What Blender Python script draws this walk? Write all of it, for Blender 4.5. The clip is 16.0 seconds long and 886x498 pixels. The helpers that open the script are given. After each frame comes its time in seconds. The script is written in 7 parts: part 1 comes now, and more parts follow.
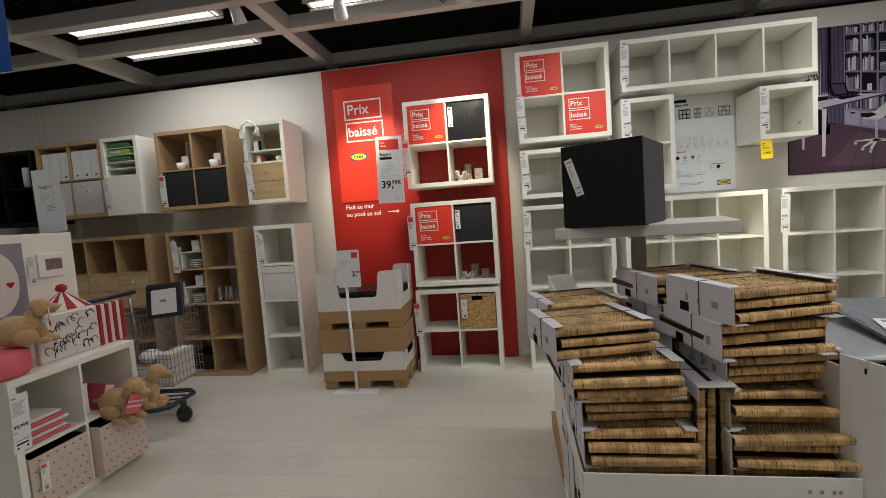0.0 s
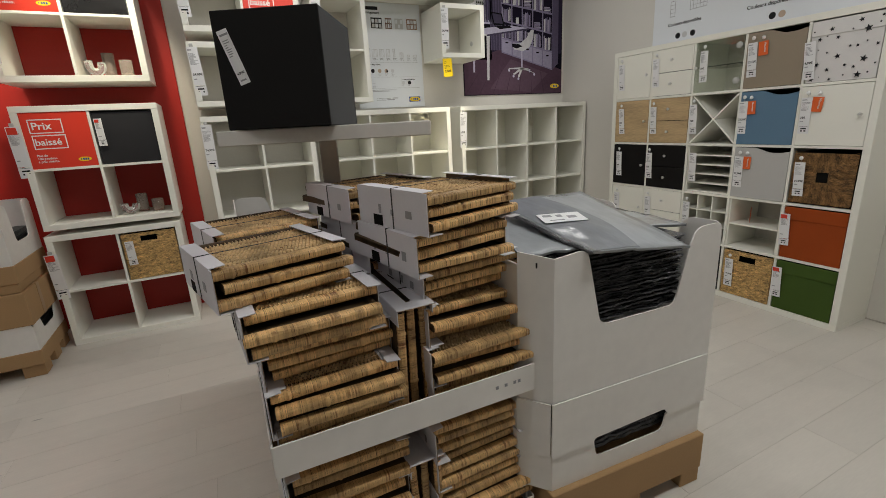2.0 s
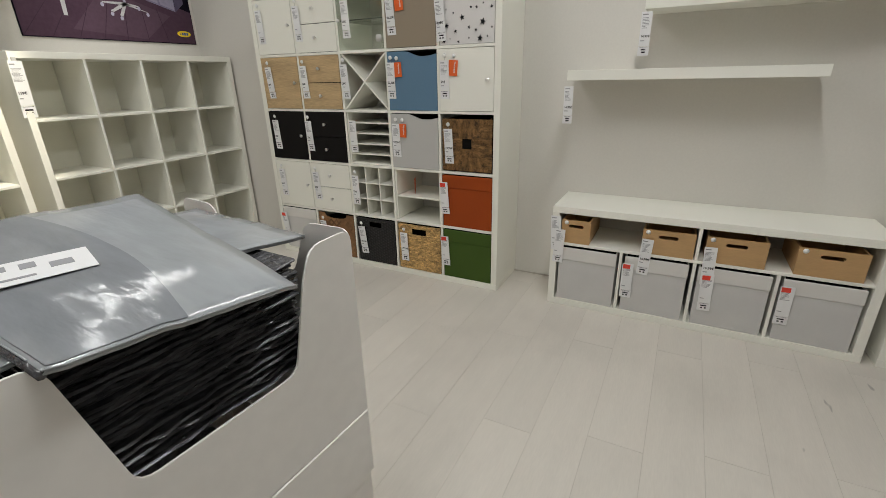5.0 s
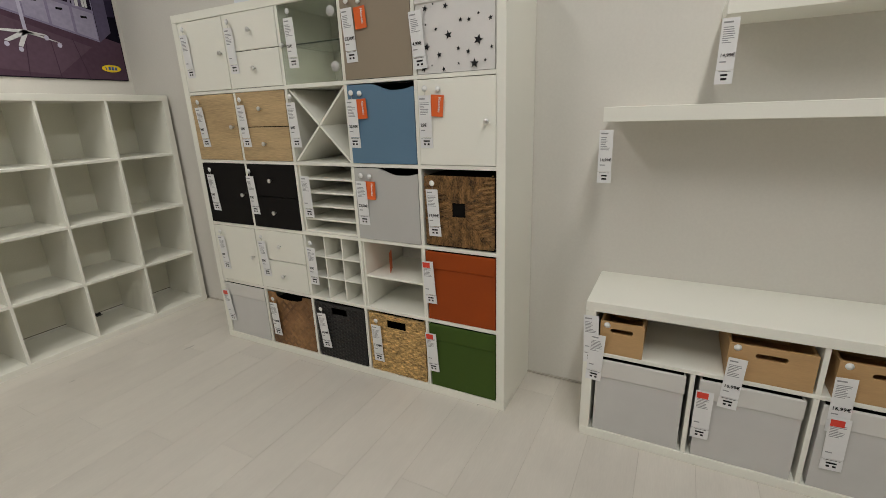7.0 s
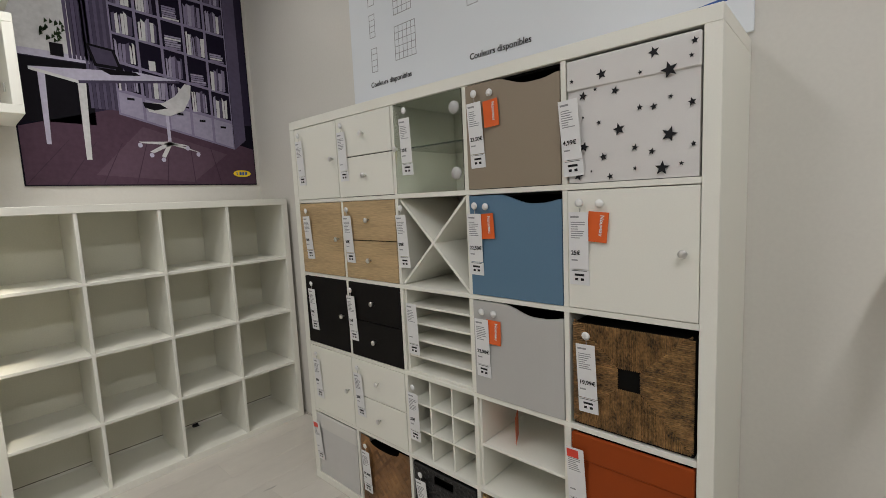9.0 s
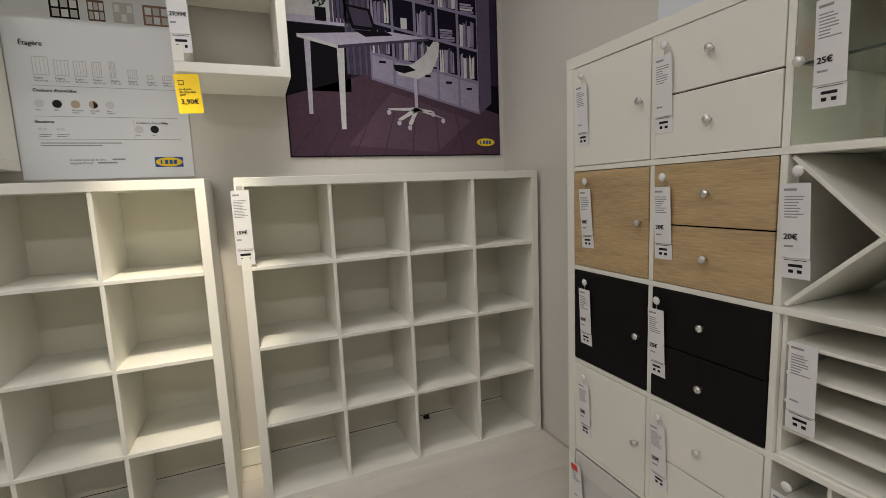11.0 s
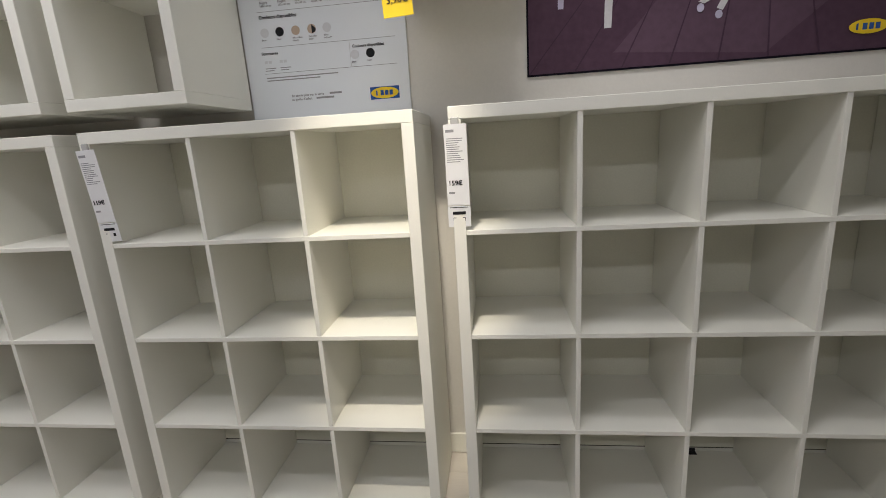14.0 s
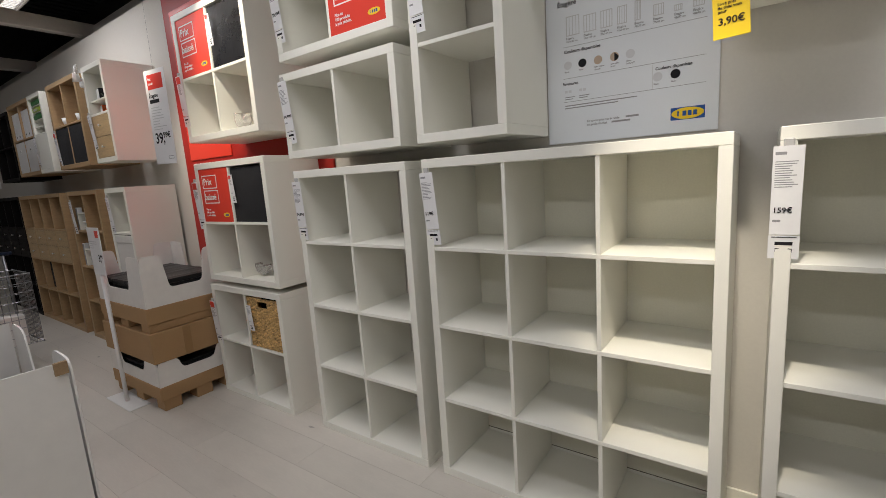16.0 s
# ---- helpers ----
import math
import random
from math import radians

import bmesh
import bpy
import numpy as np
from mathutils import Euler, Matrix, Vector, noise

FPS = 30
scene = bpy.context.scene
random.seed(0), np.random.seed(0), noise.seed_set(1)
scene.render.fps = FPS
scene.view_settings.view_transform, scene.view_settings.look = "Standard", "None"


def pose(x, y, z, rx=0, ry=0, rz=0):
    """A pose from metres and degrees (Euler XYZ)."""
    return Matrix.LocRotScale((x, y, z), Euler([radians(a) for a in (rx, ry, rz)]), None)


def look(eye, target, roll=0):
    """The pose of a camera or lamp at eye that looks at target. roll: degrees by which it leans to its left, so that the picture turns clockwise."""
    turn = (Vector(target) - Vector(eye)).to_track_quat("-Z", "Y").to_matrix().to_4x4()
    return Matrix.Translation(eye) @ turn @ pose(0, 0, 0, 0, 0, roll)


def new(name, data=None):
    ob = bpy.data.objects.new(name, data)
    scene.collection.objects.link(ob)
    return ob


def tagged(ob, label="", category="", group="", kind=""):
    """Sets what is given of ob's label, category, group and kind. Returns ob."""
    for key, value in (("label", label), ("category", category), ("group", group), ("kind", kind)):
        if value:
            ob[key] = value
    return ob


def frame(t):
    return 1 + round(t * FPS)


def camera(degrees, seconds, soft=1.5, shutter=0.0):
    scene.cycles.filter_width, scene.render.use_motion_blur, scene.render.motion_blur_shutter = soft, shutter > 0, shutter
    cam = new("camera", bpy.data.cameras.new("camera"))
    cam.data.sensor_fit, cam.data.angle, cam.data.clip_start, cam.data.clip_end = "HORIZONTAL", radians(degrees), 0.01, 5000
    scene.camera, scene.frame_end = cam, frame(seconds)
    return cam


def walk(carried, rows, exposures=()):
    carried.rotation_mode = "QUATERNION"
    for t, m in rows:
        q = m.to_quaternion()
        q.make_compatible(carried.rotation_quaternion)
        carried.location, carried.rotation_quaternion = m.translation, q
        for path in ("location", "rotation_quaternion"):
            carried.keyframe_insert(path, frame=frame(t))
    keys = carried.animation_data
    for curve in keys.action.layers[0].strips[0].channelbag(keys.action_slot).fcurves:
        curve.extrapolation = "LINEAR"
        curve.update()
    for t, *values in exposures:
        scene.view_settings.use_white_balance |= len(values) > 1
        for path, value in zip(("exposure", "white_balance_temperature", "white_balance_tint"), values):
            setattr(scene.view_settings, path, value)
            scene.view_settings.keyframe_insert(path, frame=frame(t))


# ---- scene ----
# ---- camera and its walk ----
cam = camera(88.9, 16.0, soft=0.6)
PATH = [
    (0, (0.051, -0.04, 1.442), (-0.252, 1.932, 1.296), -4.1),
    (0.5, (0.025, 0.074, 1.408), (0.006, 2.062, 1.189), -4.2),
    (1, (0.03, 0.16, 1.409), (0.406, 2.101, 1.104), -4.3),
    (1.5, (0.087, 0.226, 1.383), (0.8, 2.045, 0.957), -4.0),
    (2, (0.216, 0.325, 1.346), (1.05, 2.06, 0.805), -3.2),
    (2.5, (0.33, 0.4, 1.324), (1.146, 2.112, 0.69), -2.8),
    (3, (0.377, 0.462, 1.306), (1.191, 2.133, 0.568), -2.4),
    (3.5, (0.418, 0.546, 1.287), (1.381, 2.09, 0.457), -2.8),
    (4, (0.5, 0.601, 1.271), (1.753, 1.913, 0.43), -2.2),
    (4.5, (0.686, 0.603, 1.287), (2.225, 1.612, 0.504), -1.1),
    (4.7, (0.786, 0.593, 1.287), (2.405, 1.498, 0.54), -1.5),
    (6.8, (1.643, 0.904, 1.3), (3.348, 1.757, 0.697), -2.1),
    (7, (1.723, 0.934, 1.305), (3.416, 1.824, 0.723), -2.0),
    (7.5, (1.859, 1.051, 1.314), (3.553, 1.999, 0.831), -1.9),
    (8, (1.944, 1.165, 1.374), (3.621, 2.19, 1.007), -2.2),
    (8.5, (2.062, 1.233, 1.406), (3.673, 2.389, 1.141), -2.7),
    (9, (2.189, 1.304, 1.421), (3.667, 2.635, 1.201), -2.6),
    (9.5, (2.223, 1.433, 1.396), (3.511, 2.949, 1.19), -2.4),
    (10, (2.211, 1.632, 1.395), (3.295, 3.299, 1.185), -2.3),
    (10.2, (2.215, 1.702, 1.395), (3.223, 3.416, 1.178), -2.2),
    (12.3, (2.48, 2.438, 1.364), (3.028, 4.33, 1.016), -2.3),
    (12.5, (2.485, 2.508, 1.371), (3.021, 4.396, 0.985), -1.8),
    (13, (2.542, 2.619, 1.336), (2.899, 4.534, 0.88), -2.2),
    (13.5, (2.483, 2.653, 1.338), (2.557, 4.596, 0.868), -3.1),
    (14, (2.379, 2.636, 1.365), (2.135, 4.568, 0.91), -3.6),
    (14.5, (2.315, 2.603, 1.378), (1.753, 4.473, 0.944), -3.9),
    (15, (2.267, 2.555, 1.402), (1.431, 4.329, 1.011), -4.3),
    (15.5, (2.227, 2.502, 1.422), (1.198, 4.179, 1.065), -4.2),
    (16, (2.21, 2.473, 1.407), (1.062, 4.077, 1.077), -3.9),
]
EXPOSURES = [(0.0, 0.05, 6450, 10), (1.0, 0.03, 6450, 10), (2.0, 0.04, 6480, 10), (2.5, 0.13, 6500, 10), (3.5, 0.44, 6450, 10), (4.0, 0.50, 6400, 10), (4.5, 0.40, 6400, 9), (7.0, 0.33, 6600, 9), (8.0, 0.30, 6400, 10), (8.5, 0.29, 6350, 11),
             (9.0, 0.2, 6400, 11), (9.5, 0.02, 6650, 11), (10.0, 0.03, 6700, 12), (12.5, -0.06, 6260, 14), (13.5, -0.05, 6200, 15), (14.5, -0.08, 6200, 15), (16.0, -0.11, 6280, 15)]
walk(cam, [(t, look(eye, target, roll)) for t, eye, target, roll in PATH], EXPOSURES)

# ---- world and lights ----
WALL_N, WALL_E, WALL_W, WALL_S, TOP = 4.415, 3.742, -8.6, -4.2, 2.98
world = bpy.data.worlds.new("world")
scene.world = world
world.use_nodes = True
world.node_tree.nodes["Background"].inputs[0].default_value = (0.75, 0.8, 0.9, 1)
world.node_tree.nodes["Background"].inputs[1].default_value = 0.02
TUBE_WATTS = 15.0
TUBE_COLOR = (0.975, 0.965, 0.945)
SPOT_COLOR = (1.0, 0.90, 0.70)
# colour of the wide fill spots added before the white shelving
COOL_FILL = (1.0, 0.965, 0.90)
TUBES = [(-2.75, 3.30, 0.55), (-2.75, 3.86, 0.5), (-0.75, 3.40, 0.5), (1.35, 2.6, 1.0), (2.6, 3.46, 0.42), (1.35, 0.6, 1.2), (2.6, 0.6, 0.88),
         (-0.75, 1.2, 0.45), (-2.75, 1.2, 0.30), (-5.2, 2.6, 0.42), (-0.75, -1.6, 0.8), (2.0, -1.6, 1.4), (-4.2, -1.2, 0.6)]
# last three are added fills that brighten the shelving; no lamps known there
SPOTS = [((-1.13, 3.40, 2.98), (-1.27, 4.41, 1.92), 138, 44, SPOT_COLOR), ((-0.19, 3.40, 2.98), (-0.36, 4.2, 1.90), 115, 46, SPOT_COLOR),
         ((2.12, 3.05, 3.0), (2.03, 4.15, 0.98), 215, 23, SPOT_COLOR), ((-1.9, 3.3, 3.0), (-1.85, 4.3, 1.3), 24, 50, SPOT_COLOR),
         ((2.50, 3.38, 3.0), (2.75, 4.3, 1.15), 36, 64, COOL_FILL), ((0.7, 3.25, 3.0), (0.7, 4.3, 1.2), 50, 66, COOL_FILL)]


def area_lamp(x, y, z, sx, sy, watts, colour):
    data = bpy.data.lights.new("tube_light", "AREA")
    data.shape, data.size, data.size_y, data.energy, data.color = "RECTANGLE", sx, sy, watts, colour
    ob = new("tube_light", data)
    ob.location = (x, y, z)
    return ob


def spot_lamp(eye, target, watts, degrees, colour):
    data = bpy.data.lights.new("spot_light", "SPOT")
    data.energy, data.spot_size, data.spot_blend, data.shadow_soft_size, data.color = watts, radians(degrees), 0.8, 0.05 if degrees < 60 else 0.3, colour
    ob = new("spot_light", data)
    ob.matrix_world = look(eye, target)
    return ob


for x, y, share in TUBES:
    area_lamp(x, y, 3.115, 1.25, 0.12, TUBE_WATTS * share, TUBE_COLOR)
for eye, target, watts, degrees, tint in SPOTS:
    spot_lamp(eye, target, watts, degrees, tint)


# ---- materials ----
def material(name, colour, rough=0.5, metal=0.0, vary=0.06, scale=6.0, grain=60.0, bump=0.05, piece=0.0, spec=0.5, stretch=(1, 1, 1), sheen=0.0):
    """A surface whose colour and gloss vary at two scales, with fine relief."""
    m = bpy.data.materials.new(name)
    m.use_nodes = True
    nt = m.node_tree
    n, l = nt.nodes, nt.links
    b = n["Principled BSDF"]
    b.inputs["Roughness"].default_value = rough
    b.inputs["Metallic"].default_value = metal
    b.inputs["Specular IOR Level"].default_value = spec
    if sheen:
        b.inputs["Sheen Weight"].default_value = sheen
    co = n.new("ShaderNodeTexCoord")
    mp = n.new("ShaderNodeMapping")
    mp.inputs["Scale"].default_value = stretch
    l.new(co.outputs["Object"], mp.inputs["Vector"])
    big, fine = n.new("ShaderNodeTexNoise"), n.new("ShaderNodeTexNoise")
    big.inputs["Scale"].default_value, fine.inputs["Scale"].default_value = scale, grain
    big.inputs["Detail"].default_value, fine.inputs["Detail"].default_value = 4, 3
    for t in (big, fine):
        l.new(mp.outputs[0], t.inputs["Vector"])
    mix = n.new("ShaderNodeMath")
    mix.operation = "ADD"
    l.new(big.outputs[0], mix.inputs[0])
    l.new(fine.outputs[0], mix.inputs[1])
    rng = n.new("ShaderNodeMapRange")
    rng.inputs["From Min"].default_value, rng.inputs["From Max"].default_value = 0.6, 1.4
    rng.inputs["To Min"].default_value, rng.inputs["To Max"].default_value = 1 - vary, 1 + vary
    l.new(mix.outputs[0], rng.inputs["Value"])
    val = rng.outputs[0]
    if piece:
        info = n.new("ShaderNodeObjectInfo")
        pr = n.new("ShaderNodeMapRange")
        pr.inputs["To Min"].default_value, pr.inputs["To Max"].default_value = 1 - piece, 1 + piece
        l.new(info.outputs["Random"], pr.inputs["Value"])
        mul = n.new("ShaderNodeMath")
        mul.operation = "MULTIPLY"
        l.new(val, mul.inputs[0])
        l.new(pr.outputs[0], mul.inputs[1])
        val = mul.outputs[0]
    hsv = n.new("ShaderNodeHueSaturation")
    hsv.inputs["Color"].default_value = (*colour, 1)
    l.new(val, hsv.inputs["Value"])
    l.new(hsv.outputs[0], b.inputs["Base Color"])
    rr = n.new("ShaderNodeMapRange")
    rr.inputs["To Min"].default_value, rr.inputs["To Max"].default_value = max(rough - 0.08, 0.02), min(rough + 0.08, 1)
    l.new(big.outputs[0], rr.inputs["Value"])
    l.new(rr.outputs[0], b.inputs["Roughness"])
    if bump:
        bp = n.new("ShaderNodeBump")
        bp.inputs["Strength"].default_value, bp.inputs["Distance"].default_value = bump, 0.002
        l.new(fine.outputs[0], bp.inputs["Height"])
        l.new(bp.outputs[0], b.inputs["Normal"])
    return m


def glowing(name, colour, strength):
    m = bpy.data.materials.new(name)
    m.use_nodes = True
    b = m.node_tree.nodes["Principled BSDF"]
    b.inputs["Base Color"].default_value = (*colour, 1)
    b.inputs["Emission Color"].default_value = (*colour, 1)
    b.inputs["Emission Strength"].default_value = strength
    return m


def clear_glass(name, colour=(0.9, 0.97, 0.93), rough=0.02):
    m = bpy.data.materials.new(name)
    m.use_nodes = True
    b = m.node_tree.nodes["Principled BSDF"]
    b.inputs["Base Color"].default_value = (*colour, 1)
    b.inputs["Transmission Weight"].default_value = 1.0
    b.inputs["Roughness"].default_value = rough
    b.inputs["IOR"].default_value = 1.45
    return m


M_WALL = material("wall_paint", (0.70, 0.675, 0.62), 0.75, vary=0.03, scale=1.2, grain=90, bump=0.12)
M_WHITE = material("white_melamine", (0.86, 0.85, 0.768), 0.38, vary=0.02, scale=2, grain=240, bump=0.03)
M_OAK = material("oak_foil", (0.44, 0.29, 0.15), 0.48, vary=0.16, scale=3, grain=30, bump=0.06, stretch=(1, 1, 9))
M_OAKF = material("oak_front", (0.50, 0.355, 0.188), 0.45, vary=0.34, scale=2.2, grain=22, bump=0.06, stretch=(1, 1, 12))
M_BLACK = material("black_brown_foil", (0.010, 0.0088, 0.0085), 0.6, spec=0.12, vary=0.2, scale=4, grain=60, bump=0.06, stretch=(1, 1, 8))
M_RED = material("red_wall_paint", (0.40, 0.015, 0.008), 0.5, vary=0.05, scale=1.5, grain=120, bump=0.05)
M_REDSIGN = material("red_sign_print", (0.74, 0.05, 0.026), 0.35, vary=0.02, scale=2, grain=200, bump=0.0)
M_PRINTW = material("white_print", (0.84, 0.84, 0.82), 0.45, vary=0.01, bump=0.0)
M_PAPER = material("label_paper", (0.82, 0.82, 0.82), 0.45, vary=0.02, scale=8, bump=0.02)
M_INK = material("black_ink", (0.014, 0.014, 0.016), 0.6, vary=0.05, bump=0.0, spec=0.2)
M_GREYINK = material("grey_ink", (0.30, 0.30, 0.31), 0.5, vary=0.05, bump=0.0)
M_LIGHTINK = material("pale_grey_ink", (0.58, 0.58, 0.58), 0.5, vary=0.03, bump=0.0)
M_ORANGE = material("orange_print", (0.78, 0.13, 0.02), 0.4, vary=0.03, bump=0.0)
M_YELLOW = material("yellow_print", (0.88, 0.62, 0.01), 0.4, vary=0.03, bump=0.0)
M_BLUEPRINT = material("blue_print", (0.01, 0.08, 0.33), 0.4, vary=0.03, bump=0.0)
M_STEEL = material("brushed_steel", (0.80, 0.79, 0.77), 0.38, metal=1.0, vary=0.05, bump=0.02)
M_DARKMETAL = material("dark_metal", (0.03, 0.03, 0.032), 0.45, metal=0.3, vary=0.1)
M_PLASTIC = material("black_plastic", (0.018, 0.018, 0.02), 0.4, vary=0.1)
M_CARD = material("brown_cardboard", (0.40, 0.245, 0.115), 0.8, vary=0.07, scale=5, grain=150, bump=0.08)
M_WCARD = material("white_cardboard", (0.81, 0.785, 0.74), 0.5, vary=0.045, scale=2.5, grain=22, bump=0.09)
M_CARDEDGE = material("cardboard_edge", (0.33, 0.22, 0.12), 0.85, vary=0.15, grain=200, bump=0.1)
M_BEAM = material("beam_white_metal", (0.62, 0.60, 0.56), 0.5, vary=0.04, scale=2)
M_DECK = material("dark_ceiling_deck", (0.06, 0.057, 0.054), 0.7, vary=0.2, scale=2, grain=20)
M_TUBE = glowing("lit_tube", (1.0, 0.98, 0.93), 1.5)
M_LOUVRE = material("louvre_metal", (0.75, 0.74, 0.72), 0.25, metal=0.8, vary=0.04)
M_GLASS = clear_glass("clear_glass", (0.60, 0.635, 0.57))
M_TUMBLER = clear_glass("thick_glass", (0.93, 0.92, 0.90), 0.08)
M_TUMBLER.node_tree.nodes["Principled BSDF"].inputs["Transmission Weight"].default_value = 0.82
M_JOINT = material("floor_joint", (0.50, 0.46, 0.40), 0.8, vary=0.1)


def plank_material():
    m = material("whitewashed_oak_plank", (0.64, 0.60, 0.535), 0.42, vary=0.05, scale=2.2, grain=22, bump=0.05, piece=0.035, stretch=(1.0, 9.0, 1.0))
    # trodden-in greyish patches and a few dark scuffs that run across the planks
    n, l = m.node_tree.nodes, m.node_tree.links
    b = n["Principled BSDF"]
    base = b.inputs["Base Color"].links[0].from_socket
    geo = n.new("ShaderNodeNewGeometry")
    val = None
    for scale, detail, lo, hi, dark, stretch in ((1.7, 5.0, 0.50, 0.70, 0.92, (1, 1, 1)), (5.0, 2.0, 0.735, 0.765, 0.62, (0.9, 3.2, 1))):
        mp = n.new("ShaderNodeMapping")
        mp.inputs["Scale"].default_value = stretch
        mp.inputs["Rotation"].default_value = (0, 0, 0.6)
        l.new(geo.outputs["Position"], mp.inputs["Vector"])
        no = n.new("ShaderNodeTexNoise")
        no.inputs["Scale"].default_value, no.inputs["Detail"].default_value = scale, detail
        l.new(mp.outputs[0], no.inputs["Vector"])
        rg = n.new("ShaderNodeMapRange")
        rg.inputs["From Min"].default_value, rg.inputs["From Max"].default_value = lo, hi
        rg.inputs["To Min"].default_value, rg.inputs["To Max"].default_value = 1.015, dark
        l.new(no.outputs[0], rg.inputs["Value"])
        if val:
            mu = n.new("ShaderNodeMath")
            mu.operation = "MULTIPLY"
            l.new(val, mu.inputs[0])
            l.new(rg.outputs[0], mu.inputs[1])
            val = mu.outputs[0]
        else:
            val = rg.outputs[0]
    hs = n.new("ShaderNodeHueSaturation")
    l.new(base, hs.inputs["Color"])
    l.new(val, hs.inputs["Value"])
    l.new(hs.outputs[0], b.inputs["Base Color"])
    return m


M_PLANK = plank_material()


def striped(name, c1, c2, per_metre, axis, rough=0.6, bump=0.4, vary=0.25, distort=1.0):
    """Fine strips side by side along one axis, each of its own tone: cane, straw, wicker."""
    m = bpy.data.materials.new(name)
    m.use_nodes = True
    nt = m.node_tree
    n, l = nt.nodes, nt.links
    b = n["Principled BSDF"]
    b.inputs["Roughness"].default_value = rough
    co = n.new("ShaderNodeTexCoord")
    mp = n.new("ShaderNodeMapping")
    sc = [per_metre * 0.07] * 3
    sc[axis] = per_metre
    mp.inputs["Scale"].default_value = sc
    l.new(co.outputs["Object"], mp.inputs["Vector"])
    info = n.new("ShaderNodeObjectInfo")
    add = n.new("ShaderNodeVectorMath")
    add.operation = "ADD"
    l.new(mp.outputs[0], add.inputs[0])
    sh = n.new("ShaderNodeMath")
    sh.operation = "MULTIPLY"
    sh.inputs[1].default_value = 57.0
    l.new(info.outputs["Random"], sh.inputs[0])
    l.new(sh.outputs[0], add.inputs[1])
    no = n.new("ShaderNodeTexNoise")
    no.inputs["Scale"].default_value, no.inputs["Detail"].default_value = 1.0, 2.0
    l.new(add.outputs[0], no.inputs["Vector"])
    blot = n.new("ShaderNodeTexNoise")
    blot.inputs["Scale"].default_value = 14.0
    add2 = n.new("ShaderNodeVectorMath")
    add2.operation = "ADD"
    l.new(co.outputs["Object"], add2.inputs[0])
    l.new(info.outputs["Random"], add2.inputs[1])
    l.new(add2.outputs[0], blot.inputs["Vector"])
    cr = n.new("ShaderNodeValToRGB")
    cr.color_ramp.elements[0].position, cr.color_ramp.elements[1].position = 0.34, 0.66
    cr.color_ramp.elements[0].color, cr.color_ramp.elements[1].color = (*c1, 1), (*c2, 1)
    l.new(no.outputs[0], cr.inputs[0])
    mr = n.new("ShaderNodeMapRange")
    mr.inputs["From Min"].default_value, mr.inputs["From Max"].default_value = 0.3, 0.7
    mr.inputs["To Min"].default_value, mr.inputs["To Max"].default_value = 1 - vary, 1 + vary
    l.new(blot.outputs[0], mr.inputs["Value"])
    hs = n.new("ShaderNodeHueSaturation")
    l.new(cr.outputs[0], hs.inputs["Color"])
    l.new(mr.outputs[0], hs.inputs["Value"])
    l.new(hs.outputs[0], b.inputs["Base Color"])
    bp = n.new("ShaderNodeBump")
    bp.inputs["Strength"].default_value, bp.inputs["Distance"].default_value = bump, 0.002
    l.new(no.outputs[0], bp.inputs["Height"])
    l.new(bp.outputs[0], b.inputs["Normal"])
    return m


# ---- mesh helpers ----
CACHE = {}


def mesh_of(name, verts, faces, mat):
    me = bpy.data.meshes.new(name)
    me.from_pydata(verts, [], faces)
    me.materials.append(mat)
    me.validate()
    return me


def box_data(x0, y0, z0, x1, y1, z1, c=0.0):
    """Corners and faces of a box whose edges are chamfered by c."""
    c = min(c, (x1 - x0) * 0.45, (y1 - y0) * 0.45, (z1 - z0) * 0.45)
    if c <= 0:
        v = [(x, y, z) for x in (x0, x1) for y in (y0, y1) for z in (z0, z1)]
        return v, [(0, 1, 3, 2), (4, 6, 7, 5), (0, 4, 5, 1), (2, 3, 7, 6), (0, 2, 6, 4), (1, 5, 7, 3)]
    v, idx = [], {}
    lo, hi = (x0, y0, z0), (x1, y1, z1)
    for s in [(a, b, d) for a in (0, 1) for b in (0, 1) for d in (0, 1)]:
        for ax in range(3):
            p = []
            for k in range(3):
                end = hi[k] if s[k] else lo[k]
                p.append(end if k == ax else (end - c if s[k] else end + c))
            idx[(s, ax)] = len(v)
            v.append(tuple(p))
    f = []
    for ax in range(3):
        u, w = [(1, 2), (2, 0), (0, 1)][ax]
        for side in (0, 1):
            ring = []
            for a, b in ((0, 0), (1, 0), (1, 1), (0, 1)):
                s = [0, 0, 0]
                s[ax], s[u], s[w] = side, a, b
                ring.append(idx[(tuple(s), ax)])
            f.append(tuple(ring if side else ring[::-1]))
    for ax in range(3):
        u, w = [(1, 2), (2, 0), (0, 1)][ax]
        for a in (0, 1):
            for b in (0, 1):
                s0, s1 = [0, 0, 0], [0, 0, 0]
                s0[u] = s1[u] = a
                s0[w] = s1[w] = b
                s1[ax] = 1
                s0, s1 = tuple(s0), tuple(s1)
                q = (idx[(s0, u)], idx[(s1, u)], idx[(s1, w)], idx[(s0, w)])
                f.append(q if (a == b) == False else q[::-1])
    for s in [(a, b, d) for a in (0, 1) for b in (0, 1) for d in (0, 1)]:
        q = (idx[(s, 0)], idx[(s, 1)], idx[(s, 2)])
        f.append(q if sum(s) % 2 else q[::-1])
    return v, f


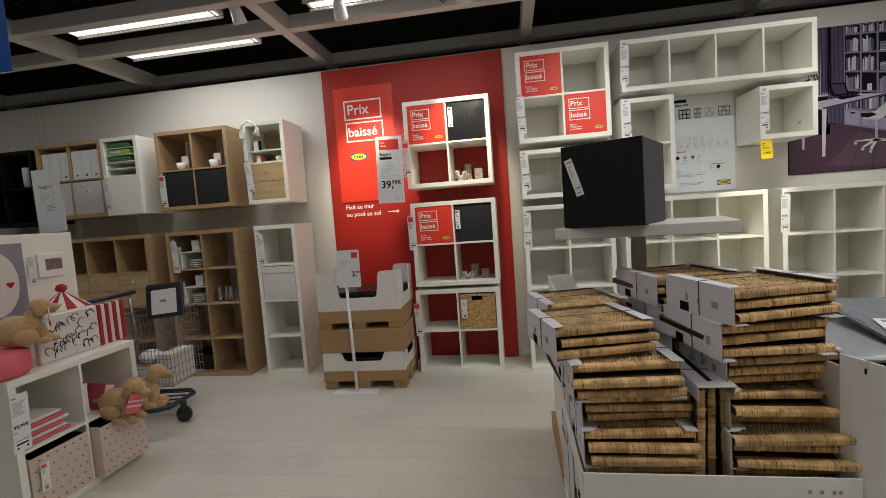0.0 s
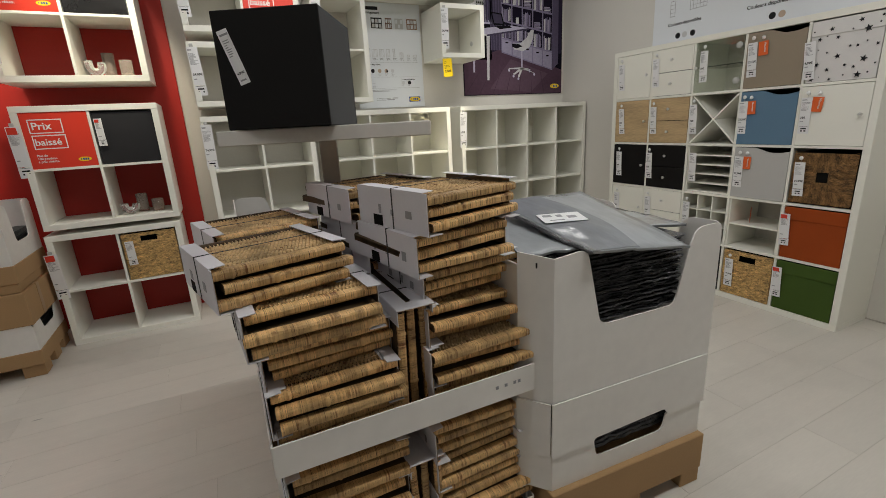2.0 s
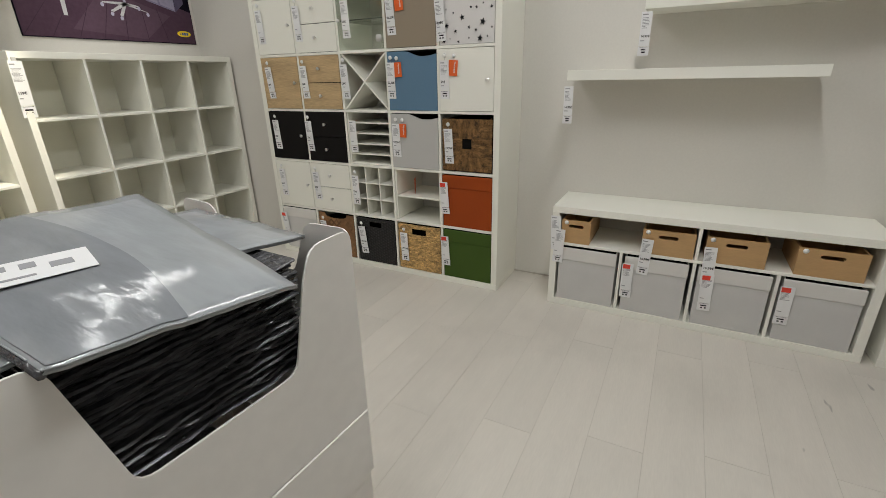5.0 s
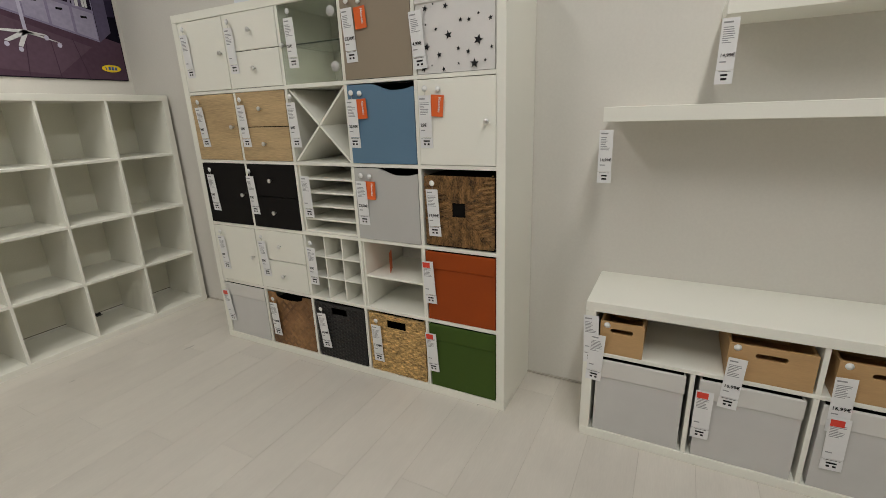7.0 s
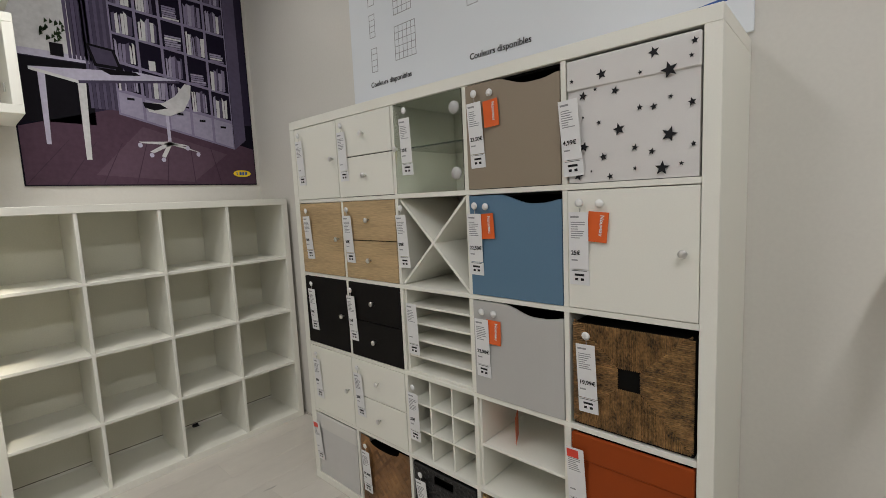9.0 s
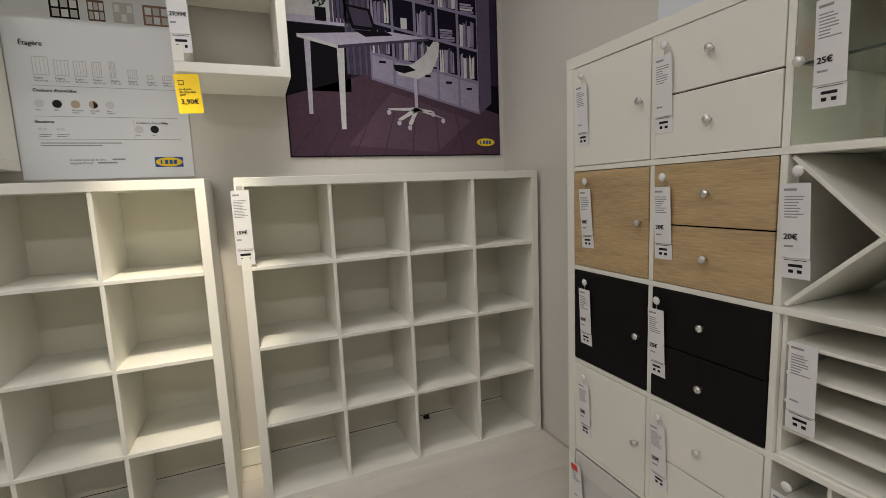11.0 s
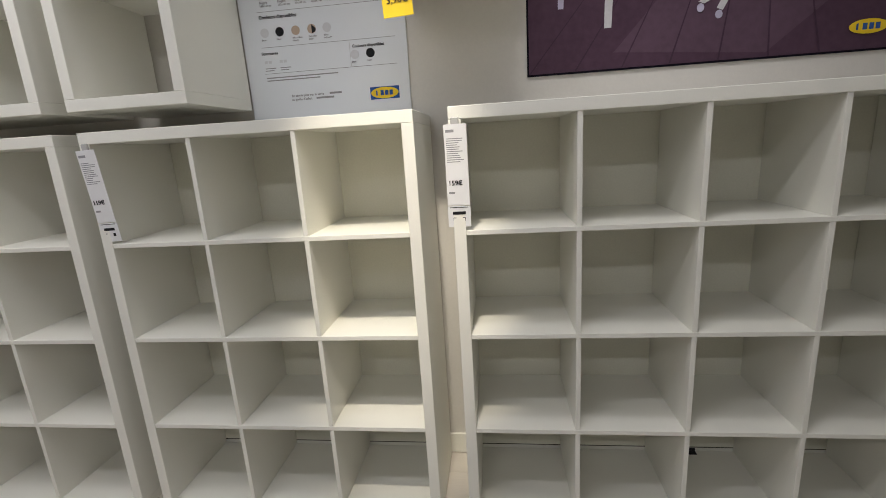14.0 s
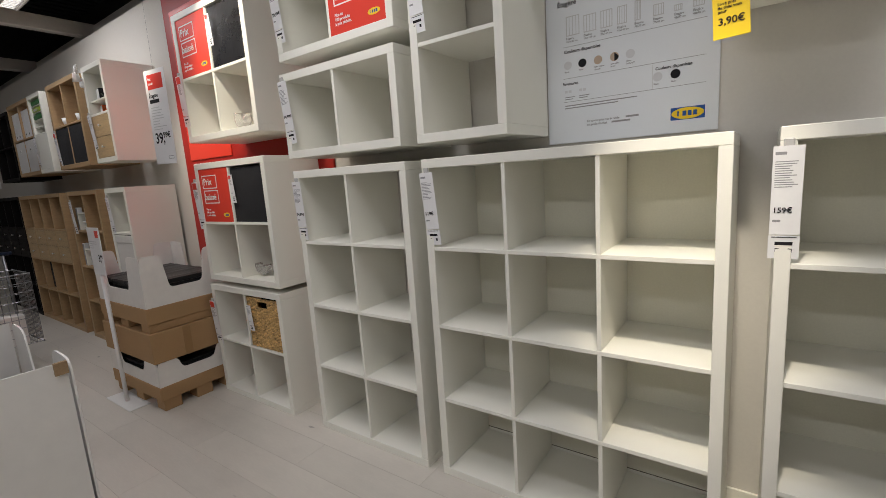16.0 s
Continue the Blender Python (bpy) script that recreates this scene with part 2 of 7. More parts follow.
class Shape:
    """Gathers verts and faces of one part."""

    def __init__(self):
        self.v, self.f = [], []

    def add(self, v, f, m=None):
        k = len(self.v)
        self.v += [tuple(m @ Vector(p)) for p in v] if m else list(v)
        self.f += [tuple(i + k for i in q) for q in f]
        return self

    def box(self, x0, y0, z0, x1, y1, z1, c=0.0, m=None):
        return self.add(*box_data(min(x0, x1), min(y0, y1), min(z0, z1), max(x0, x1), max(y0, y1), max(z0, z1), c), m)

    def prism(self, outline, y0, y1, m=None):
        """An outline in x and z, pushed along y."""
        n = len(outline)
        v = [(x, y0, z) for x, z in outline] + [(x, y1, z) for x, z in outline]
        f = [tuple(range(n)), tuple(range(2 * n - 1, n - 1, -1))]
        f += [(i, i + n, (i + 1) % n + n, (i + 1) % n) for i in range(n)]
        return self.add(v, f, m)

    def lathe(self, profile, segments=16, m=None):
        """A profile of (radius, height) turned round z."""
        v, f = [], []
        for r, z in profile:
            v += [(r * math.cos(2 * math.pi * k / segments), r * math.sin(2 * math.pi * k / segments), z) for k in range(segments)]
        for i in range(len(profile) - 1):
            for k in range(segments):
                a, b = i * segments + k, i * segments + (k + 1) % segments
                f.append((a, b, b + segments, a + segments))
        f.append(tuple(range(segments))[::-1])
        f.append(tuple(range(len(v) - segments, len(v))))
        return self.add(v, f, m)

    def tube(self, points, r, segments=8):
        """A round bar along a line of points."""
        pts = [Vector(p) for p in points]
        v, f = [], []
        for i, p in enumerate(pts):
            d = (pts[min(i + 1, len(pts) - 1)] - pts[max(i - 1, 0)]).normalized()
            a = d.orthogonal().normalized() if i == 0 else (a - d * a.dot(d)).normalized()
            b = d.cross(a)
            v += [tuple(p + r * (math.cos(2 * math.pi * k / segments) * a + math.sin(2 * math.pi * k / segments) * b)) for k in range(segments)]
        for i in range(len(pts) - 1):
            for k in range(segments):
                q, s = i * segments + k, i * segments + (k + 1) % segments
                f.append((q, s, s + segments, q + segments))
        f += [tuple(range(segments))[::-1], tuple(range(len(v) - segments, len(v)))]
        return self.add(v, f)

    def blob(self, centre, radii, m=None, rings=8, segments=12, rough=0.0):
        v, f = [], []
        for i in range(rings + 1):
            th = math.pi * i / rings
            for k in range(segments):
                ph = 2 * math.pi * k / segments
                p = Vector((math.sin(th) * math.cos(ph), math.sin(th) * math.sin(ph), math.cos(th)))
                s = 1 + rough * noise.noise(p * 2.5 + Vector(centre) * 9)
                v.append(tuple(centre[j] + radii[j] * p[j] * s for j in range(3)))
        for i in range(rings):
            for k in range(segments):
                a, b = i * segments + k, i * segments + (k + 1) % segments
                f.append((a, a + segments, b + segments, b))
        return self.add(v, f, m)

    def mesh(self, name, mat, smooth=False):
        me = mesh_of(name, self.v, self.f, mat)
        bm = bmesh.new()
        bm.from_mesh(me)
        bmesh.ops.recalc_face_normals(bm, faces=bm.faces)
        bm.to_mesh(me)
        bm.free()
        if smooth:
            for p in me.polygons:
                p.use_smooth = True
        return me


def part(name, shape, mat, parent, label="", smooth=False, m=None):
    me = shape.mesh(name, mat, smooth) if isinstance(shape, Shape) else shape
    ob = new(name, me)
    ob.parent = parent
    if m is not None:
        ob.matrix_basis = m
    if label:
        ob["label"] = label
    return ob


def block(name, x0, y0, z0, x1, y1, z1, mat, parent, c=0.0015, label=""):
    """A chamfered board under a thing; alike boards share a mesh."""
    key = (round(x1 - x0, 4), round(y1 - y0, 4), round(z1 - z0, 4), c, mat.name)
    if key not in CACHE:
        CACHE[key] = mesh_of(name, *box_data(0, 0, 0, *key[:3], c), mat)
    return part(name, CACHE[key], mat, parent, label, m=pose(x0, y0, z0))


def thing(name, m, label, category, group="", kind=""):
    ob = new(name)
    ob.empty_display_size = 0.05
    ob.matrix_basis = m
    return tagged(ob, label, category, group, kind)


TEXTS = {}


def text_mesh(body, size, mat, align="LEFT"):
    """Flat letters in the x-z plane, facing -y."""
    key = (body, size, mat.name, align)
    if key not in TEXTS:
        cu = bpy.data.curves.new("lettering", "FONT")
        cu.body, cu.size, cu.align_x, cu.extrude, cu.resolution_u = body, size, align, 0.0004, 3
        cu.offset = size * 0.016
        tmp = bpy.data.objects.new("lettering", cu)
        scene.collection.objects.link(tmp)
        dg = bpy.context.evaluated_depsgraph_get()
        me = bpy.data.meshes.new_from_object(tmp.evaluated_get(dg))
        bpy.data.objects.remove(tmp)
        me.transform(Matrix.Rotation(radians(90), 4, "X"))
        me.materials.clear()
        me.materials.append(mat)
        TEXTS[key] = me
    return TEXTS[key]


def letters(body, x, z, size, mat, parent, y=-0.001, align="LEFT", bold=0.0):
    return part("lettering", text_mesh(body, size, mat, align), mat, parent, m=pose(x, y, z))

# ---- the large structure ----
def slab(name, lo, hi, mat, label, category="wall", c=0.0):
    ob = new(name, Shape().box(*lo, *hi, c).mesh(name, mat))
    return tagged(ob, label, category, kind="structure")


slab("wall_north", (WALL_W, WALL_N, 0), (WALL_E + 0.12, WALL_N + 0.12, TOP), M_WALL, "plain off-white painted partition wall behind the shelving", "wall")
slab("wall_east", (WALL_E, WALL_S, 0), (WALL_E + 0.12, WALL_N, TOP), M_WALL, "plain off-white painted partition wall behind the cube unit", "wall")
# unseen west and south walls, added only to close the room
slab("wall_west", (WALL_W - 0.12, WALL_S - 0.12, 0), (WALL_W, WALL_N + 0.12, TOP), M_WALL, "plain off-white wall added out of view to close the room", "wall")
slab("wall_south", (WALL_W, WALL_S - 0.12, 0), (WALL_E + 0.12, WALL_S, TOP), M_WALL, "plain off-white wall added out of view to close the room", "wall")
slab("red_wall_panel", (-1.742, WALL_N - 0.018, 0), (0.055, WALL_N - 0.002, 2.968), M_RED, "tall saturated red painted feature panel on the wall", "wall", 0.002)
slab("baseboard", (0.10, WALL_N - 0.013, 0.004), (WALL_E - 0.014, WALL_N - 0.001, 0.098), M_WHITE, "low white baseboard along the wall", "baseboard", 0.002)
slab("trim", (WALL_E - 0.012, WALL_S, 0.003), (WALL_E - 0.001, WALL_N - 0.014, 0.008), M_JOINT, "dark gap between wall and floor", "trim")

# ceiling: dark deck far above, white beam grid below it
deck = Shape()
for i in range(72):
    x = WALL_W - 0.6 + i * 0.18
    deck.box(x, WALL_S - 0.6, 4.55, x + 0.11, WALL_N + 1.5, 4.62)
deck.box(WALL_W - 0.6, WALL_S - 0.6, 4.62, WALL_E + 0.8, WALL_N + 1.5, 4.70)
# side sheets added round the deck to close the room above the walls
deck.box(WALL_W - 0.7, WALL_S - 0.7, TOP + 0.1, WALL_W - 0.6, WALL_N + 1.6, 4.7)
deck.box(WALL_E + 0.8, WALL_S - 0.7, TOP + 0.1, WALL_E + 0.9, WALL_N + 1.6, 4.7)
deck.box(WALL_W - 0.7, WALL_S - 0.7, TOP + 0.1, WALL_E + 0.9, WALL_S - 0.6, 4.7)
deck.box(WALL_W - 0.7, WALL_N + 1.5, 0.5, WALL_E + 0.9, WALL_N + 1.6, 4.7)
deck.box(WALL_W - 0.7, WALL_S - 0.6, TOP - 0.02, WALL_W - 0.1, WALL_N + 1.5, TOP)
tagged(new("ceiling", deck.mesh("ceiling", M_DECK)), "dark corrugated metal ceiling deck above the beams", "ceiling", kind="structure")
for i, x in enumerate((-7.9, -5.85, -3.82, -1.76, 0.30, 2.36)):
    beam = thing("ceiling_beam", pose(x, 0, 0), "white painted steel beam of the hanging ceiling grid", "beam", "ceiling grid", "structure")
    block("beam_body", -0.05, WALL_S, 3.10, 0.05, WALL_N + 0.45, 3.24, M_BEAM, beam, 0.004)
for y in (4.68, 3.74, 3.18, 1.70, 0.0, -1.6, -3.2):
    beam = thing("ceiling_beam", pose(0, y, 0), "white painted steel cross beam of the hanging ceiling grid", "beam", "ceiling grid", "structure")
    block("beam_body", WALL_W, -0.045, 3.112, WALL_E, 0.045, 3.225, M_BEAM, beam, 0.004)

duct = thing("ceiling_duct", pose(0, 2.2, 4.0), "dark ventilation duct under the ceiling deck", "duct", kind="structure")
sh = Shape()
sh.tube([(WALL_W, 0, 0), (WALL_E, 0, 0)], 0.24, 20)
part("duct_pipe", sh, M_DARKMETAL, duct, smooth=True)
for k in range(3):
    duct = thing("ceiling_pipe", pose(0, 3.1 + k * 0.75, 3.85 + 0.1 * k), "thin dark pipe under the ceiling deck", "pipe", "ceiling pipes", "structure")
    sh = Shape()
    sh.tube([(WALL_W, 0, 0), (WALL_E, 0, 0)], 0.03 + 0.012 * k, 10)
    part("pipe", sh, M_DARKMETAL, duct, smooth=True)


def tube_fixture(x, y):
    f = thing("ceiling_light", pose(x, y, 3.13), "lit fluorescent ceiling light with a metal louvre", "ceiling light", "fluorescent lights")
    block("housing", -0.66, -0.075, 0.012, 0.66, 0.075, 0.07, M_BEAM, f, 0.003)
    block("tube", -0.63, -0.05, 0.004, 0.63, 0.05, 0.010, M_TUBE, f, 0.001)
    for k in range(32):
        xx = -0.62 + k * 0.04
        block("louvre_blade", xx, -0.06, -0.012, xx + 0.004, 0.06, 0.002, M_LOUVRE, f, 0)
    for s in (-1, 1):
        block("side_rail", -0.66, s * 0.068 - 0.006, -0.012, 0.66, s * 0.068 + 0.006, 0.004, M_BEAM, f, 0.001)


for x, y, share in TUBES:
    tube_fixture(x, y)
# the last three heads are added too, to go with the fill spots
for eye, target, watts, degrees, tint in SPOTS:
    f = thing("spotlight", look(eye, target), "small white spotlight hanging from the ceiling grid (three of six added)", "spotlight", "ceiling spotlights")
    sh = Shape().lathe([(0.025, 0.16), (0.042, 0.13), (0.05, 0.05), (0.052, 0.02), (0.045, 0.02), (0.03, 0.06)], 18)
    part("head", sh, M_PRINTW, f, smooth=True)
    arm = Shape().tube([(0, 0, 0.12), (0, 0.05, 0.2), (0, 0.09, 0.30)], 0.01)
    part("arm", arm, M_PRINTW, f, smooth=True)
cable = thing("hanging_cable", pose(-0.35, 3.45, 3.12), "looped black cable hanging from the ceiling grid", "cable")
part("cable", Shape().tube([(-0.12, 0.1, 0.2), (-0.1, 0, 0.02), (0.0, 0, -0.08), (0.10, 0, -0.02), (0.13, 0.02, 0.1), (0.05, 0.05, 0.2)], 0.012), M_PLASTIC, cable, smooth=True)

ban = thing("blue_banner", pose(-2.672, 2.20, 2.43), "dark blue banner hanging from the ceiling grid", "banner")
block("cloth", -0.9, 0, 0, 0, 0.004, 0.68, M_BLUEPRINT, ban, 0.001)
block("top_rail", -0.9, -0.008, 0.68, 0, 0.012, 0.70, M_BEAM, ban, 0.002)

# ---- cube shelving ----
EDGE, THIN = 0.038, 0.016


def cells(width, n):
    return (width - 2 * EDGE - (n - 1) * THIN) / n


def cube_shelf(m, cols, rows, width, height, mat, label, depth=0.39, group="cube shelves"):
    """Open shelf of square cells. Origin at the front's lower left corner, depth along y."""
    u = thing("cube_shelf", m, label, "shelf", group)
    block("top_panel", 0, 0, height - EDGE, width, depth, height, mat, u)
    block("bottom_panel", 0, 0, 0, width, depth, EDGE, mat, u)
    for x in (0, width - EDGE):
        block("side_panel", x, 0.0006, EDGE, x + EDGE, depth, height - EDGE, mat, u)
    cw, ch = cells(width, cols), cells(height, rows)
    for j in range(1, rows):
        z = EDGE + j * (ch + THIN) - THIN
        block("shelf", EDGE, 0.003, z, width - EDGE, depth, z + THIN, mat, u, 0.001)
    for j in range(rows):
        z = EDGE + j * (ch + THIN)
        for i in range(1, cols):
            x = EDGE + i * (cw + THIN) - THIN
            block("divider", x, 0.004, z, x + THIN, depth, z + ch, mat, u, 0.001)
    return u


def cell_at(m, width, height, cols, rows, i, j):
    """The pose of a cell's front lower left corner: column i from the left, row j from the top; with its width and height."""
    cw, ch = cells(width, cols), cells(height, rows)
    return m @ pose(EDGE + i * (cw + THIN), 0, EDGE + (rows - 1 - j) * (ch + THIN)), cw, ch


def north(x, z, y=4.012):
    return pose(x, y, z)


WHITE_FLOOR = "white melamine open cube shelf standing against the wall"
WHITE_HUNG = "white melamine cube shelf mounted on the wall"
S44 = north(2.243, 0, 4.02)
S34 = north(1.018, 0, 4.02)
S24 = north(0.165, 0, 4.012)
cube_shelf(S44, 4, 4, 1.47, 1.47, M_WHITE, "empty white melamine four by four cube shelf on the floor", 0.378)
cube_shelf(S34, 3, 4, 1.12, 1.47, M_WHITE, "empty white melamine three by four cube shelf on the floor", 0.378)
cube_shelf(S24, 2, 4, 0.77, 1.47, M_WHITE, "empty white melamine two by four cube shelf on the floor", 0.384)
M_BACK = material("cream_back_board", (0.80, 0.785, 0.67), 0.6, vary=0.05, scale=5, grain=140, bump=0.05)
# dark colour for the painted shadow gap below the back boards
M_GAPSHADE = material("raw_hardboard_edge", (0.07, 0.055, 0.04), 0.9, vary=0.3, grain=120)
for x, w in ((2.253, 1.45), (1.028, 1.10)):
    bk = thing("back_board", pose(x, 4.3995, 0.052), "cream hardboard back standing behind the cube shelf", "board", "back boards")
    block("board", 0, 0, 0.004, w, 0.0022, 1.408, M_BACK, bk, 0.0005)
    # thin dark strip painted in where the board leaves a shadow gap
    block("raw_edge", 0, 0.0002, 0, w, 0.002, 0.0038, M_GAPSHADE, bk, 0, "dark strip painting the shadow gap under the board")
br = thing("floor_bracket", pose(3.135, 4.372, EDGE), "small dark metal bracket at the back of the shelf", "bracket")
block("foot", 0, 0, 0, 0.036, 0.024, 0.003, M_DARKMETAL, br, 0.0008)
block("upright", 0, 0.020, 0.0032, 0.036, 0.0235, 0.015, M_DARKMETAL, br, 0.0008)
S22A, S22B, S22C = north(-0.85, 1.708, 4.005), north(-0.845, 0.803, 4.005), north(-0.855, 0, 4.0)
cube_shelf(S22A, 2, 2, 0.77, 0.77, M_WHITE, "white two by two cube shelf mounted on the red panel", 0.385)
cube_shelf(S22B, 2, 2, 0.77, 0.77, M_WHITE, "white two by two cube shelf mounted on the red panel", 0.385)
cube_shelf(S22C, 2, 2, 0.77, 0.77, M_WHITE, "white two by two cube shelf standing before the red panel", 0.385)
S22D, S21, S41 = north(0.17, 2.018, 4.005), north(0.167, 1.534, 3.995), north(1.033, 2.362, 4.005)
S12, S11 = north(1.018, 1.534, 4.005), north(2.08, 1.872, 4.0)
cube_shelf(S22D, 2, 2, 0.77, 0.77, M_WHITE, WHITE_HUNG)
cube_shelf(S21, 2, 1, 0.77, 0.42, M_WHITE, "white two by one cube shelf mounted on the wall")
cube_shelf(S41, 4, 1, 1.47, 0.42, M_WHITE, "long white four by one cube shelf mounted on the wall")
cube_shelf(S12, 1, 2, 0.42, 0.77, M_WHITE, "narrow white one by two cube shelf mounted on the wall")
cube_shelf(S11, 1, 1, 0.42, 0.42, M_WHITE, "single white cube shelf mounted on the wall")
# west part of the same wall
SW12, SW14 = north(-2.42, 1.683, 4.0), north(-2.40, 0, 4.0)
SO22, SO24 = north(-3.355, 1.683, 4.0), north(-3.355, 0, 4.0)
SV12, SOB, SO44 = north(-3.965, 1.683, 4.0), north(-4.735, 1.683, 4.0), north(-5.03, 0, 4.0)
SB22, SB44 = north(-5.56, 1.65, 4.0), north(-6.53, 0, 4.0)
cube_shelf(SW12, 1, 2, 0.42, 0.77, M_WHITE, "narrow white cube shelf with wooden drawers mounted on the wall")
cube_shelf(SW14, 1, 4, 0.42, 1.47, M_WHITE, "tall narrow white cube shelf standing against the wall")
cube_shelf(SO22, 2, 2, 0.77, 0.77, M_OAK, "light oak two by two cube shelf mounted on the wall")
cube_shelf(SO24, 2, 4, 0.77, 1.47, M_OAK, "light oak two by four cube shelf on the floor")
cube_shelf(SV12, 1, 2, 0.41, 0.77, M_WHITE, "narrow white cube shelf with a door mounted on the wall")
cube_shelf(SOB, 2, 2, 0.77, 0.77, M_OAK, "light oak cube shelf with boxes mounted on the wall")
cube_shelf(SO44, 4, 4, 1.47, 1.47, M_OAK, "light oak four by four cube shelf on the floor")
cube_shelf(SB22, 2, 2, 0.77, 0.77, M_BLACK, "black-brown cube shelf mounted on the wall")
cube_shelf(SB44, 4, 4, 1.47, 1.47, M_BLACK, "black-brown four by four cube shelf on the floor")
# east wall
S55 = pose(3.375, 3.341, 0, 0, 0, -90)
cube_shelf(S55, 5, 5, 1.82, 1.82, M_WHITE, "large white five by five cube shelf filled with inserts and boxes", 0.365)
BENCH = pose(3.375, 1.192, 0, 0, 0, -90)
bench = thing("bench_shelf", BENCH, "low white bench shelf with boxes in it", "shelf")
BW, BH = 1.47, 0.597
block("top_panel", 0, 0, BH - EDGE, BW, 0.366, BH, M_WHITE, bench)
block("bottom_panel", 0, 0, 0, BW, 0.366, EDGE, M_WHITE, bench)
for x in (0, BW - EDGE):
    block("side_panel", x, 0.0006, EDGE, x + EDGE, 0.366, BH - EDGE, M_WHITE, bench)
block("shelf", EDGE, 0.003, 0.374, BW - EDGE, 0.366, 0.390, M_WHITE, bench)
BC = cells(BW, 4)
for i in (1, 2, 3):
    x = EDGE + i * (BC + THIN) - THIN
    block("divider", x, 0.004, EDGE, x + THIN, 0.366, 0.374, M_WHITE, bench)
block("divider", BW / 2 - 0.008, 0.004, 0.390, BW / 2 + 0.008, 0.366, BH - EDGE, M_WHITE, bench)
cube_shelf(pose(3.375, -0.33, 0, 0, 0, -90), 2, 2, 0.77, 0.77, M_WHITE, WHITE_FLOOR, 0.366)
for y, z in ((1.192, 1.250), (0.852, 1.560)):
    w = thing("wall_shelf", pose(3.482, y, z, 0, 0, -90), "thick white floating wall shelf above the bench", "wall shelf", "floating shelves")
    block("board", 0, 0, 0, 1.10, 0.26, 0.05, M_WHITE, w, 0.001)
# toy display
STOY = pose(-2.47, 1.80, 0, 0, 0, 90)
cube_shelf(STOY, 2, 2, 0.77, 0.77, M_WHITE, "white two by two cube shelf with toys and fabric bins")

# ---- price tags and small signs ----
def print_rows(z_top, z_low, x0, x1, step, thick, seed):
    """Unreadable print: rows of small bars."""
    rnd = random.Random(seed)
    s, z = Shape(), z_top
    while z > z_low:
        w = (x1 - x0) * rnd.uniform(0.45, 1.0)
        s.box(x0, -0.0004, z - thick, x0 + w, 0.0, z)
        z -= step
    return s


TAG_COUNT = [0]


def price_tag(m, price="", red=False, w=0.056, h=0.205, hook=True, lean=0.0):
    """A hanging paper label in a clear sleeve; origin at the top middle, facing -y."""
    TAG_COUNT[0] += 1
    seed = TAG_COUNT[0] % 7
    label = "white paper price label with a red heading hanging on the shelf" if red else "white paper price label hanging on the shelf"
    t = thing("price_tag", m @ pose(0, 0, 0, 3, lean, 0), label, "price label", "price labels")
    x0, x1 = -w / 2, w / 2
    block("card", x0, 0, -h * 0.78, x1, 0.0012, 0, M_PAPER, t, 0)
    block("lower_card", x0 - 0.001, 0.0006, -h, x1 + 0.001, 0.0018, -h * 0.79, M_PAPER, t, 0)
    key = ("tagprint", seed, w, h, red)
    if key not in CACHE:
        s = print_rows(-h * 0.13, -h * 0.36, x0 + 0.006, x1 - 0.008, 0.0062, 0.0024, seed)
        s.box(x0 + 0.005, -0.0004, -h * 0.075, x0 + 0.030, 0.0, -h * 0.05)
        s.box(x0 + 0.006, -0.0004, -h * 0.665, x0 + 0.024, 0.0, -h * 0.645)
        CACHE[key] = s.mesh("print", M_GREYINK)
        d = Shape().box(x0 + 0.006, -0.0002, -h * 0.80, x1 - 0.006, 0.0004, -h * 0.806)
        d.box(x0 + 0.014, -0.0002, -h * 0.875, x1 - 0.014, 0.0004, -h * 0.845)
        d.box(x0 + 0.015, -0.0002, -h * 0.94, x0 + 0.024, 0.0004, -h * 0.905)
        d.box(x1 - 0.024, -0.0002, -h * 0.94, x1 - 0.015, 0.0004, -h * 0.905)
        CACHE[key + (1,)] = d.mesh("print", M_INK)
    part("print", CACHE[key], M_GREYINK, t)["kind"] = "stuff"
    part("barcode", CACHE[key + (1,)], M_INK, t)["kind"] = "stuff"
    if red:
        block("heading", x0 + 0.004, -0.0008, -h * 0.15, x1 - 0.016, 0.0001, -0.006, M_REDSIGN, t, 0)
    if price:
        letters(price, x0 + 0.005, -h * 0.58, w * 0.30, M_INK, t)
    if hook:
        part("button", Shape().lathe([(0.001, -0.0035), (0.010, -0.003), (0.0122, 0.0), (0.006, 0.003)], 16, pose(0.004, -0.001, 0.026, 90)), M_PRINTW, t, "round white plastic button", True)
        block("strap", 0.003, 0.0004, -0.002, 0.0045, 0.0012, 0.016, M_PALEGREY, t, 0)
    return t


def novelty_card(m):
    t = thing("promo_card", m, "small bright orange promotional card hanging from a button", "sign", "orange cards")
    block("card", -0.028, 0, -0.082, 0.028, 0.0012, 0, M_ORANGE, t, 0)
    part("lettering", text_mesh("Nouveau", 0.0155, M_PRINTW), M_PRINTW, t, m=pose(0.006, -0.001, -0.008, 0, 90, 0))
    part("button", Shape().lathe([(0.001, -0.004), (0.011, -0.003), (0.012, 0.0), (0.004, 0.004)], 12, pose(0, -0.001, 0.022, 90)), M_PRINTW, t, "", True)


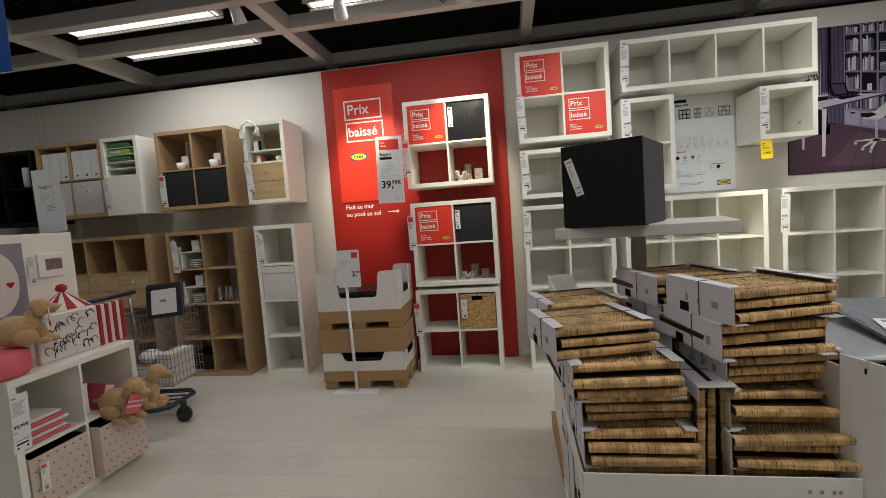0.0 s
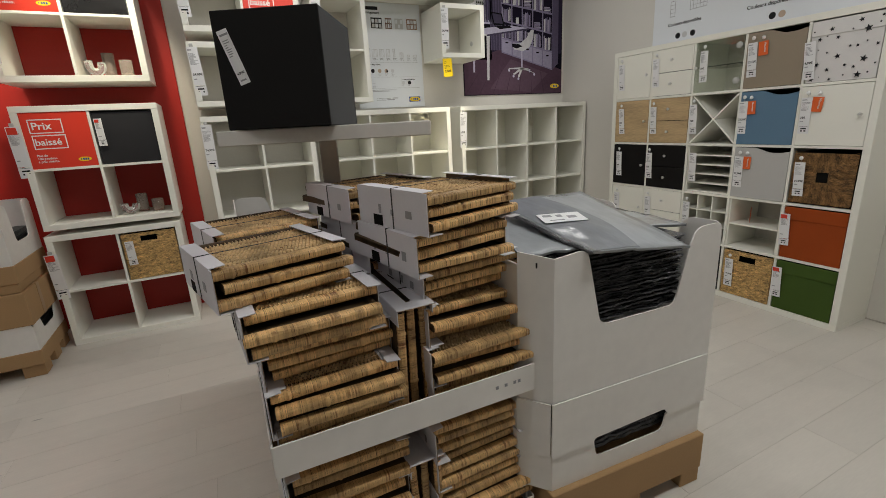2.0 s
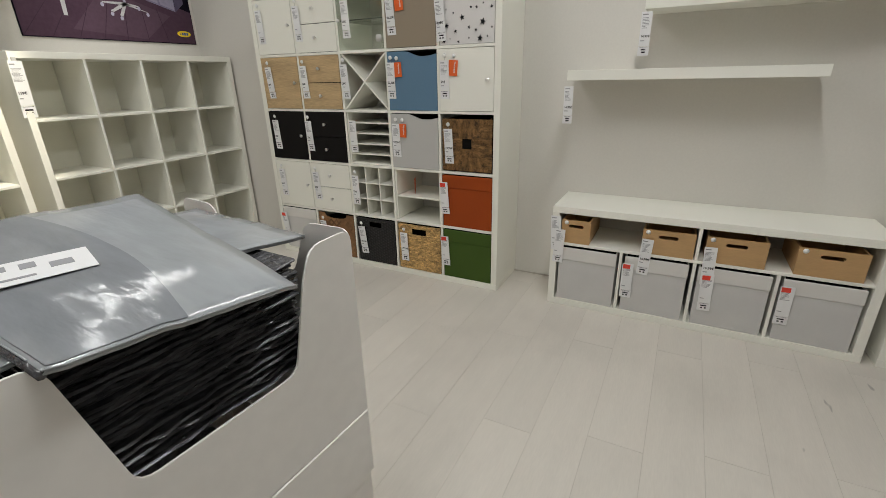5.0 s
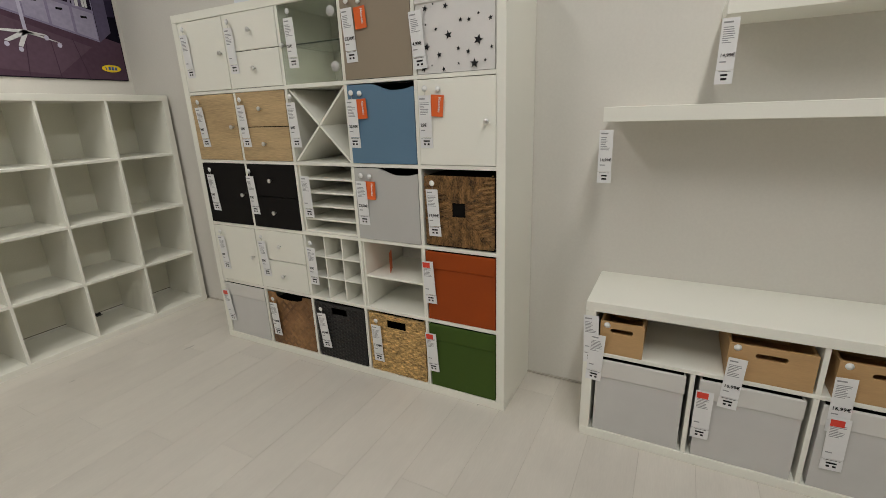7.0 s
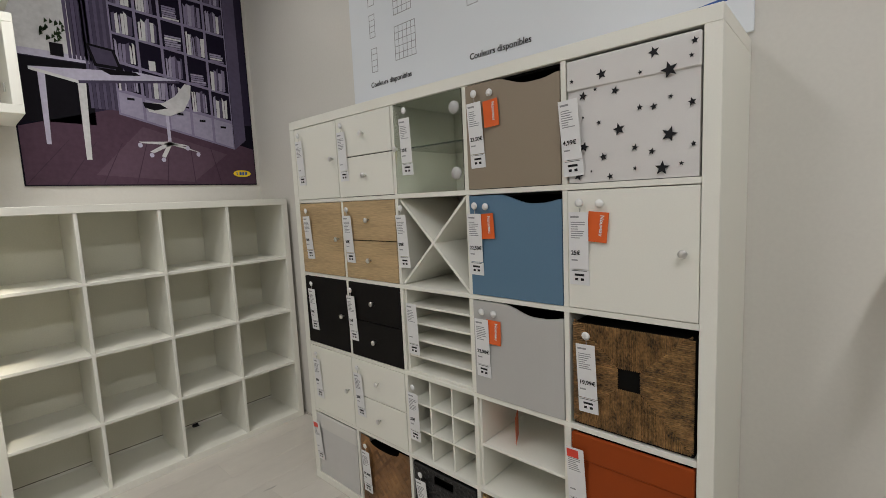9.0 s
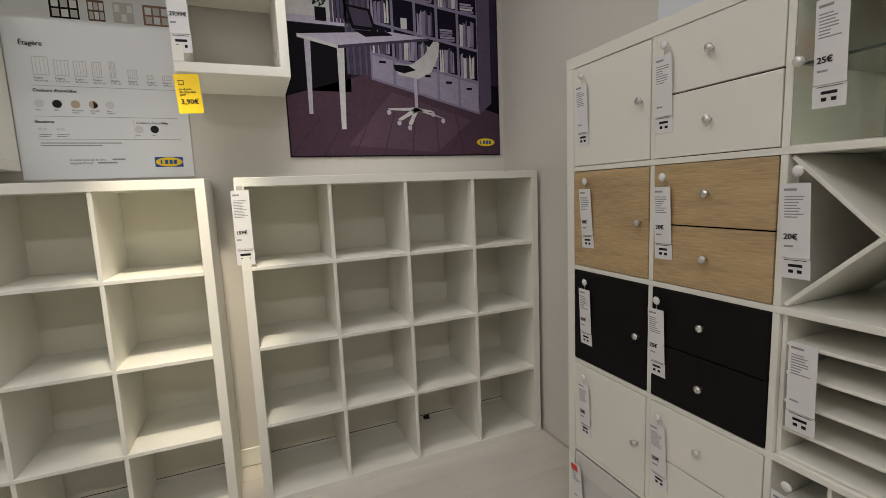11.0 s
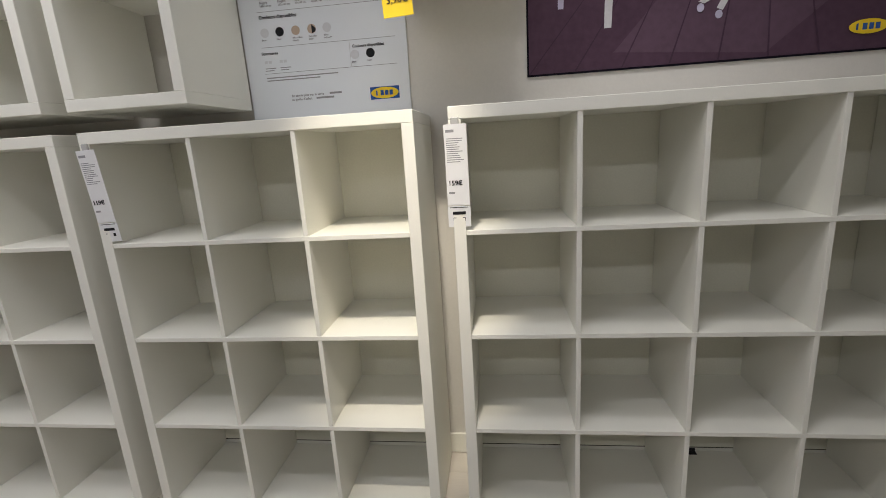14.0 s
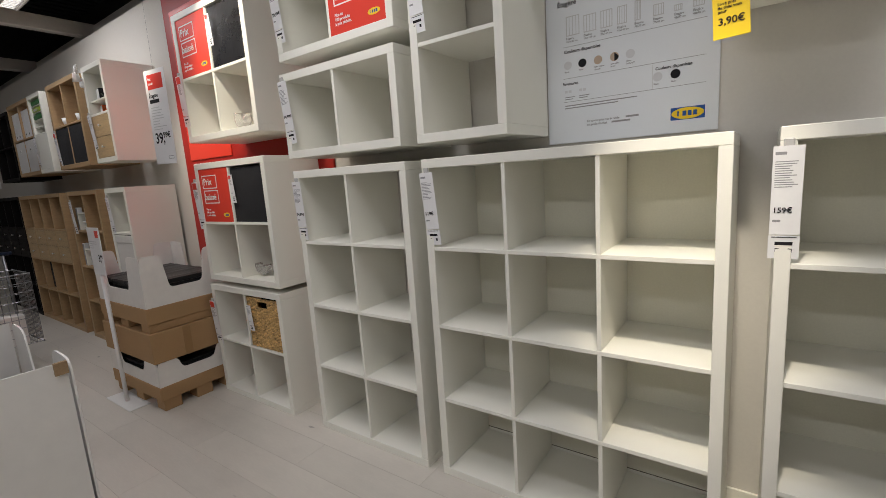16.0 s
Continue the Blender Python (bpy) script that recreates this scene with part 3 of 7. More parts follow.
# ---- cube inserts and boxes ----
M_GREYF = material("grey_fabric", (0.60, 0.59, 0.57), 0.85, vary=0.05, scale=9, grain=420, bump=0.25, sheen=0.2)
M_GREYBAND = material("pale_fabric", (0.68, 0.665, 0.63), 0.85, vary=0.04, scale=9, grain=420, bump=0.25)
M_TAUPE = material("taupe_lacquer", (0.29, 0.235, 0.17), 0.45, vary=0.03, scale=3, grain=260, bump=0.02)
M_BLUE = material("blue_lacquer", (0.105, 0.20, 0.30), 0.42, vary=0.03, scale=3, grain=260, bump=0.02)
M_PALEGREY = material("pale_grey_lacquer", (0.50, 0.495, 0.475), 0.42, vary=0.025, scale=3, grain=260, bump=0.02)
M_STARS = material("white_cotton", (0.72, 0.70, 0.68), 0.9, vary=0.04, scale=7, grain=500, bump=0.25)
M_RUST = material("rust_fabric", (0.32, 0.058, 0.009), 0.8, vary=0.09, scale=6, grain=420, bump=0.2, spec=0.2)
M_GREEN = material("green_fabric", (0.054, 0.096, 0.017), 0.8, vary=0.09, scale=6, grain=420, bump=0.2, spec=0.2)
M_BLACKF = material("black_fabric", (0.011, 0.011, 0.013), 0.8, vary=0.15, scale=7, grain=420, bump=0.25)
M_BLACKGLOSS = material("black_plastic_sheet", (0.013, 0.013, 0.014), 0.28, vary=0.15, scale=9, grain=60, bump=0.15)
# near-black colour standing in for the shade inside hollows and behind gaps
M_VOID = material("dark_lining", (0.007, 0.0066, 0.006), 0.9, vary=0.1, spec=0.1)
M_BAMBOO = material("bamboo", (0.50, 0.31, 0.14), 0.42, vary=0.10, scale=4, grain=34, bump=0.05, stretch=(1, 1, 10))
M_SEAGRASS = material("seagrass_cord", (0.235, 0.128, 0.046), 0.8, vary=1.15, scale=45, grain=230, bump=0.9, piece=0.12, stretch=(1.0, 1.0, 0.5))
M_SEAGRASSV = material("seagrass_cord_level", (0.235, 0.128, 0.046), 0.8, vary=1.15, scale=45, grain=230, bump=0.9, piece=0.12, stretch=(0.5, 1.0, 1.0))
M_HYACINTH = material("water_hyacinth", (0.52, 0.335, 0.13), 0.7, vary=0.9, scale=55, grain=160, bump=0.5, stretch=(0.45, 1, 1))
M_BROWNSTRIP = striped("brown_bamboo_strip", (0.10, 0.042, 0.013), (0.40, 0.21, 0.08), 50, 1, 0.5, 0.25, 0.25)
M_BLACKWICKER = material("black_wicker", (0.014, 0.013, 0.013), 0.5, vary=0.3, scale=40, grain=200, bump=0.2)


def knob(parent, x, z, mat=None):
    s = Shape().lathe([(0.004, 0.0), (0.004, 0.010), (0.010, 0.013), (0.011, 0.019), (0.007, 0.022)], 14, pose(x, 0, z, 90))
    part("knob", s, mat or M_STEEL, parent, "small round metal knob", True)


def door_insert(m, w, h, mat, what, knob_x=None):
    d = thing("door_insert", m, what + " cabinet door fitted in a cube", "cabinet door", "cube inserts")
    block("frame", 0.0015, 0.014, 0.0015, w - 0.0015, 0.35, h - 0.0015, M_WHITE if mat is not M_BLACK else M_BLACK, d, 0)
    p = block("door", 0.002, 0.001, 0.002, w - 0.002, 0.0135, h - 0.003, mat, d, 0.0015)
    if knob_x is not None:
        knob(p, knob_x, h * 0.5)
    return d


def drawer_insert(m, w, h, mat, what):
    d = thing("drawer_insert", m, what + " double drawer fitted in a cube", "drawer", "cube inserts")
    # solid core painted near-black, so the slits round the drawers look shaded
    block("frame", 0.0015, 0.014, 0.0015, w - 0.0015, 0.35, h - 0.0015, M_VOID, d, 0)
    for k in (0, 1):
        z = 0.002 + k * (h / 2)
        p = block("drawer_front", 0.002, 0.001, z, w - 0.002, 0.0135, z + h / 2 - 0.004, mat, d, 0.0015)
        knob(p, w / 2, h / 4)
    return d


def wave_insert(m, w, h, mat, what):
    """A door whose top edge dips in a wave, open above the dip."""
    d = thing("door_insert", m, what + " cabinet door with a wavy top edge", "cabinet door", "cube inserts")
    n, pts = 22, []
    for k in range(n + 1):
        f = k / n
        g = min(max((f - 0.34) / 0.36, 0), 1)
        pts.append((0.002 + f * (w - 0.004), h - 0.004 - 0.030 * (g * g * (3 - 2 * g)) + 0.010 * math.exp(-((f - 1) / 0.1) ** 2)))
    part("door", Shape().prism([(0.002, 0.002), (w - 0.002, 0.002)] + pts[::-1], 0.001, 0.0135), mat, d)
    # inner faces painted near-black for the shade seen above the dip
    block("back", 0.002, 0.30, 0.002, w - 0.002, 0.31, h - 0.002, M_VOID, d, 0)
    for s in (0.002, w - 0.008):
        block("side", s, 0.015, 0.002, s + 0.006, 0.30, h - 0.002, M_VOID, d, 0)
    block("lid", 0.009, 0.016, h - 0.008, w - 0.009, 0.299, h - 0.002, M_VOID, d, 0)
    return d


def soft_box(m, w, h, mat, label, group, band=None, band_h=0.06, inset=0.006, bulge=0.004, depth=0.34):
    """A fabric storage box with slightly bulging front."""
    d = thing("storage_box", m, label, "storage box", group)
    s = Shape()
    n = 9
    x0, x1, z0, z1 = inset, w - inset, 0.002, h - 0.012
    v, f = [], []
    for j in range(n + 1):
        for i in range(n + 1):
            a, b = i / n, j / n
            y = 0.006 - bulge * (4 * a * (1 - a)) * (4 * b * (1 - b)) + 0.0015 * noise.noise(Vector((a * 5, b * 5, w * 30 + z1)))
            v.append((x0 + (x1 - x0) * a, y, z0 + (z1 - z0) * b))
    for j in range(n):
        for i in range(n):
            k = j * (n + 1) + i
            f.append((k, k + 1, k + n + 2, k + n + 1))
    k0 = len(v)
    v += [(x0, depth, z0), (x1, depth, z0), (x1, depth, z1), (x0, depth, z1)]
    bl, br, tl, tr = 0, n, n * (n + 1), n * (n + 1) + n
    f += [(k0, k0 + 3, k0 + 2, k0 + 1), (bl, tl, k0 + 3, k0), (br, k0 + 1, k0 + 2, tr), (bl, k0, k0 + 1, br)]
    s.add(v, f)
    part("body", s, mat, d, smooth=False)
    # black sheet below the rim paints the shade inside the box
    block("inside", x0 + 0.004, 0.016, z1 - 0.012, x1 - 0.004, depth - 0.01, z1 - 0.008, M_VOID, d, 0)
    for xx in (x0, x1 - 0.006):
        block("rim", xx, 0.007, z1 - 0.001, xx + 0.006, depth, z1 + 0.003, band or mat, d, 0.001)
    if band:
        block("flap", x0 - 0.002, -0.0005, z1 - band_h, x1 + 0.002, 0.012, z1 + 0.004, band, d, 0.003)
    return d


def star_outline(r):
    return [((r if k % 2 == 0 else r * 0.42) * math.sin(math.pi * k / 5), (r if k % 2 == 0 else r * 0.42) * math.cos(math.pi * k / 5)) for k in range(10)]


def wicker_box(m, w, h, mat, label, step, thick, hole=None, depth=0.34, flat=False):
    """A basket whose front and sides are woven of proud cords, each crossing over and under."""
    d = thing("basket", m, label, "basket", "woven baskets")
    x0, x1, z1 = 0.008, w - 0.008, h - 0.012
    hx0, hx1, hz0, hz1 = hole or (9, 9, 9, 9)
    for a in ((x0, 0.003, hx0, z1), (hx1, 0.003, x1, z1), (hx0, 0.003, hx1, hz0), (hx0, hz1, hx1, z1)):
        part("front_strip", Shape().box(a[0], 0.006, a[1], a[2], 0.012, a[3]), mat, d)
    for a in ((x0, 0.0125, x0 + 0.008, depth), (x1 - 0.008, 0.0125, x1, depth), (x0 + 0.0085, depth - 0.008, x1 - 0.0085, depth)):
        part("side", Shape().box(a[0], a[1], 0.003, a[2], a[3], z1), mat, d)
    # black sheet paints the shade behind the handle slot
    block("inside", x0 + 0.009, 0.10, 0.003, x1 - 0.009, 0.11, z1 - 0.01, M_VOID, d, 0)
    weave = Shape()
    rows, cols = int(z1 / step), int((x1 - x0) / (step * 1.9))
    cw = (x1 - x0) / cols
    rnd = random.Random(rows * 31 + cols)
    for j in range(rows):
        z = 0.004 + j * (z1 - 0.004) / rows
        for i in range(cols):
            if (i + j) % 2:
                continue
            xa, xb = x0 + (i - 0.12) * cw, x0 + (i + 1.12) * cw
            xa, xb = max(xa, x0), min(xb, x1)
            if xb > hx0 and xa < hx1 and z + step > hz0 and z < hz1:
                continue
            o = rnd.uniform(0, 0.0012)
            zc, hh = z + step * 0.5, step * 0.52
            v = [(xa, 0.006, zc - hh), (xa, 0.006, zc + hh), ((xa + xb) / 2, 0.006 - thick - o, zc - hh * 0.6), ((xa + xb) / 2, 0.006 - thick - o, zc + hh * 0.6),
                 (xb, 0.006, zc - hh), (xb, 0.006, zc + hh)]
            weave.add(v, [(0, 2, 3, 1), (2, 4, 5, 3), (0, 4, 2), (1, 3, 5)])
    part("weave", weave, mat, d)["kind"] = "stuff"
    rim = Shape().box(x0, 0.001, z1 - 0.012, x1 if not hole or hz1 < z1 - 0.003 else hx0, 0.013, z1, 0.003)
    part("rim", rim, mat, d)
    return d


def insert(i, j):
    return cell_at(S55, 1.82, 1.82, 5, 5, i, j)


def put(i, j, kind, *args, **kw):
    m, w, h = insert(i, j)
    return kind(m, w, h, *args, **kw)


put(0, 0, door_insert, M_WHITE, "white", 0.303)
put(1, 0, drawer_insert, M_WHITE, "white")
put(3, 0, wave_insert, M_TAUPE, "taupe")
put(0, 1, door_insert, M_OAKF, "light oak", 0.303)
put(1, 1, drawer_insert, M_OAKF, "light oak")
put(3, 1, wave_insert, M_BLUE, "dusty blue")
put(4, 1, door_insert, M_WHITE, "plain white", 0.30)
put(0, 2, door_insert, M_BLACK, "black-brown", 0.303)
put(1, 2, drawer_insert, M_BLACK, "black-brown")
put(3, 2, wave_insert, M_PALEGREY, "pale grey")
put(0, 3, door_insert, M_WHITE, "white", 0.303)
put(1, 3, drawer_insert, M_WHITE, "white")
# glass door with shelf
M_GREENPANE = material("green_glass_edge", (0.05, 0.07, 0.055), 0.2, vary=0.05, bump=0.0)
m, w, h = insert(2, 0)
g = thing("glass_door_insert", m, "clear glass cabinet door with a shelf behind it", "glass door", "cube inserts")
pane = block("pane", 0.002, 0.002, 0.002, w - 0.002, 0.006, h - 0.003, M_GLASS, g, 0.0008)
pane.visible_shadow = False
shelf_pane = block("inner_shelf", 0.002, 0.034, h * 0.5, w - 0.002, 0.34, h * 0.5 + 0.005, M_GLASS, g, 0.0005)
shelf_pane.visible_shadow = False
block("shelf_edge", 0.002, 0.030, h * 0.5, w - 0.002, 0.0335, h * 0.5 + 0.005, M_GREENPANE, g, 0, "dark green glass edge")
for z in (0.06, h - 0.06):
    part("hinge_cap", Shape().lathe([(0.002, 0.0), (0.021, 0.001), (0.021, 0.006), (0.002, 0.007)], 20, pose(w - 0.03, 0.001, z, 90)), M_PALEGREY, g, "round grey hinge cap", True)
knob(g, 0.02, h * 0.5)
# crossed wine insert
m, w, h = insert(2, 1)
x = thing("cross_insert", m, "white crossed panels fitted in a cube of the shelf", "shelf insert", "cube inserts")
L = math.hypot(w, h) - 0.012
for a in (1, -1):
    s = Shape().box(-L / 2, 0.012 if a == 1 else 0.0125, -0.005, L / 2, 0.34, 0.005, 0.001, pose(w / 2, 0, h / 2, 0, -a * math.degrees(math.atan2(h, w)), 0))
    part("panel", s, M_WHITE, x)
# letter trays
m, w, h = insert(2, 2)
x = thing("tray_insert", m, "white insert with four thin shelves in a cube", "shelf insert", "cube inserts")
for s in (0.001, w - 0.011):
    block("side", s, 0.014, 0.001, s + 0.010, 0.33, h - 0.001, M_WHITE, x)
for k in range(1, 5):
    block("tray", 0.011, 0.016, k * h / 5 - 0.004, w - 0.011, 0.33, k * h / 5 + 0.004, M_WHITE, x)
block("base", 0.011, 0.014, 0.001, w - 0.011, 0.33, 0.010, M_WHITE, x)
# nine small compartments
m, w, h = insert(2, 3)
x = thing("grid_insert", m, "white insert with nine small compartments in a cube", "shelf insert", "cube inserts")
for k in (1, 2):
    block("tray", 0.001, 0.012, k * h / 3 - 0.004, w - 0.001, 0.33, k * h / 3 + 0.004, M_WHITE, x)
for j in range(3):
    for k in (1, 2):
        block("divider", k * w / 3 - 0.004, 0.013, j * h / 3 + (0.004 if j else 0.001), k * w / 3 + 0.004, 0.33, (j + 1) * h / 3 - 0.004, M_WHITE, x)
# one shelf
m, w, h = insert(3, 3)
x = thing("shelf_insert", m, "white insert with a single middle shelf in a cube", "shelf insert", "cube inserts")
for s in (0.001, w - 0.011):
    block("side", s, 0.014, 0.001, s + 0.010, 0.33, h - 0.001, M_WHITE, x)
block("shelf", 0.011, 0.014, h * 0.46, w - 0.011, 0.33, h * 0.46 + 0.010, M_WHITE, x)
c = thing("promo_card", m @ pose(0.10, 0.10, h * 0.46 + 0.115, 0, 0, 116), "small bright orange promotional card standing on the insert", "sign", "orange cards")
block("card", -0.04, 0, -0.10, 0.04, 0.0012, 0, M_ORANGE, c, 0)
# fabric and woven boxes
m, w, h = insert(4, 0)
sb = soft_box(m, w, h, M_STARS, "white cotton storage box printed with black stars", "fabric boxes", M_STARS, 0.075)
rnd = random.Random(4)
STARS = [(0.102, 0.277, 14), (0.23, 0.301, 14), (0.318, 0.306, 9), (0.265, 0.253, 20), (0.199, 0.261, 6), (0.085, 0.242, 5), (0.136, 0.23, 11), (0.05, 0.231, 12), (0.268, 0.192, 6), (0.314, 0.172, 10),
         (0.197, 0.178, 8), (0.23, 0.175, 9), (0.05, 0.175, 4), (0.093, 0.156, 7), (0.146, 0.132, 16), (0.266, 0.105, 19), (0.052, 0.097, 14), (0.186, 0.082, 9), (0.226, 0.068, 9), (0.105, 0.066, 11),
         (0.318, 0.077, 7), (0.293, 0.034, 6), (0.186, 0.03, 6), (0.072, 0.031, 4), (0.035, 0.021, 14), (0.123, 0.014, 9), (0.25, 0.026, 18), (0.02, 0.274, 6), (0.312, 0.275, 6)]
for sx, sz, r in STARS:
    part("star", Shape().prism(star_outline(r / 1000), -0.0012, 0.0002, pose(sx, -0.0012 if sz > 0.24 else 0.0012, sz, 0, rnd.uniform(-20, 20), 0)), M_INK, sb, "black printed star")
m, w, h = insert(4, 3)
soft_box(m, w, h, M_RUST, "rust orange fabric storage box with a flap", "fabric boxes", M_RUST, 0.075)
m, w, h = insert(4, 4)
soft_box(m, w, h, M_GREEN, "dark green fabric storage box with a flap", "fabric boxes", M_GREEN, 0.075)
m, w, h = insert(0, 4)
soft_box(m, w, h, M_GREYF, "pale grey fabric storage box with a lighter band", "fabric boxes", M_GREYBAND, 0.07)
# seagrass cube with four cord quarters round a square hole
m, w, h = insert(4, 2)
d = thing("basket", m, "dark brown seagrass storage basket with a square hole", "basket", "woven baskets")
q0, q1, cx, cz = 0.008, w - 0.008, w / 2, h * 0.50
# near-black block gives the painted shade in the hole and between cords
block("body", q0, 0.012, 0.003, q1, 0.34, h - 0.03, M_VOID, d, 0)
step, r_in, r_out = 0.0050, 0.029, (q1 - q0) / 2
crnd = random.Random(21)
count = int(2 * r_out / step)
for side in range(4):
    for k in range(count):
        u = -r_out + (k + 0.5) * 2 * r_out / count
        a, y = max(abs(u) - 0.002, r_in), 0.004 + crnd.uniform(0, 0.0028)
        if r_out - a < 0.006:
            continue
        half = step * crnd.uniform(0.38, 0.46)
        if side in (0, 2):
            lo, hi = (cz - r_out, cz - a) if side == 0 else (cz + a, min(cz + r_out, h - 0.026))
            s = Shape().box(cx + u - half, y, max(lo, 0.004), cx + u + half, 0.0118, hi, 0.002)
        else:
            lo, hi = (cx - r_out, cx - a) if side == 1 else (cx + a, cx + r_out)
            if cz + u + half > h - 0.024 or cz + u - half < 0.004:
                continue
            s = Shape().box(lo, y, cz + u - half, hi, 0.0118, cz + u + half, 0.002)
        part("cord", s, M_SEAGRASSV if side in (1, 3) else M_SEAGRASS, d)
# herringbone bamboo box with a scooped rim
m, w, h = insert(1, 4)
d = thing("basket", m, "brown herringbone woven bamboo box with a scooped rim", "basket", "woven baskets")
# near-black block paints the shade behind the herringbone strips
block("body", 0.006, 0.010, 0.003, w - 0.006, 0.34, h - 0.075, M_VOID, d, 0)
s = Shape()
rnd = random.Random(11)
a = 0.034
for j in range(-2, 22):
    for i in range(-2, 14):
        for o in (0, 1):
            px, pz = i * a * 1.4142 / 1.0 + (j % 2) * a * 0.7071 * 1.0, j * a * 0.7071 * 1.0
            ang = 45 if o else -45
            mm = pose(px + (0.012 if o else -0.012), 0.008 - rnd.uniform(0, 0.003), pz, 0, ang, 0)
            cxy = mm.translation
            top = h - 0.02 - (0.032 if abs(cxy.x - w / 2) < 0.085 else 0.0)
            if 0.018 < cxy.x < w - 0.018 and 0.018 < cxy.z < top - 0.016:
                s.box(-a * 0.62, 0, -0.0075, a * 0.62, 0.003, 0.0075, 0.0015, mm)
part("weave", s, M_BROWNSTRIP, d)["kind"] = "stuff"
tr = [(0.006, 0.003), (w - 0.006, 0.003), (w - 0.006, h - 0.012)]
tr += [(w / 2 + 0.10 * math.cos(t), h - 0.014 - 0.034 * math.sin(t) ** 0.6) for t in [math.pi * k / 10 for k in range(11)]]
tr += [(0.006, h - 0.012)]
part("front", Shape().prism(tr, 0.0085, 0.0098), M_BROWNSTRIP, d)
m, w, h = insert(2, 4)
wicker_box(m, w, h, M_BLACKWICKER, "black woven basket with a handle slot", 0.0105, 0.004, (w / 2 - 0.05, w / 2 + 0.05, h - 0.072, h - 0.035))
m, w, h = insert(3, 4)
wicker_box(m, w, h, M_HYACINTH, "golden water hyacinth basket with a handle slot", 0.0125, 0.006, (w / 2 - 0.055, w / 2 + 0.055, h - 0.082, h - 0.04))
# labels on the tall unit
TAGS55 = {(0, 0): "", (1, 0): "", (2, 0): "25€", (3, 0): "22,50€", (0, 1): "20€", (1, 1): "20€", (2, 1): "20€", (3, 1): "22,50€", (4, 1): "25€", (0, 2): "20€", (1, 2): "25€",
          (3, 2): "22,50€", (4, 2): "19,99€", (0, 3): "25€", (1, 3): "25€", (2, 3): "25€"}
TAG_X = {(0, 0): 0.052, (1, 0): 0.034, (2, 0): 0.072, (3, 0): 0.042, (0, 1): 0.070, (1, 1): 0.038, (2, 1): 0.026, (3, 1): 0.028, (4, 1): 0.038, (0, 2): 0.068, (1, 2): 0.026,
         (3, 2): 0.042, (4, 2): 0.054, (0, 3): 0.062, (1, 3): 0.038, (2, 3): 0.040}
random.seed(12)
for (i, j), price in TAGS55.items():
    m, w, h = insert(i, j)
    price_tag(m @ pose(TAG_X[i, j], -0.012, h - (0.062 if (i, j) != (4, 2) else 0.082)), price, lean=random.uniform(-1.8, 1.8))
m, w, h = insert(4, 0)
price_tag(m @ pose(0.012, -0.014, h - 0.11), "4,99€", hook=False, lean=-3)
for i, j, price, red in ((0, 4, "", True), (1, 4, "14,99€", False), (2, 4, "19,99€", False), (3, 4, "17,99€", False), (4, 3, "", True), (4, 4, "", True), (2, 2, "", False)):
    m, w, h = insert(i, j)
    price_tag(m @ pose(0.06 if red is False else 0.018, -0.014, h - (0.07 if j == 4 and not red else 0.05)), price, red, hook=(j == 4 and not red), lean=random.uniform(-4, 2))
for i, j in ((3, 0), (3, 1), (4, 1), (3, 2)):
    m, w, h = insert(i, j)
    novelty_card(m @ pose({(3, 0): 0.102, (3, 1): 0.072, (4, 1): 0.094, (3, 2): 0.088}[i, j], -0.006, h - 0.062, 0, random.uniform(-4, 6), 0))

# ---- bench boxes ----
for i in range(4):
    m = BENCH @ pose(EDGE + i * (BC + THIN), 0, EDGE)
    soft_box(m, BC, 0.330, M_GREYF, "pale grey fabric storage box with a lighter band", "fabric boxes", M_GREYBAND, 0.07, inset=0.017 if i % 2 else 0.014)


def bamboo_box(m, w, d=0.33, h=0.132):
    b = thing("bamboo_box", m, "open bamboo storage box with a slotted handle hole", "storage box", "bamboo boxes")
    t = 0.010
    c, r, zc = w / 2, 0.0095, h - 0.034
    hw = min(0.045, w * 0.26)
    s = Shape().box(0, 0, 0, w, t, zc - r).box(0, 0, zc + r, w, t, h).box(0, 0, zc - r, c - hw, t, zc + r).box(c + hw, 0, zc - r, w, t, zc + r)
    for sx in (-1, 1):
        arc = [(c + sx * hw, zc + r)] + [(c + sx * (hw - r + r * math.sin(q)), zc + r * math.cos(q)) for q in [math.pi * k / 6 for k in range(7)]] + [(c + sx * hw, zc - r)]
        s.prism(arc, 0, t)
    part("front", s, M_BAMBOO, b)
    block("back", 0, d - t, 0, w, d, h, M_BAMBOO, b)
    for x in (0, w - t):
        block("side", x, t + 0.0005, 0, x + t, d - t - 0.0005, h - 0.001, M_BAMBOO, b)
    block("base", t, t, 0.002, w - t, d - t, 0.010, M_BAMBOO, b)
    part("button", Shape().lathe([(0.001, -0.003), (0.011, -0.002), (0.012, 0.0), (0.004, 0.002)], 14, pose(0.025, -0.0005, h - 0.014, 90)), M_PRINTW, b, "round white plastic button", True)


for x, w in ((0.055, 0.155), (0.475, 0.245), (0.768, 0.255), (1.135, 0.255)):
    bamboo_box(BENCH @ pose(x, 0.004, 0.391), w)
for x, z, price, red in ((0.022, 0.545, "", False), (0.052, 0.47, "", False), (0.505, 0.475, "16,99€", False), (0.79, 0.475, "16,99€", False), (0.425, 0.325, "", True), (0.80, 0.33, "", True), (1.13, 0.33, "", True)):
    price_tag(BENCH @ pose(x, -0.012, z), price, red, hook=False, lean=random.uniform(-3, 3))
price_tag(pose(3.47, 1.176, 1.222, 0, 0, -90), "14,99€", hook=False, w=0.047, h=0.19)
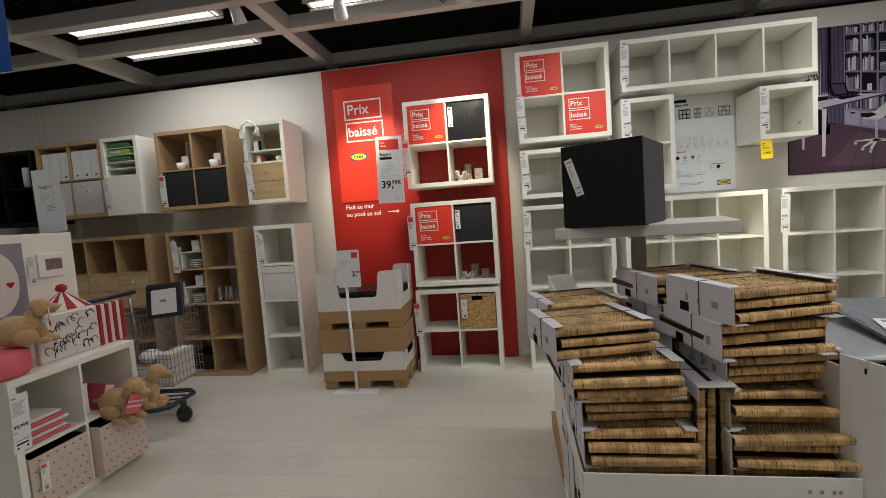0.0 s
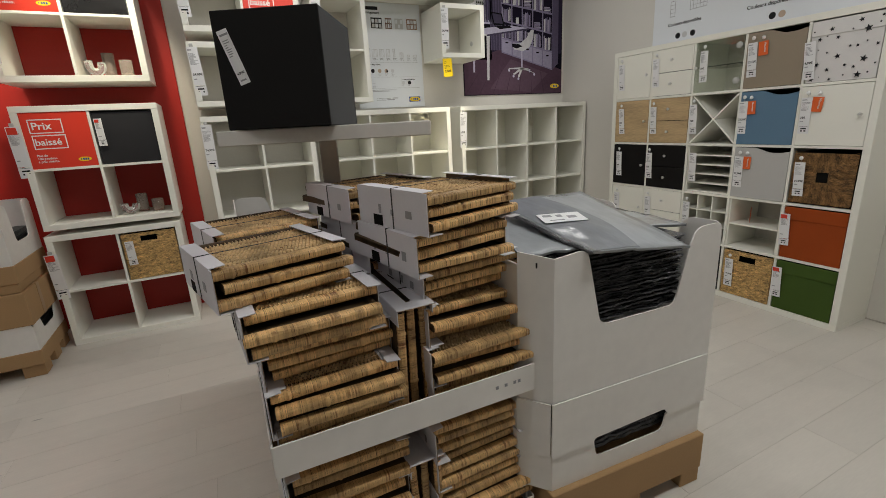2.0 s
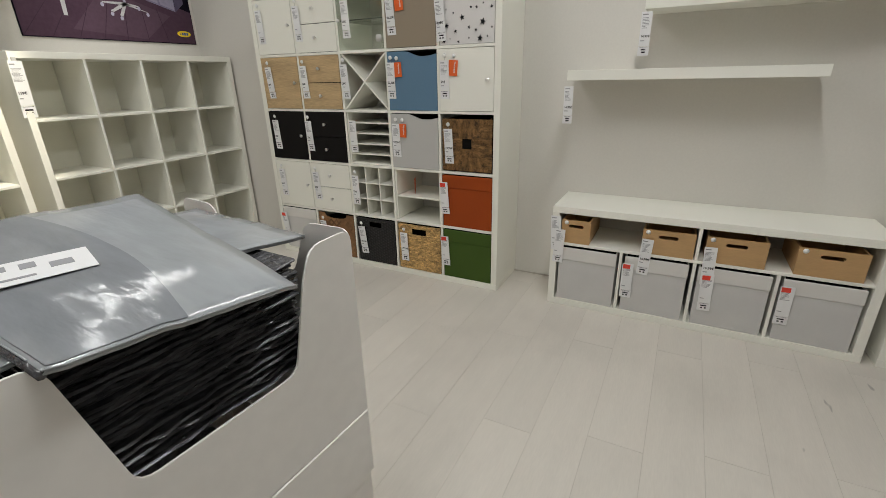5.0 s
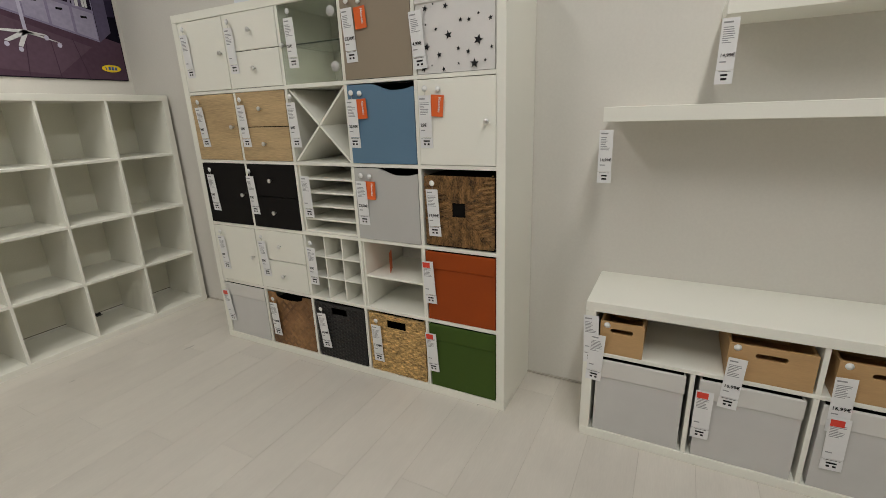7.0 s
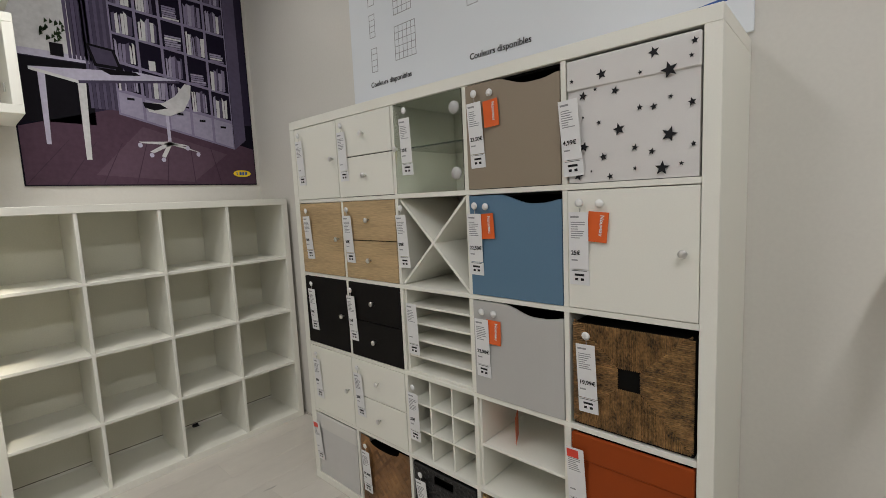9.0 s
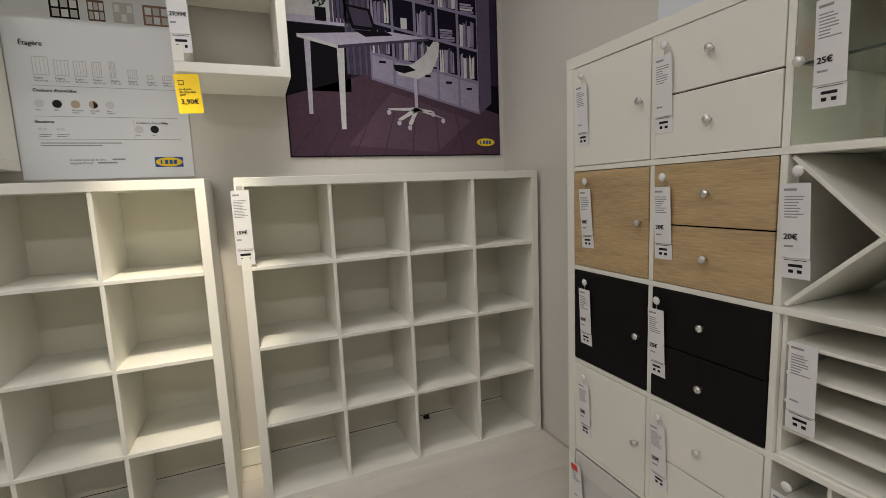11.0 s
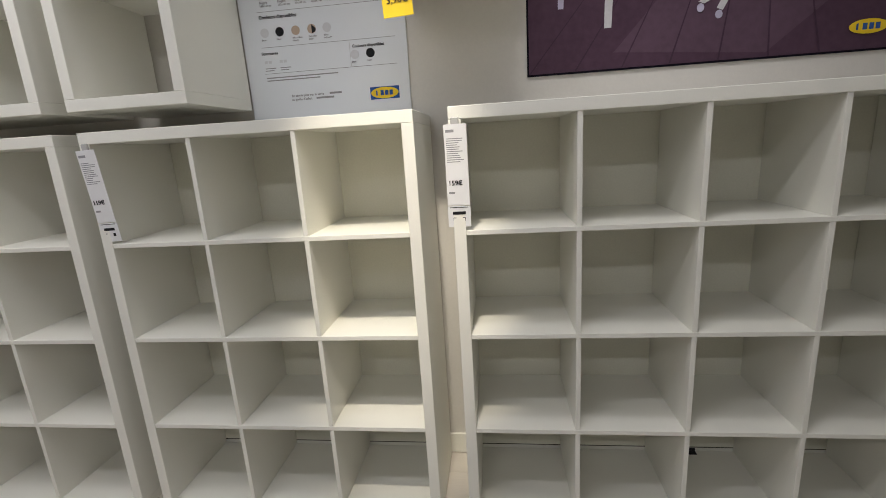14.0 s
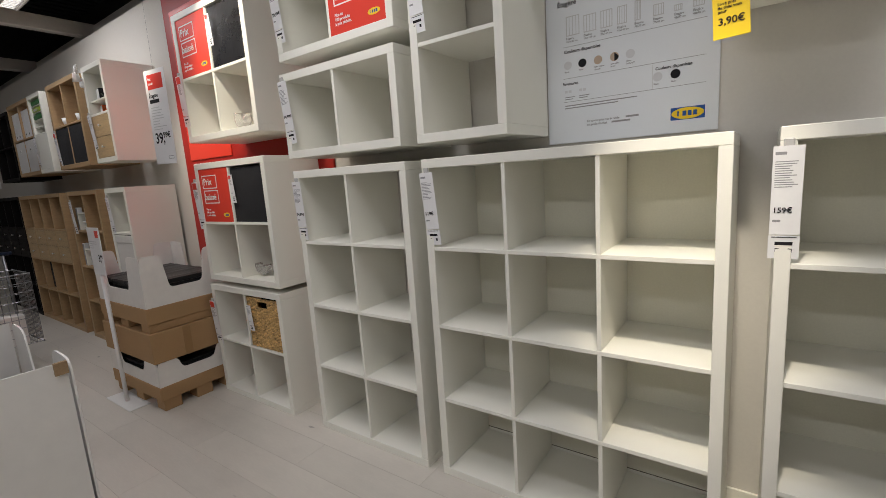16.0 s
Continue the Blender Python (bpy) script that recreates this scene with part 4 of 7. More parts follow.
price_tag(pose(3.47, 0.838, 1.548, 0, 0, -90), "14,99€", hook=False, w=0.047, h=0.19)
price_tag(pose(3.47, 3.353, 1.70, 0, 0, -40), "", hook=False, h=0.30)

# labels on the north wall's white shelves
for m, x, z, price, red in ((S44, 0.002, 1.424, "159€", False), (S34, 0.03, 1.42, "119€", False), (S24, 0.03, 1.42, "74,99€", False), (S21, 0.03, 0.39, "34,99€", False),
                            (S22D, 0.02, 0.40, "39,99€", False), (S41, 0.03, 0.38, "69,99€", False), (S12, 0.04, 0.745, "34,99€", False), (S11, 0.03, 0.385, "29,99€", False),
                            (S22A, 0.01, 0.42, "", True), (S22B, 0.0, 0.66, "", True), (S22C, 0.01, 0.66, "", True), (SW12, 0.03, 0.40, "", False), (SW14, 0.06, 1.40, "", False),
                            (SO22, 0.05, 0.35, "", True), (SV12, 0.03, 0.36, "", False), (SO24, 0.09, 1.38, "", False)):
    t = price_tag(m @ pose(x + (0.018 if m is S44 else 0.0), -0.014, z - 0.006), price, red, w=0.068, h=0.31, hook=False, lean=random.uniform(-3, 2))
    part("clip", Shape().box(-0.012, 0.001, -0.004, 0.012, 0.010, 0.020, 0.003), M_PALEGREY, t, "clear plastic clip")

# ---- rattan panels in cardboard sleeves on a display pallet ----
def island_material(name, c1, c2, rough, bump_scale=160.0):
    """Each loose strip takes its own tone between two colours."""
    m = bpy.data.materials.new(name)
    m.use_nodes = True
    n, l = m.node_tree.nodes, m.node_tree.links
    b = n["Principled BSDF"]
    b.inputs["Roughness"].default_value = rough
    geo, info = n.new("ShaderNodeNewGeometry"), n.new("ShaderNodeObjectInfo")
    co = n.new("ShaderNodeTexCoord")
    add = n.new("ShaderNodeMath")
    add.operation = "ADD"
    l.new(geo.outputs["Random Per Island"], add.inputs[0])
    l.new(info.outputs["Random"], add.inputs[1])
    fr = n.new("ShaderNodeMath")
    fr.operation = "FRACT"
    l.new(add.outputs[0], fr.inputs[0])
    no = n.new("ShaderNodeTexNoise")
    no.inputs["Scale"].default_value, no.inputs["Detail"].default_value = 26.0, 3.0
    va = n.new("ShaderNodeVectorMath")
    va.operation = "ADD"
    l.new(co.outputs["Object"], va.inputs[0])
    l.new(info.outputs["Random"], va.inputs[1])
    l.new(va.outputs[0], no.inputs["Vector"])
    mx = n.new("ShaderNodeMath")
    mx.operation = "MULTIPLY_ADD"
    mx.inputs[1].default_value = 0.42
    l.new(fr.outputs[0], mx.inputs[0])
    l.new(no.outputs[0], mx.inputs[2])
    cr = n.new("ShaderNodeValToRGB")
    e = cr.color_ramp.elements
    e[0].position, e[1].position = 0.36, 1.0
    e[0].color, e[1].color = (*c1, 1), (*c2, 1)
    mid = e.new(0.56)
    mid.color = (c1[0] * 0.35 + c2[0] * 0.65, c1[1] * 0.35 + c2[1] * 0.65, c1[2] * 0.35 + c2[2] * 0.65, 1)
    l.new(mx.outputs[0], cr.inputs[0])
    tone = n.new("ShaderNodeMapRange")
    tone.inputs["To Min"].default_value, tone.inputs["To Max"].default_value = 0.82, 1.18
    l.new(info.outputs["Random"], tone.inputs["Value"])
    patch = n.new("ShaderNodeTexNoise")
    patch.inputs["Scale"].default_value, patch.inputs["Detail"].default_value = 9.0, 1.0
    l.new(va.outputs[0], patch.inputs["Vector"])
    pr = n.new("ShaderNodeMapRange")
    pr.inputs["From Min"].default_value, pr.inputs["From Max"].default_value = 0.36, 0.46
    pr.inputs["To Min"].default_value, pr.inputs["To Max"].default_value = 0.68, 1.04
    l.new(patch.outputs[0], pr.inputs["Value"])
    both = n.new("ShaderNodeMath")
    both.operation = "MULTIPLY"
    l.new(tone.outputs[0], both.inputs[0])
    l.new(pr.outputs[0], both.inputs[1])
    hs = n.new("ShaderNodeHueSaturation")
    l.new(cr.outputs[0], hs.inputs["Color"])
    l.new(both.outputs[0], hs.inputs["Value"])
    l.new(hs.outputs[0], b.inputs["Base Color"])
    fine = n.new("ShaderNodeTexNoise")
    fine.inputs["Scale"].default_value = bump_scale
    l.new(co.outputs["Object"], fine.inputs["Vector"])
    bp = n.new("ShaderNodeBump")
    bp.inputs["Strength"].default_value, bp.inputs["Distance"].default_value = 0.35, 0.002
    l.new(fine.outputs[0], bp.inputs["Height"])
    l.new(bp.outputs[0], b.inputs["Normal"])
    return m


M_CANE = island_material("split_cane", (0.22, 0.088, 0.024), (0.84, 0.545, 0.235), 0.5)
M_CANETOP = island_material("cane_weave", (0.30, 0.155, 0.06), (0.86, 0.62, 0.32), 0.55)
# near-black cane: the shade between strips is put into this colour
M_CANESHADE = island_material("shaded_cane", (0.030, 0.016, 0.007), (0.085, 0.05, 0.02), 0.7)
PW, PD, PH = 0.315, 0.325, 0.0250


def cane_rim_mesh(seed, length=PW):
    """A bar wrapped in narrow cane strips, rounded at its front."""
    rnd = random.Random(seed)
    s, x = Shape(), 0.0
    while x < length:
        w = rnd.uniform(0.0020, 0.0046) if rnd.random() < 0.9 else rnd.uniform(0.005, 0.008)
        o, t, q = rnd.uniform(0, 0.0022), rnd.uniform(0, 0.002), rnd.uniform(0, 0.0016)
        xe = min(x + w * (rnd.uniform(0.95, 1.0) if rnd.random() < 0.8 else 0.85), length)
        prof = [(0.012, 0.001 + t), (0.004, 0.002), (0.0005 + o, 0.007), (0.0002 + o, PH - 0.008), (0.004, PH - 0.002 - q), (0.012, PH - q), (0.030, PH - 0.002)]
        v = [(x, a, b) for a, b in prof] + [(xe, a, b) for a, b in prof]
        k = len(prof)
        s.add(v, [(i, i + k, i + k + 1, i + 1) for i in range(k - 1)])
        x += w
    if rnd.random() < 0.7:
        c = rnd.uniform(0.03, length - 0.03)
        s.blob((c, 0.006, PH * 0.5), (0.009, 0.008, PH * 0.55), rings=5, segments=8)
    return mesh_of("rim", s.v, s.f, M_CANE)


def cane_weave_mesh(seed):
    """The woven face: short strips over and under round stakes."""
    rnd = random.Random(seed)
    s = Shape()
    nx, ny = 30, 22
    dx, dy = (PW - 0.02) / nx, (PD - 0.075) / ny
    for j in range(-1, ny):
        open_row = j < 1 or j >= ny - 2
        for i in range(nx):
            x0 = 0.010 + i * dx + (dx * 0.5 if j % 2 and not open_row else 0.0) + rnd.uniform(-0.0007, 0.0007)
            if x0 + dx > PW - 0.006:
                continue
            y0 = 0.038 + j * dy + rnd.uniform(-0.0005, 0.0005)
            z = PH - 0.0020 + rnd.uniform(-0.0012, 0.0012)
            a, b = (0.30, 0.70) if open_row else (0.10, 0.86)
            c, d = (-0.15, 1.15) if open_row else (0.12, 0.80)
            low = PH - 0.0085
            v = [(x0 + dx * a, y0 + dy * c, low), (x0 + dx * b, y0 + dy * c, low), (x0 + dx * b, y0 + dy * d, low), (x0 + dx * a, y0 + dy * d, low),
                 (x0 + dx * (a + 0.10), y0 + dy * (c + 0.16), z), (x0 + dx * (b - 0.10), y0 + dy * (c + 0.16), z), (x0 + dx * (b - 0.10), y0 + dy * (d - 0.16), z), (x0 + dx * (a + 0.10), y0 + dy * (d - 0.16), z)]
            s.add(v, [(4, 5, 6, 7), (0, 1, 5, 4), (1, 2, 6, 5), (2, 3, 7, 6), (3, 0, 4, 7)])
    for i in range(nx + 1):
        x = 0.010 + i * dx
        s.box(x - 0.0005, 0.030, PH - 0.011, x + 0.0005, PD - 0.03, PH - 0.0085)
    return mesh_of("weave", s.v, s.f, M_CANETOP)


RIMS = [cane_rim_mesh(k) for k in range(9)]
WEAVES = [cane_weave_mesh(k) for k in range(2)]
M_SLEEVE = material("white_sleeve_card", (0.68, 0.665, 0.69), 0.6, vary=0.03, scale=5, grain=160, bump=0.04)
BUNDLE_H = 0.1015


def bundle(m, seed, sleeve_left=True, weave=True, drop=0):
    """Three cane panels held by two folded card sleeves and a black strap; origin at the lower front left."""
    rnd = random.Random(seed)
    b = thing("rattan_bundle", m, "bundle of woven rattan panels in white card sleeves on the pallet", "rattan panels", "rattan bundles")
    for k in range(3 - drop):
        z = 0.0035 + k * 0.0322 + (0.0022 if k else 0.0)
        off, sh = rnd.uniform(-0.010, 0.04), rnd.uniform(-0.010, 0.016)
        frame_mesh = RIMS[(seed * 3 + k * 5) % 9]
        pm = pose(0.006 + sh, off, z, rnd.uniform(-0.6, 0.6), rnd.uniform(-1.0, 1.0), rnd.uniform(-2.8, 2.8))
        key = "cane_core"
        # core board coloured dark so holes and gaps in the cane look shaded
        if key not in CACHE:
            CACHE[key] = Shape().box(0.0, 0.010, 0.002, PW, PD - 0.004, PH - 0.010).box(0, 0.012, 0.002, 0.014, PD, PH - 0.003, 0.004).box(PW - 0.014, 0.012, 0.002, PW, PD, PH - 0.003, 0.004).box(0, PD - 0.02, 0.002, PW, PD, PH - 0.002, 0.004).mesh("board", M_CANESHADE)
        p = part("panel", CACHE[key], M_CANESHADE, b, m=pm)
        part("cane_wrapping", frame_mesh, M_CANE, p)["kind"] = "stuff"
        if weave and k == 2 - drop:
            part("weave", WEAVES[seed % 2], M_CANETOP, p)["kind"] = "stuff"
    top = 0.004 + (3 - drop) * 0.0325 + 0.0015
    lip = 0.036
    for s in ((0, 1) if sleeve_left else (1,)):
        xs = -0.003 if s == 0 else PW + 0.012
        d = 1 if s == 0 else -1
        y0 = 0.002 if s == 0 else 0.045
        sl = Shape().box(xs, y0, 0.0, xs + d * 0.0022, PD - 0.002, top)
        part("sleeve", sl, M_SLEEVE, b, "white folded card sleeve")
        sl = Shape()
        v = [(xs, 0.018, top), (xs, PD - 0.01, top), (xs + d * lip, PD - 0.02, top + 0.001), (xs + d * lip, 0.022, top + 0.001)]
        v += [(p[0], p[1], p[2] + 0.002) for p in v]
        sl.add(v, [(0, 1, 2, 3), (7, 6, 5, 4), (0, 4, 5, 1), (1, 5, 6, 2), (2, 6, 7, 3), (3, 7, 4, 0)])
        part("top_flap", sl, M_SLEEVE, b)
        part("bottom_flap", Shape().box(xs + d * 0.0025, 0.004, -0.0012, xs + d * 0.045, PD - 0.004, 0.0008), M_SLEEVE, b)
        if s == 0 and weave:
            for q in range(3):
                yy = 0.06 + 0.07 * q + rnd.uniform(-0.01, 0.02)
                block("print", xs - 0.0008, yy, 0.035, xs - 0.0001, yy + rnd.uniform(0.01, 0.03), 0.035 + rnd.uniform(0.01, 0.025), M_GREYINK, b, 0)
            # flat black patch painted on the sleeve for a shaded hole
            block("cut_out", xs - 0.0009, 0.20, 0.001, xs - 0.0001, 0.245, 0.03, M_VOID, b, 0)
        part("sleeve_lining", Shape().box(xs + d * 0.0024, y0 - 0.001, 0.001, xs + d * 0.0032, PD - 0.003, top - 0.001), M_CARDEDGE, b, "brown card inside of the sleeve")
    y = PD * 0.45
    st = Shape().box(-0.0045, y, 0.0, -0.0032, y + 0.004, top + 0.003).box(PW + 0.0125, y, 0.0, PW + 0.0138, y + 0.004, top + 0.003).box(-0.0045, y, top + 0.0025, PW + 0.0138, y + 0.004, top + 0.0037)
    part("strap", st, M_PLASTIC, b, "thin black strap")
    return b


# trays and pallet
pal = thing("display_pallet", pose(0.219, 1.297, 0, 0, 0, -0.8), "brown card pallet carrying white display trays of rattan", "pallet")
for k, x in enumerate((0.02, 0.32, 0.62)):
    block("foot", x, 0.03, 0, x + 0.09, 0.72, 0.075, M_CARD, pal, 0.003)
block("deck", 0, 0.0, 0.075, 0.735, 0.76, 0.10, M_CARD, pal, 0.002)
for z0, z1, nm in ((0.10, 0.172, "lower"), (0.563, 0.650, "upper")):
    t = thing("display_tray", pose(0.219, 1.297, z0, 0, 0, -0.8), "white card display tray holding rattan bundles", "tray", "display trays")
    hgt = z1 - z0
    block("front_wall", 0, -0.004, 0, 0.735, 0.001, hgt, M_WCARD, t, 0.001)
    block("back_wall", 0, 0.755, 0, 0.735, 0.76, hgt, M_WCARD, t, 0.001)
    for x in (-0.002, 0.732):
        block("side_wall", x, 0.0015, 0, x + 0.005, 0.7545, hgt, M_WCARD, t, 0.001)
    block("base", 0.004, 0.002, -0.004, 0.731, 0.754, 0.0, M_CARD, t, 0)
    if nm == "upper":
        for x in (0.60, 0.63, 0.66, 0.675):
            block("mark", x, -0.0052, 0.042, x + 0.009, -0.0042, 0.052, M_GREYINK, t, 0)
# corner posts carry the upper tray
for x in (0.0, 0.725):
    for y in (0.03, 0.70):
        block("corner_post", x, y, 0.10, x + 0.008, y + 0.05, 0.56, M_WCARD, pal, 0)


def stacked(x, y, z, n, rots, offs, seed, pitch=BUNDLE_H):
    for k in range(n):
        r, (ox, oy) = rots[k], offs[k]
        bundle(pose(x + ox - 0.006, y + oy + 0.014, z + k * pitch, 0.0, 0.0, r), seed + k)


# front row: upper left, upper right
stacked(0.235, 1.295, 0.660, 4, (0, 1.5, 4, 13.5), ((0.0, -0.008), (0.004, 0.03), (-0.022, -0.006), (-0.06, 0.055)), 1)
stacked(0.648, 1.292, 0.660, 5, (-1, 1, 3.5, 9, 13), ((-0.006, -0.004), (0.004, 0.022), (0.008, 0.045), (-0.03, -0.018), (-0.004, -0.036)), 21, 0.1062)
# lowest layer, on the base of the upper tray
for x, y, seed in ((0.239, 1.309, 16), (0.640, 1.306, 36), (0.232, 1.656, 46), (0.636, 1.651, 56)):
    bundle(pose(x, y, 0.5635), seed, weave=False)
# back row, seen over the front row
for k in range(4):
    bundle(pose(0.229 - 0.018 * k, 1.654 + 0.02 * k, 0.660 + k * BUNDLE_H, 0, 0, 4 * k), 41 + k, weave=k == 3)
for k in range(5):
    bundle(pose(0.642 - 0.022 * k, 1.649, 0.657 + k * BUNDLE_H, 0, 0, 3 * k), 51 + k, weave=k == 4)
# lower tier
stacked(0.240, 1.297, 0.104, 4, (0, 1, -1, 1), ((0, 0), (0.004, 0), (0.0, 0.006), (0.006, 0.0)), 61)
stacked(0.640, 1.290, 0.104, 4, (0, -1, 1, 0), ((0, 0), (-0.004, 0), (0.004, 0.006), (0.0, 0.0)), 71)
for k in range(4):
    bundle(pose(0.232, 1.654, 0.104 + k * BUNDLE_H), 81 + k, weave=False)
    bundle(pose(0.634, 1.649, 0.104 + k * BUNDLE_H), 91 + k, weave=False)
# upright bundles between the stacks
for z, seed in ((0.570, 5), (0.104, 6)):
    bundle(pose(0.557, 1.314, z + 0.326, 0, 90, 0), seed, weave=False)
    bundle(pose(0.557, 1.654, z + 0.326, 0, 90, 0), seed + 40, weave=False)


# ---- white carton bins ----
def rounded(points, r=0.02, n=4):
    """Rounds the marked corners of an outline of (x, z, round?)."""
    out = []
    for i, (x, z, flag) in enumerate(points):
        if not flag:
            out.append((x, z))
            continue
        p, a, b = Vector((x, z)), Vector(points[i - 1][:2]), Vector(points[(i + 1) % len(points)][:2])
        u, w = (a - p), (b - p)
        ru, rw = min(r, u.length * 0.45), min(r, w.length * 0.45)
        s, e = p + u.normalized() * ru, p + w.normalized() * rw
        for k in range(n + 1):
            f = k / n
            q = s * (1 - f) ** 2 + p * 2 * f * (1 - f) + e * f * f
            out.append((q.x, q.y))
    return out


def carton_side(name, parent, p0, p1, pts, z0, thick=0.005, mat=M_WCARD):
    a, b = Vector((*p0, 0)), Vector((*p1, 0))
    ang = math.degrees(math.atan2(b.y - a.y, b.x - a.x))
    return part(name, Shape().prism(pts, 0, thick), mat, parent, m=pose(p0[0], p0[1], z0, 0, 0, ang))


M_FOIL = material("grey_plastic_film", (0.36, 0.378, 0.388), 0.13, vary=0.10, scale=5, grain=16, bump=0.9, spec=0.7, stretch=(2.2, 0.7, 1))
M_FOILDARK = material("dark_plastic_film", (0.06, 0.06, 0.064), 0.2, vary=0.8, scale=22, grain=90, bump=1.0, spec=0.7, stretch=(0.5, 1, 2.5))

M_BLACKFILM = material("black_pack_film", (0.012, 0.012, 0.013), 0.35, vary=0.4, scale=20, grain=80, bump=0.8, spec=0.3)

FL, FR, BR, BL, LF = (0.990, 1.243), (1.640, 1.202), (1.680, 1.813), (0.993, 1.857), (0.925, 1.325)
bin1 = thing("carton_bin", pose(0, 0, 0), "tall white corrugated carton bin on a brown card pallet", "carton bin")
front = rounded([(0, 0.0, 0), (0.651, 0.0, 0), (0.651, 0.470, 1), (0.538, 0.466, 1), (0.509, 0.395, 0), (0.466, 0.222, 1), (0.168, 0.220, 1), (0.112, 0.464, 1), (0.0, 0.452, 0)], 0.03)
carton_side("front_wall", bin1, FL, FR, front, 0.520)
carton_side("right_wall", bin1, FR, BR, rounded([(0, 0, 0), (0.612, 0, 0), (0.612, 0.470, 1), (0.476, 0.466, 1), (0.42, 0.33, 1), (0.19, 0.33, 1), (0.133, 0.466, 1), (0.0, 0.470, 1)], 0.03), 0.520, 0.004)
carton_side("back_wall", bin1, BL, (BR[0] - 0.004, BR[1] - 0.006), [(0, 0), (0.685, 0), (0.685, 0.42), (0, 0.42)], 0.520, -0.005)
carton_side("left_wall", bin1, LF, (BL[0] - 0.066, BL[1]), [(0, 0), (0.532, 0), (0.532, 0.43), (0, 0.43)], 0.520, -0.005)
carton_side("corner_wall", bin1, LF, FL, [(0, 0), (0.1045, 0), (0.1045, 0.452), (0, 0.466)], 0.520)
for z0, z1, grow in ((0.335, 0.522, 0.006), (0.205, 0.338, 0.0)):
    gfl, gfr = (FL[0] - grow, FL[1] - grow - 0.002), (FR[0] + grow - 0.012, FR[1] - grow)
    glf, gbr = (LF[0] - grow, LF[1]), (BR[0] + grow, BR[1] + 0.004)
    hh = z1 - z0
    L = math.hypot(gfr[0] - gfl[0], gfr[1] - gfl[1])
    if grow:
        pts = rounded([(0, 0, 0), (0.160, 0, 0), (0.165, 0.016, 1), (0.465, 0.026, 1), (0.482, 0, 0), (L, 0, 0), (L, hh, 0), (0, hh, 0)], 0.012)
    else:
        pts = rounded([(0, 0, 0), (L, 0, 0), (L, hh, 0), (0.482, hh, 0), (0.472, hh - 0.005, 0), (0.458, 0.068, 1), (0.172, 0.068, 1), (0.160, hh, 0), (0, hh, 0)], 0.02)
    carton_side("front_wall", bin1, gfl, gfr, pts, z0)
    carton_side("corner_wall", bin1, glf, gfl, [(0, 0), (0.1045, 0), (0.1045, hh), (0, hh)], z0)
    carton_side("right_wall", bin1, gfr, gbr, [(0, 0), (0.613, 0), (0.613, hh), (0, hh)], z0, 0.004)
    carton_side("left_wall", bin1, glf, (BL[0] - 0.07, BL[1]), [(0, 0), (0.532, 0), (0.532, hh), (0, hh)], z0, -0.005)
    carton_side("back_wall", bin1, BL, (BR[0], BR[1]), [(0, 0), (0.685, 0), (0.685, hh), (0, hh)], z0, -0.005)
block("mark", 0.957, 1.279, 0.943, 0.960, 1.283, 0.958, M_INK, bin1, 0)
bp = thing("carton_pallet", pose(0.978, 1.226, 0, 0, 0, -3.8), "brown corrugated card pallet under the carton bin", "pallet", "card pallets")
block("band", 0, -0.004, 0.062, 0.660, 0.63, 0.206, M_CARD, bp, 0.003)
for x in (0.01, 0.285, 0.568):
    for y in (0.0, 0.27, 0.54):
        block("foot", x, y, 0.0, x + 0.09, y + 0.09, 0.062, M_CARD, bp, 0.003)


def film_stack(x0, y0, x1, y1, z0, z1, n, turn, label, mat=M_FOILDARK):
    """Flat packs in crumpled dark film, one upon the other."""
    g = thing("flat_pack_stack", pose(0, 0, 0), label, "flat packs", "flat pack stacks")
    rnd = random.Random(int(z0 * 100) + n)
    hh = (z1 - z0) / n
    for k in range(n):
        z = z0 + k * hh
        j = [rnd.uniform(-0.012, 0.012) for _ in range(4)]
        w = x1 - x0
        pts = []
        segs = 14
        for i in range(segs + 1):
            xx = x0 + j[0] + (w + j[1] - j[0]) * i / segs
            pts.append((xx, y0 + j[2] + 0.010 * noise.noise(Vector((xx * 30, z * 60, n)))))
        v, f = [], []
        for i, (xx, yy) in enumerate(pts):
            dz = 0.0045 * noise.noise(Vector((xx * 22, k * 3.3, 1.7))) + 0.004 * (i / segs - 0.5) * (k % 3 - 1)
            v += [(xx, yy + 0.004, z + dz), (xx, yy, z + hh * 0.5 + dz), (xx, yy + 0.004, z + hh * 0.93 + dz), (xx, y1, z + hh * 0.93 + dz), (xx, y1, z + dz)]
        for i in range(segs):
            for q in range(5):
                a, b = i * 5 + q, i * 5 + (q + 1) % 5
                f.append((a, b, b + 5, a + 5))
        f += [(0, 1, 2, 3, 4), tuple(range(segs * 5 + 4, segs * 5 - 1, -1))]
        s = Shape().add(v, f, Matrix.Translation((0, 0, 0)))
        part("flat_pack", s, mat, g, m=pose(0, 0, 0))
    return g


fs = film_stack(-0.19, 0.0, 0.214, 0.476, 0.0, 0.222, 30, 0, "stack of flat packs in dark plastic film in the carton")
fs.matrix_basis = pose(1.2925, 1.256, 0.738, 0, 0, -3.6)
fs = film_stack(-0.19, 0.0, 0.214, 0.476, 0.0, 0.105, 7, 0, "stack of flat packs in dark plastic film in the carton")
fs.matrix_basis = pose(1.2925, 1.256, 0.262, 0, 0, -3.6)


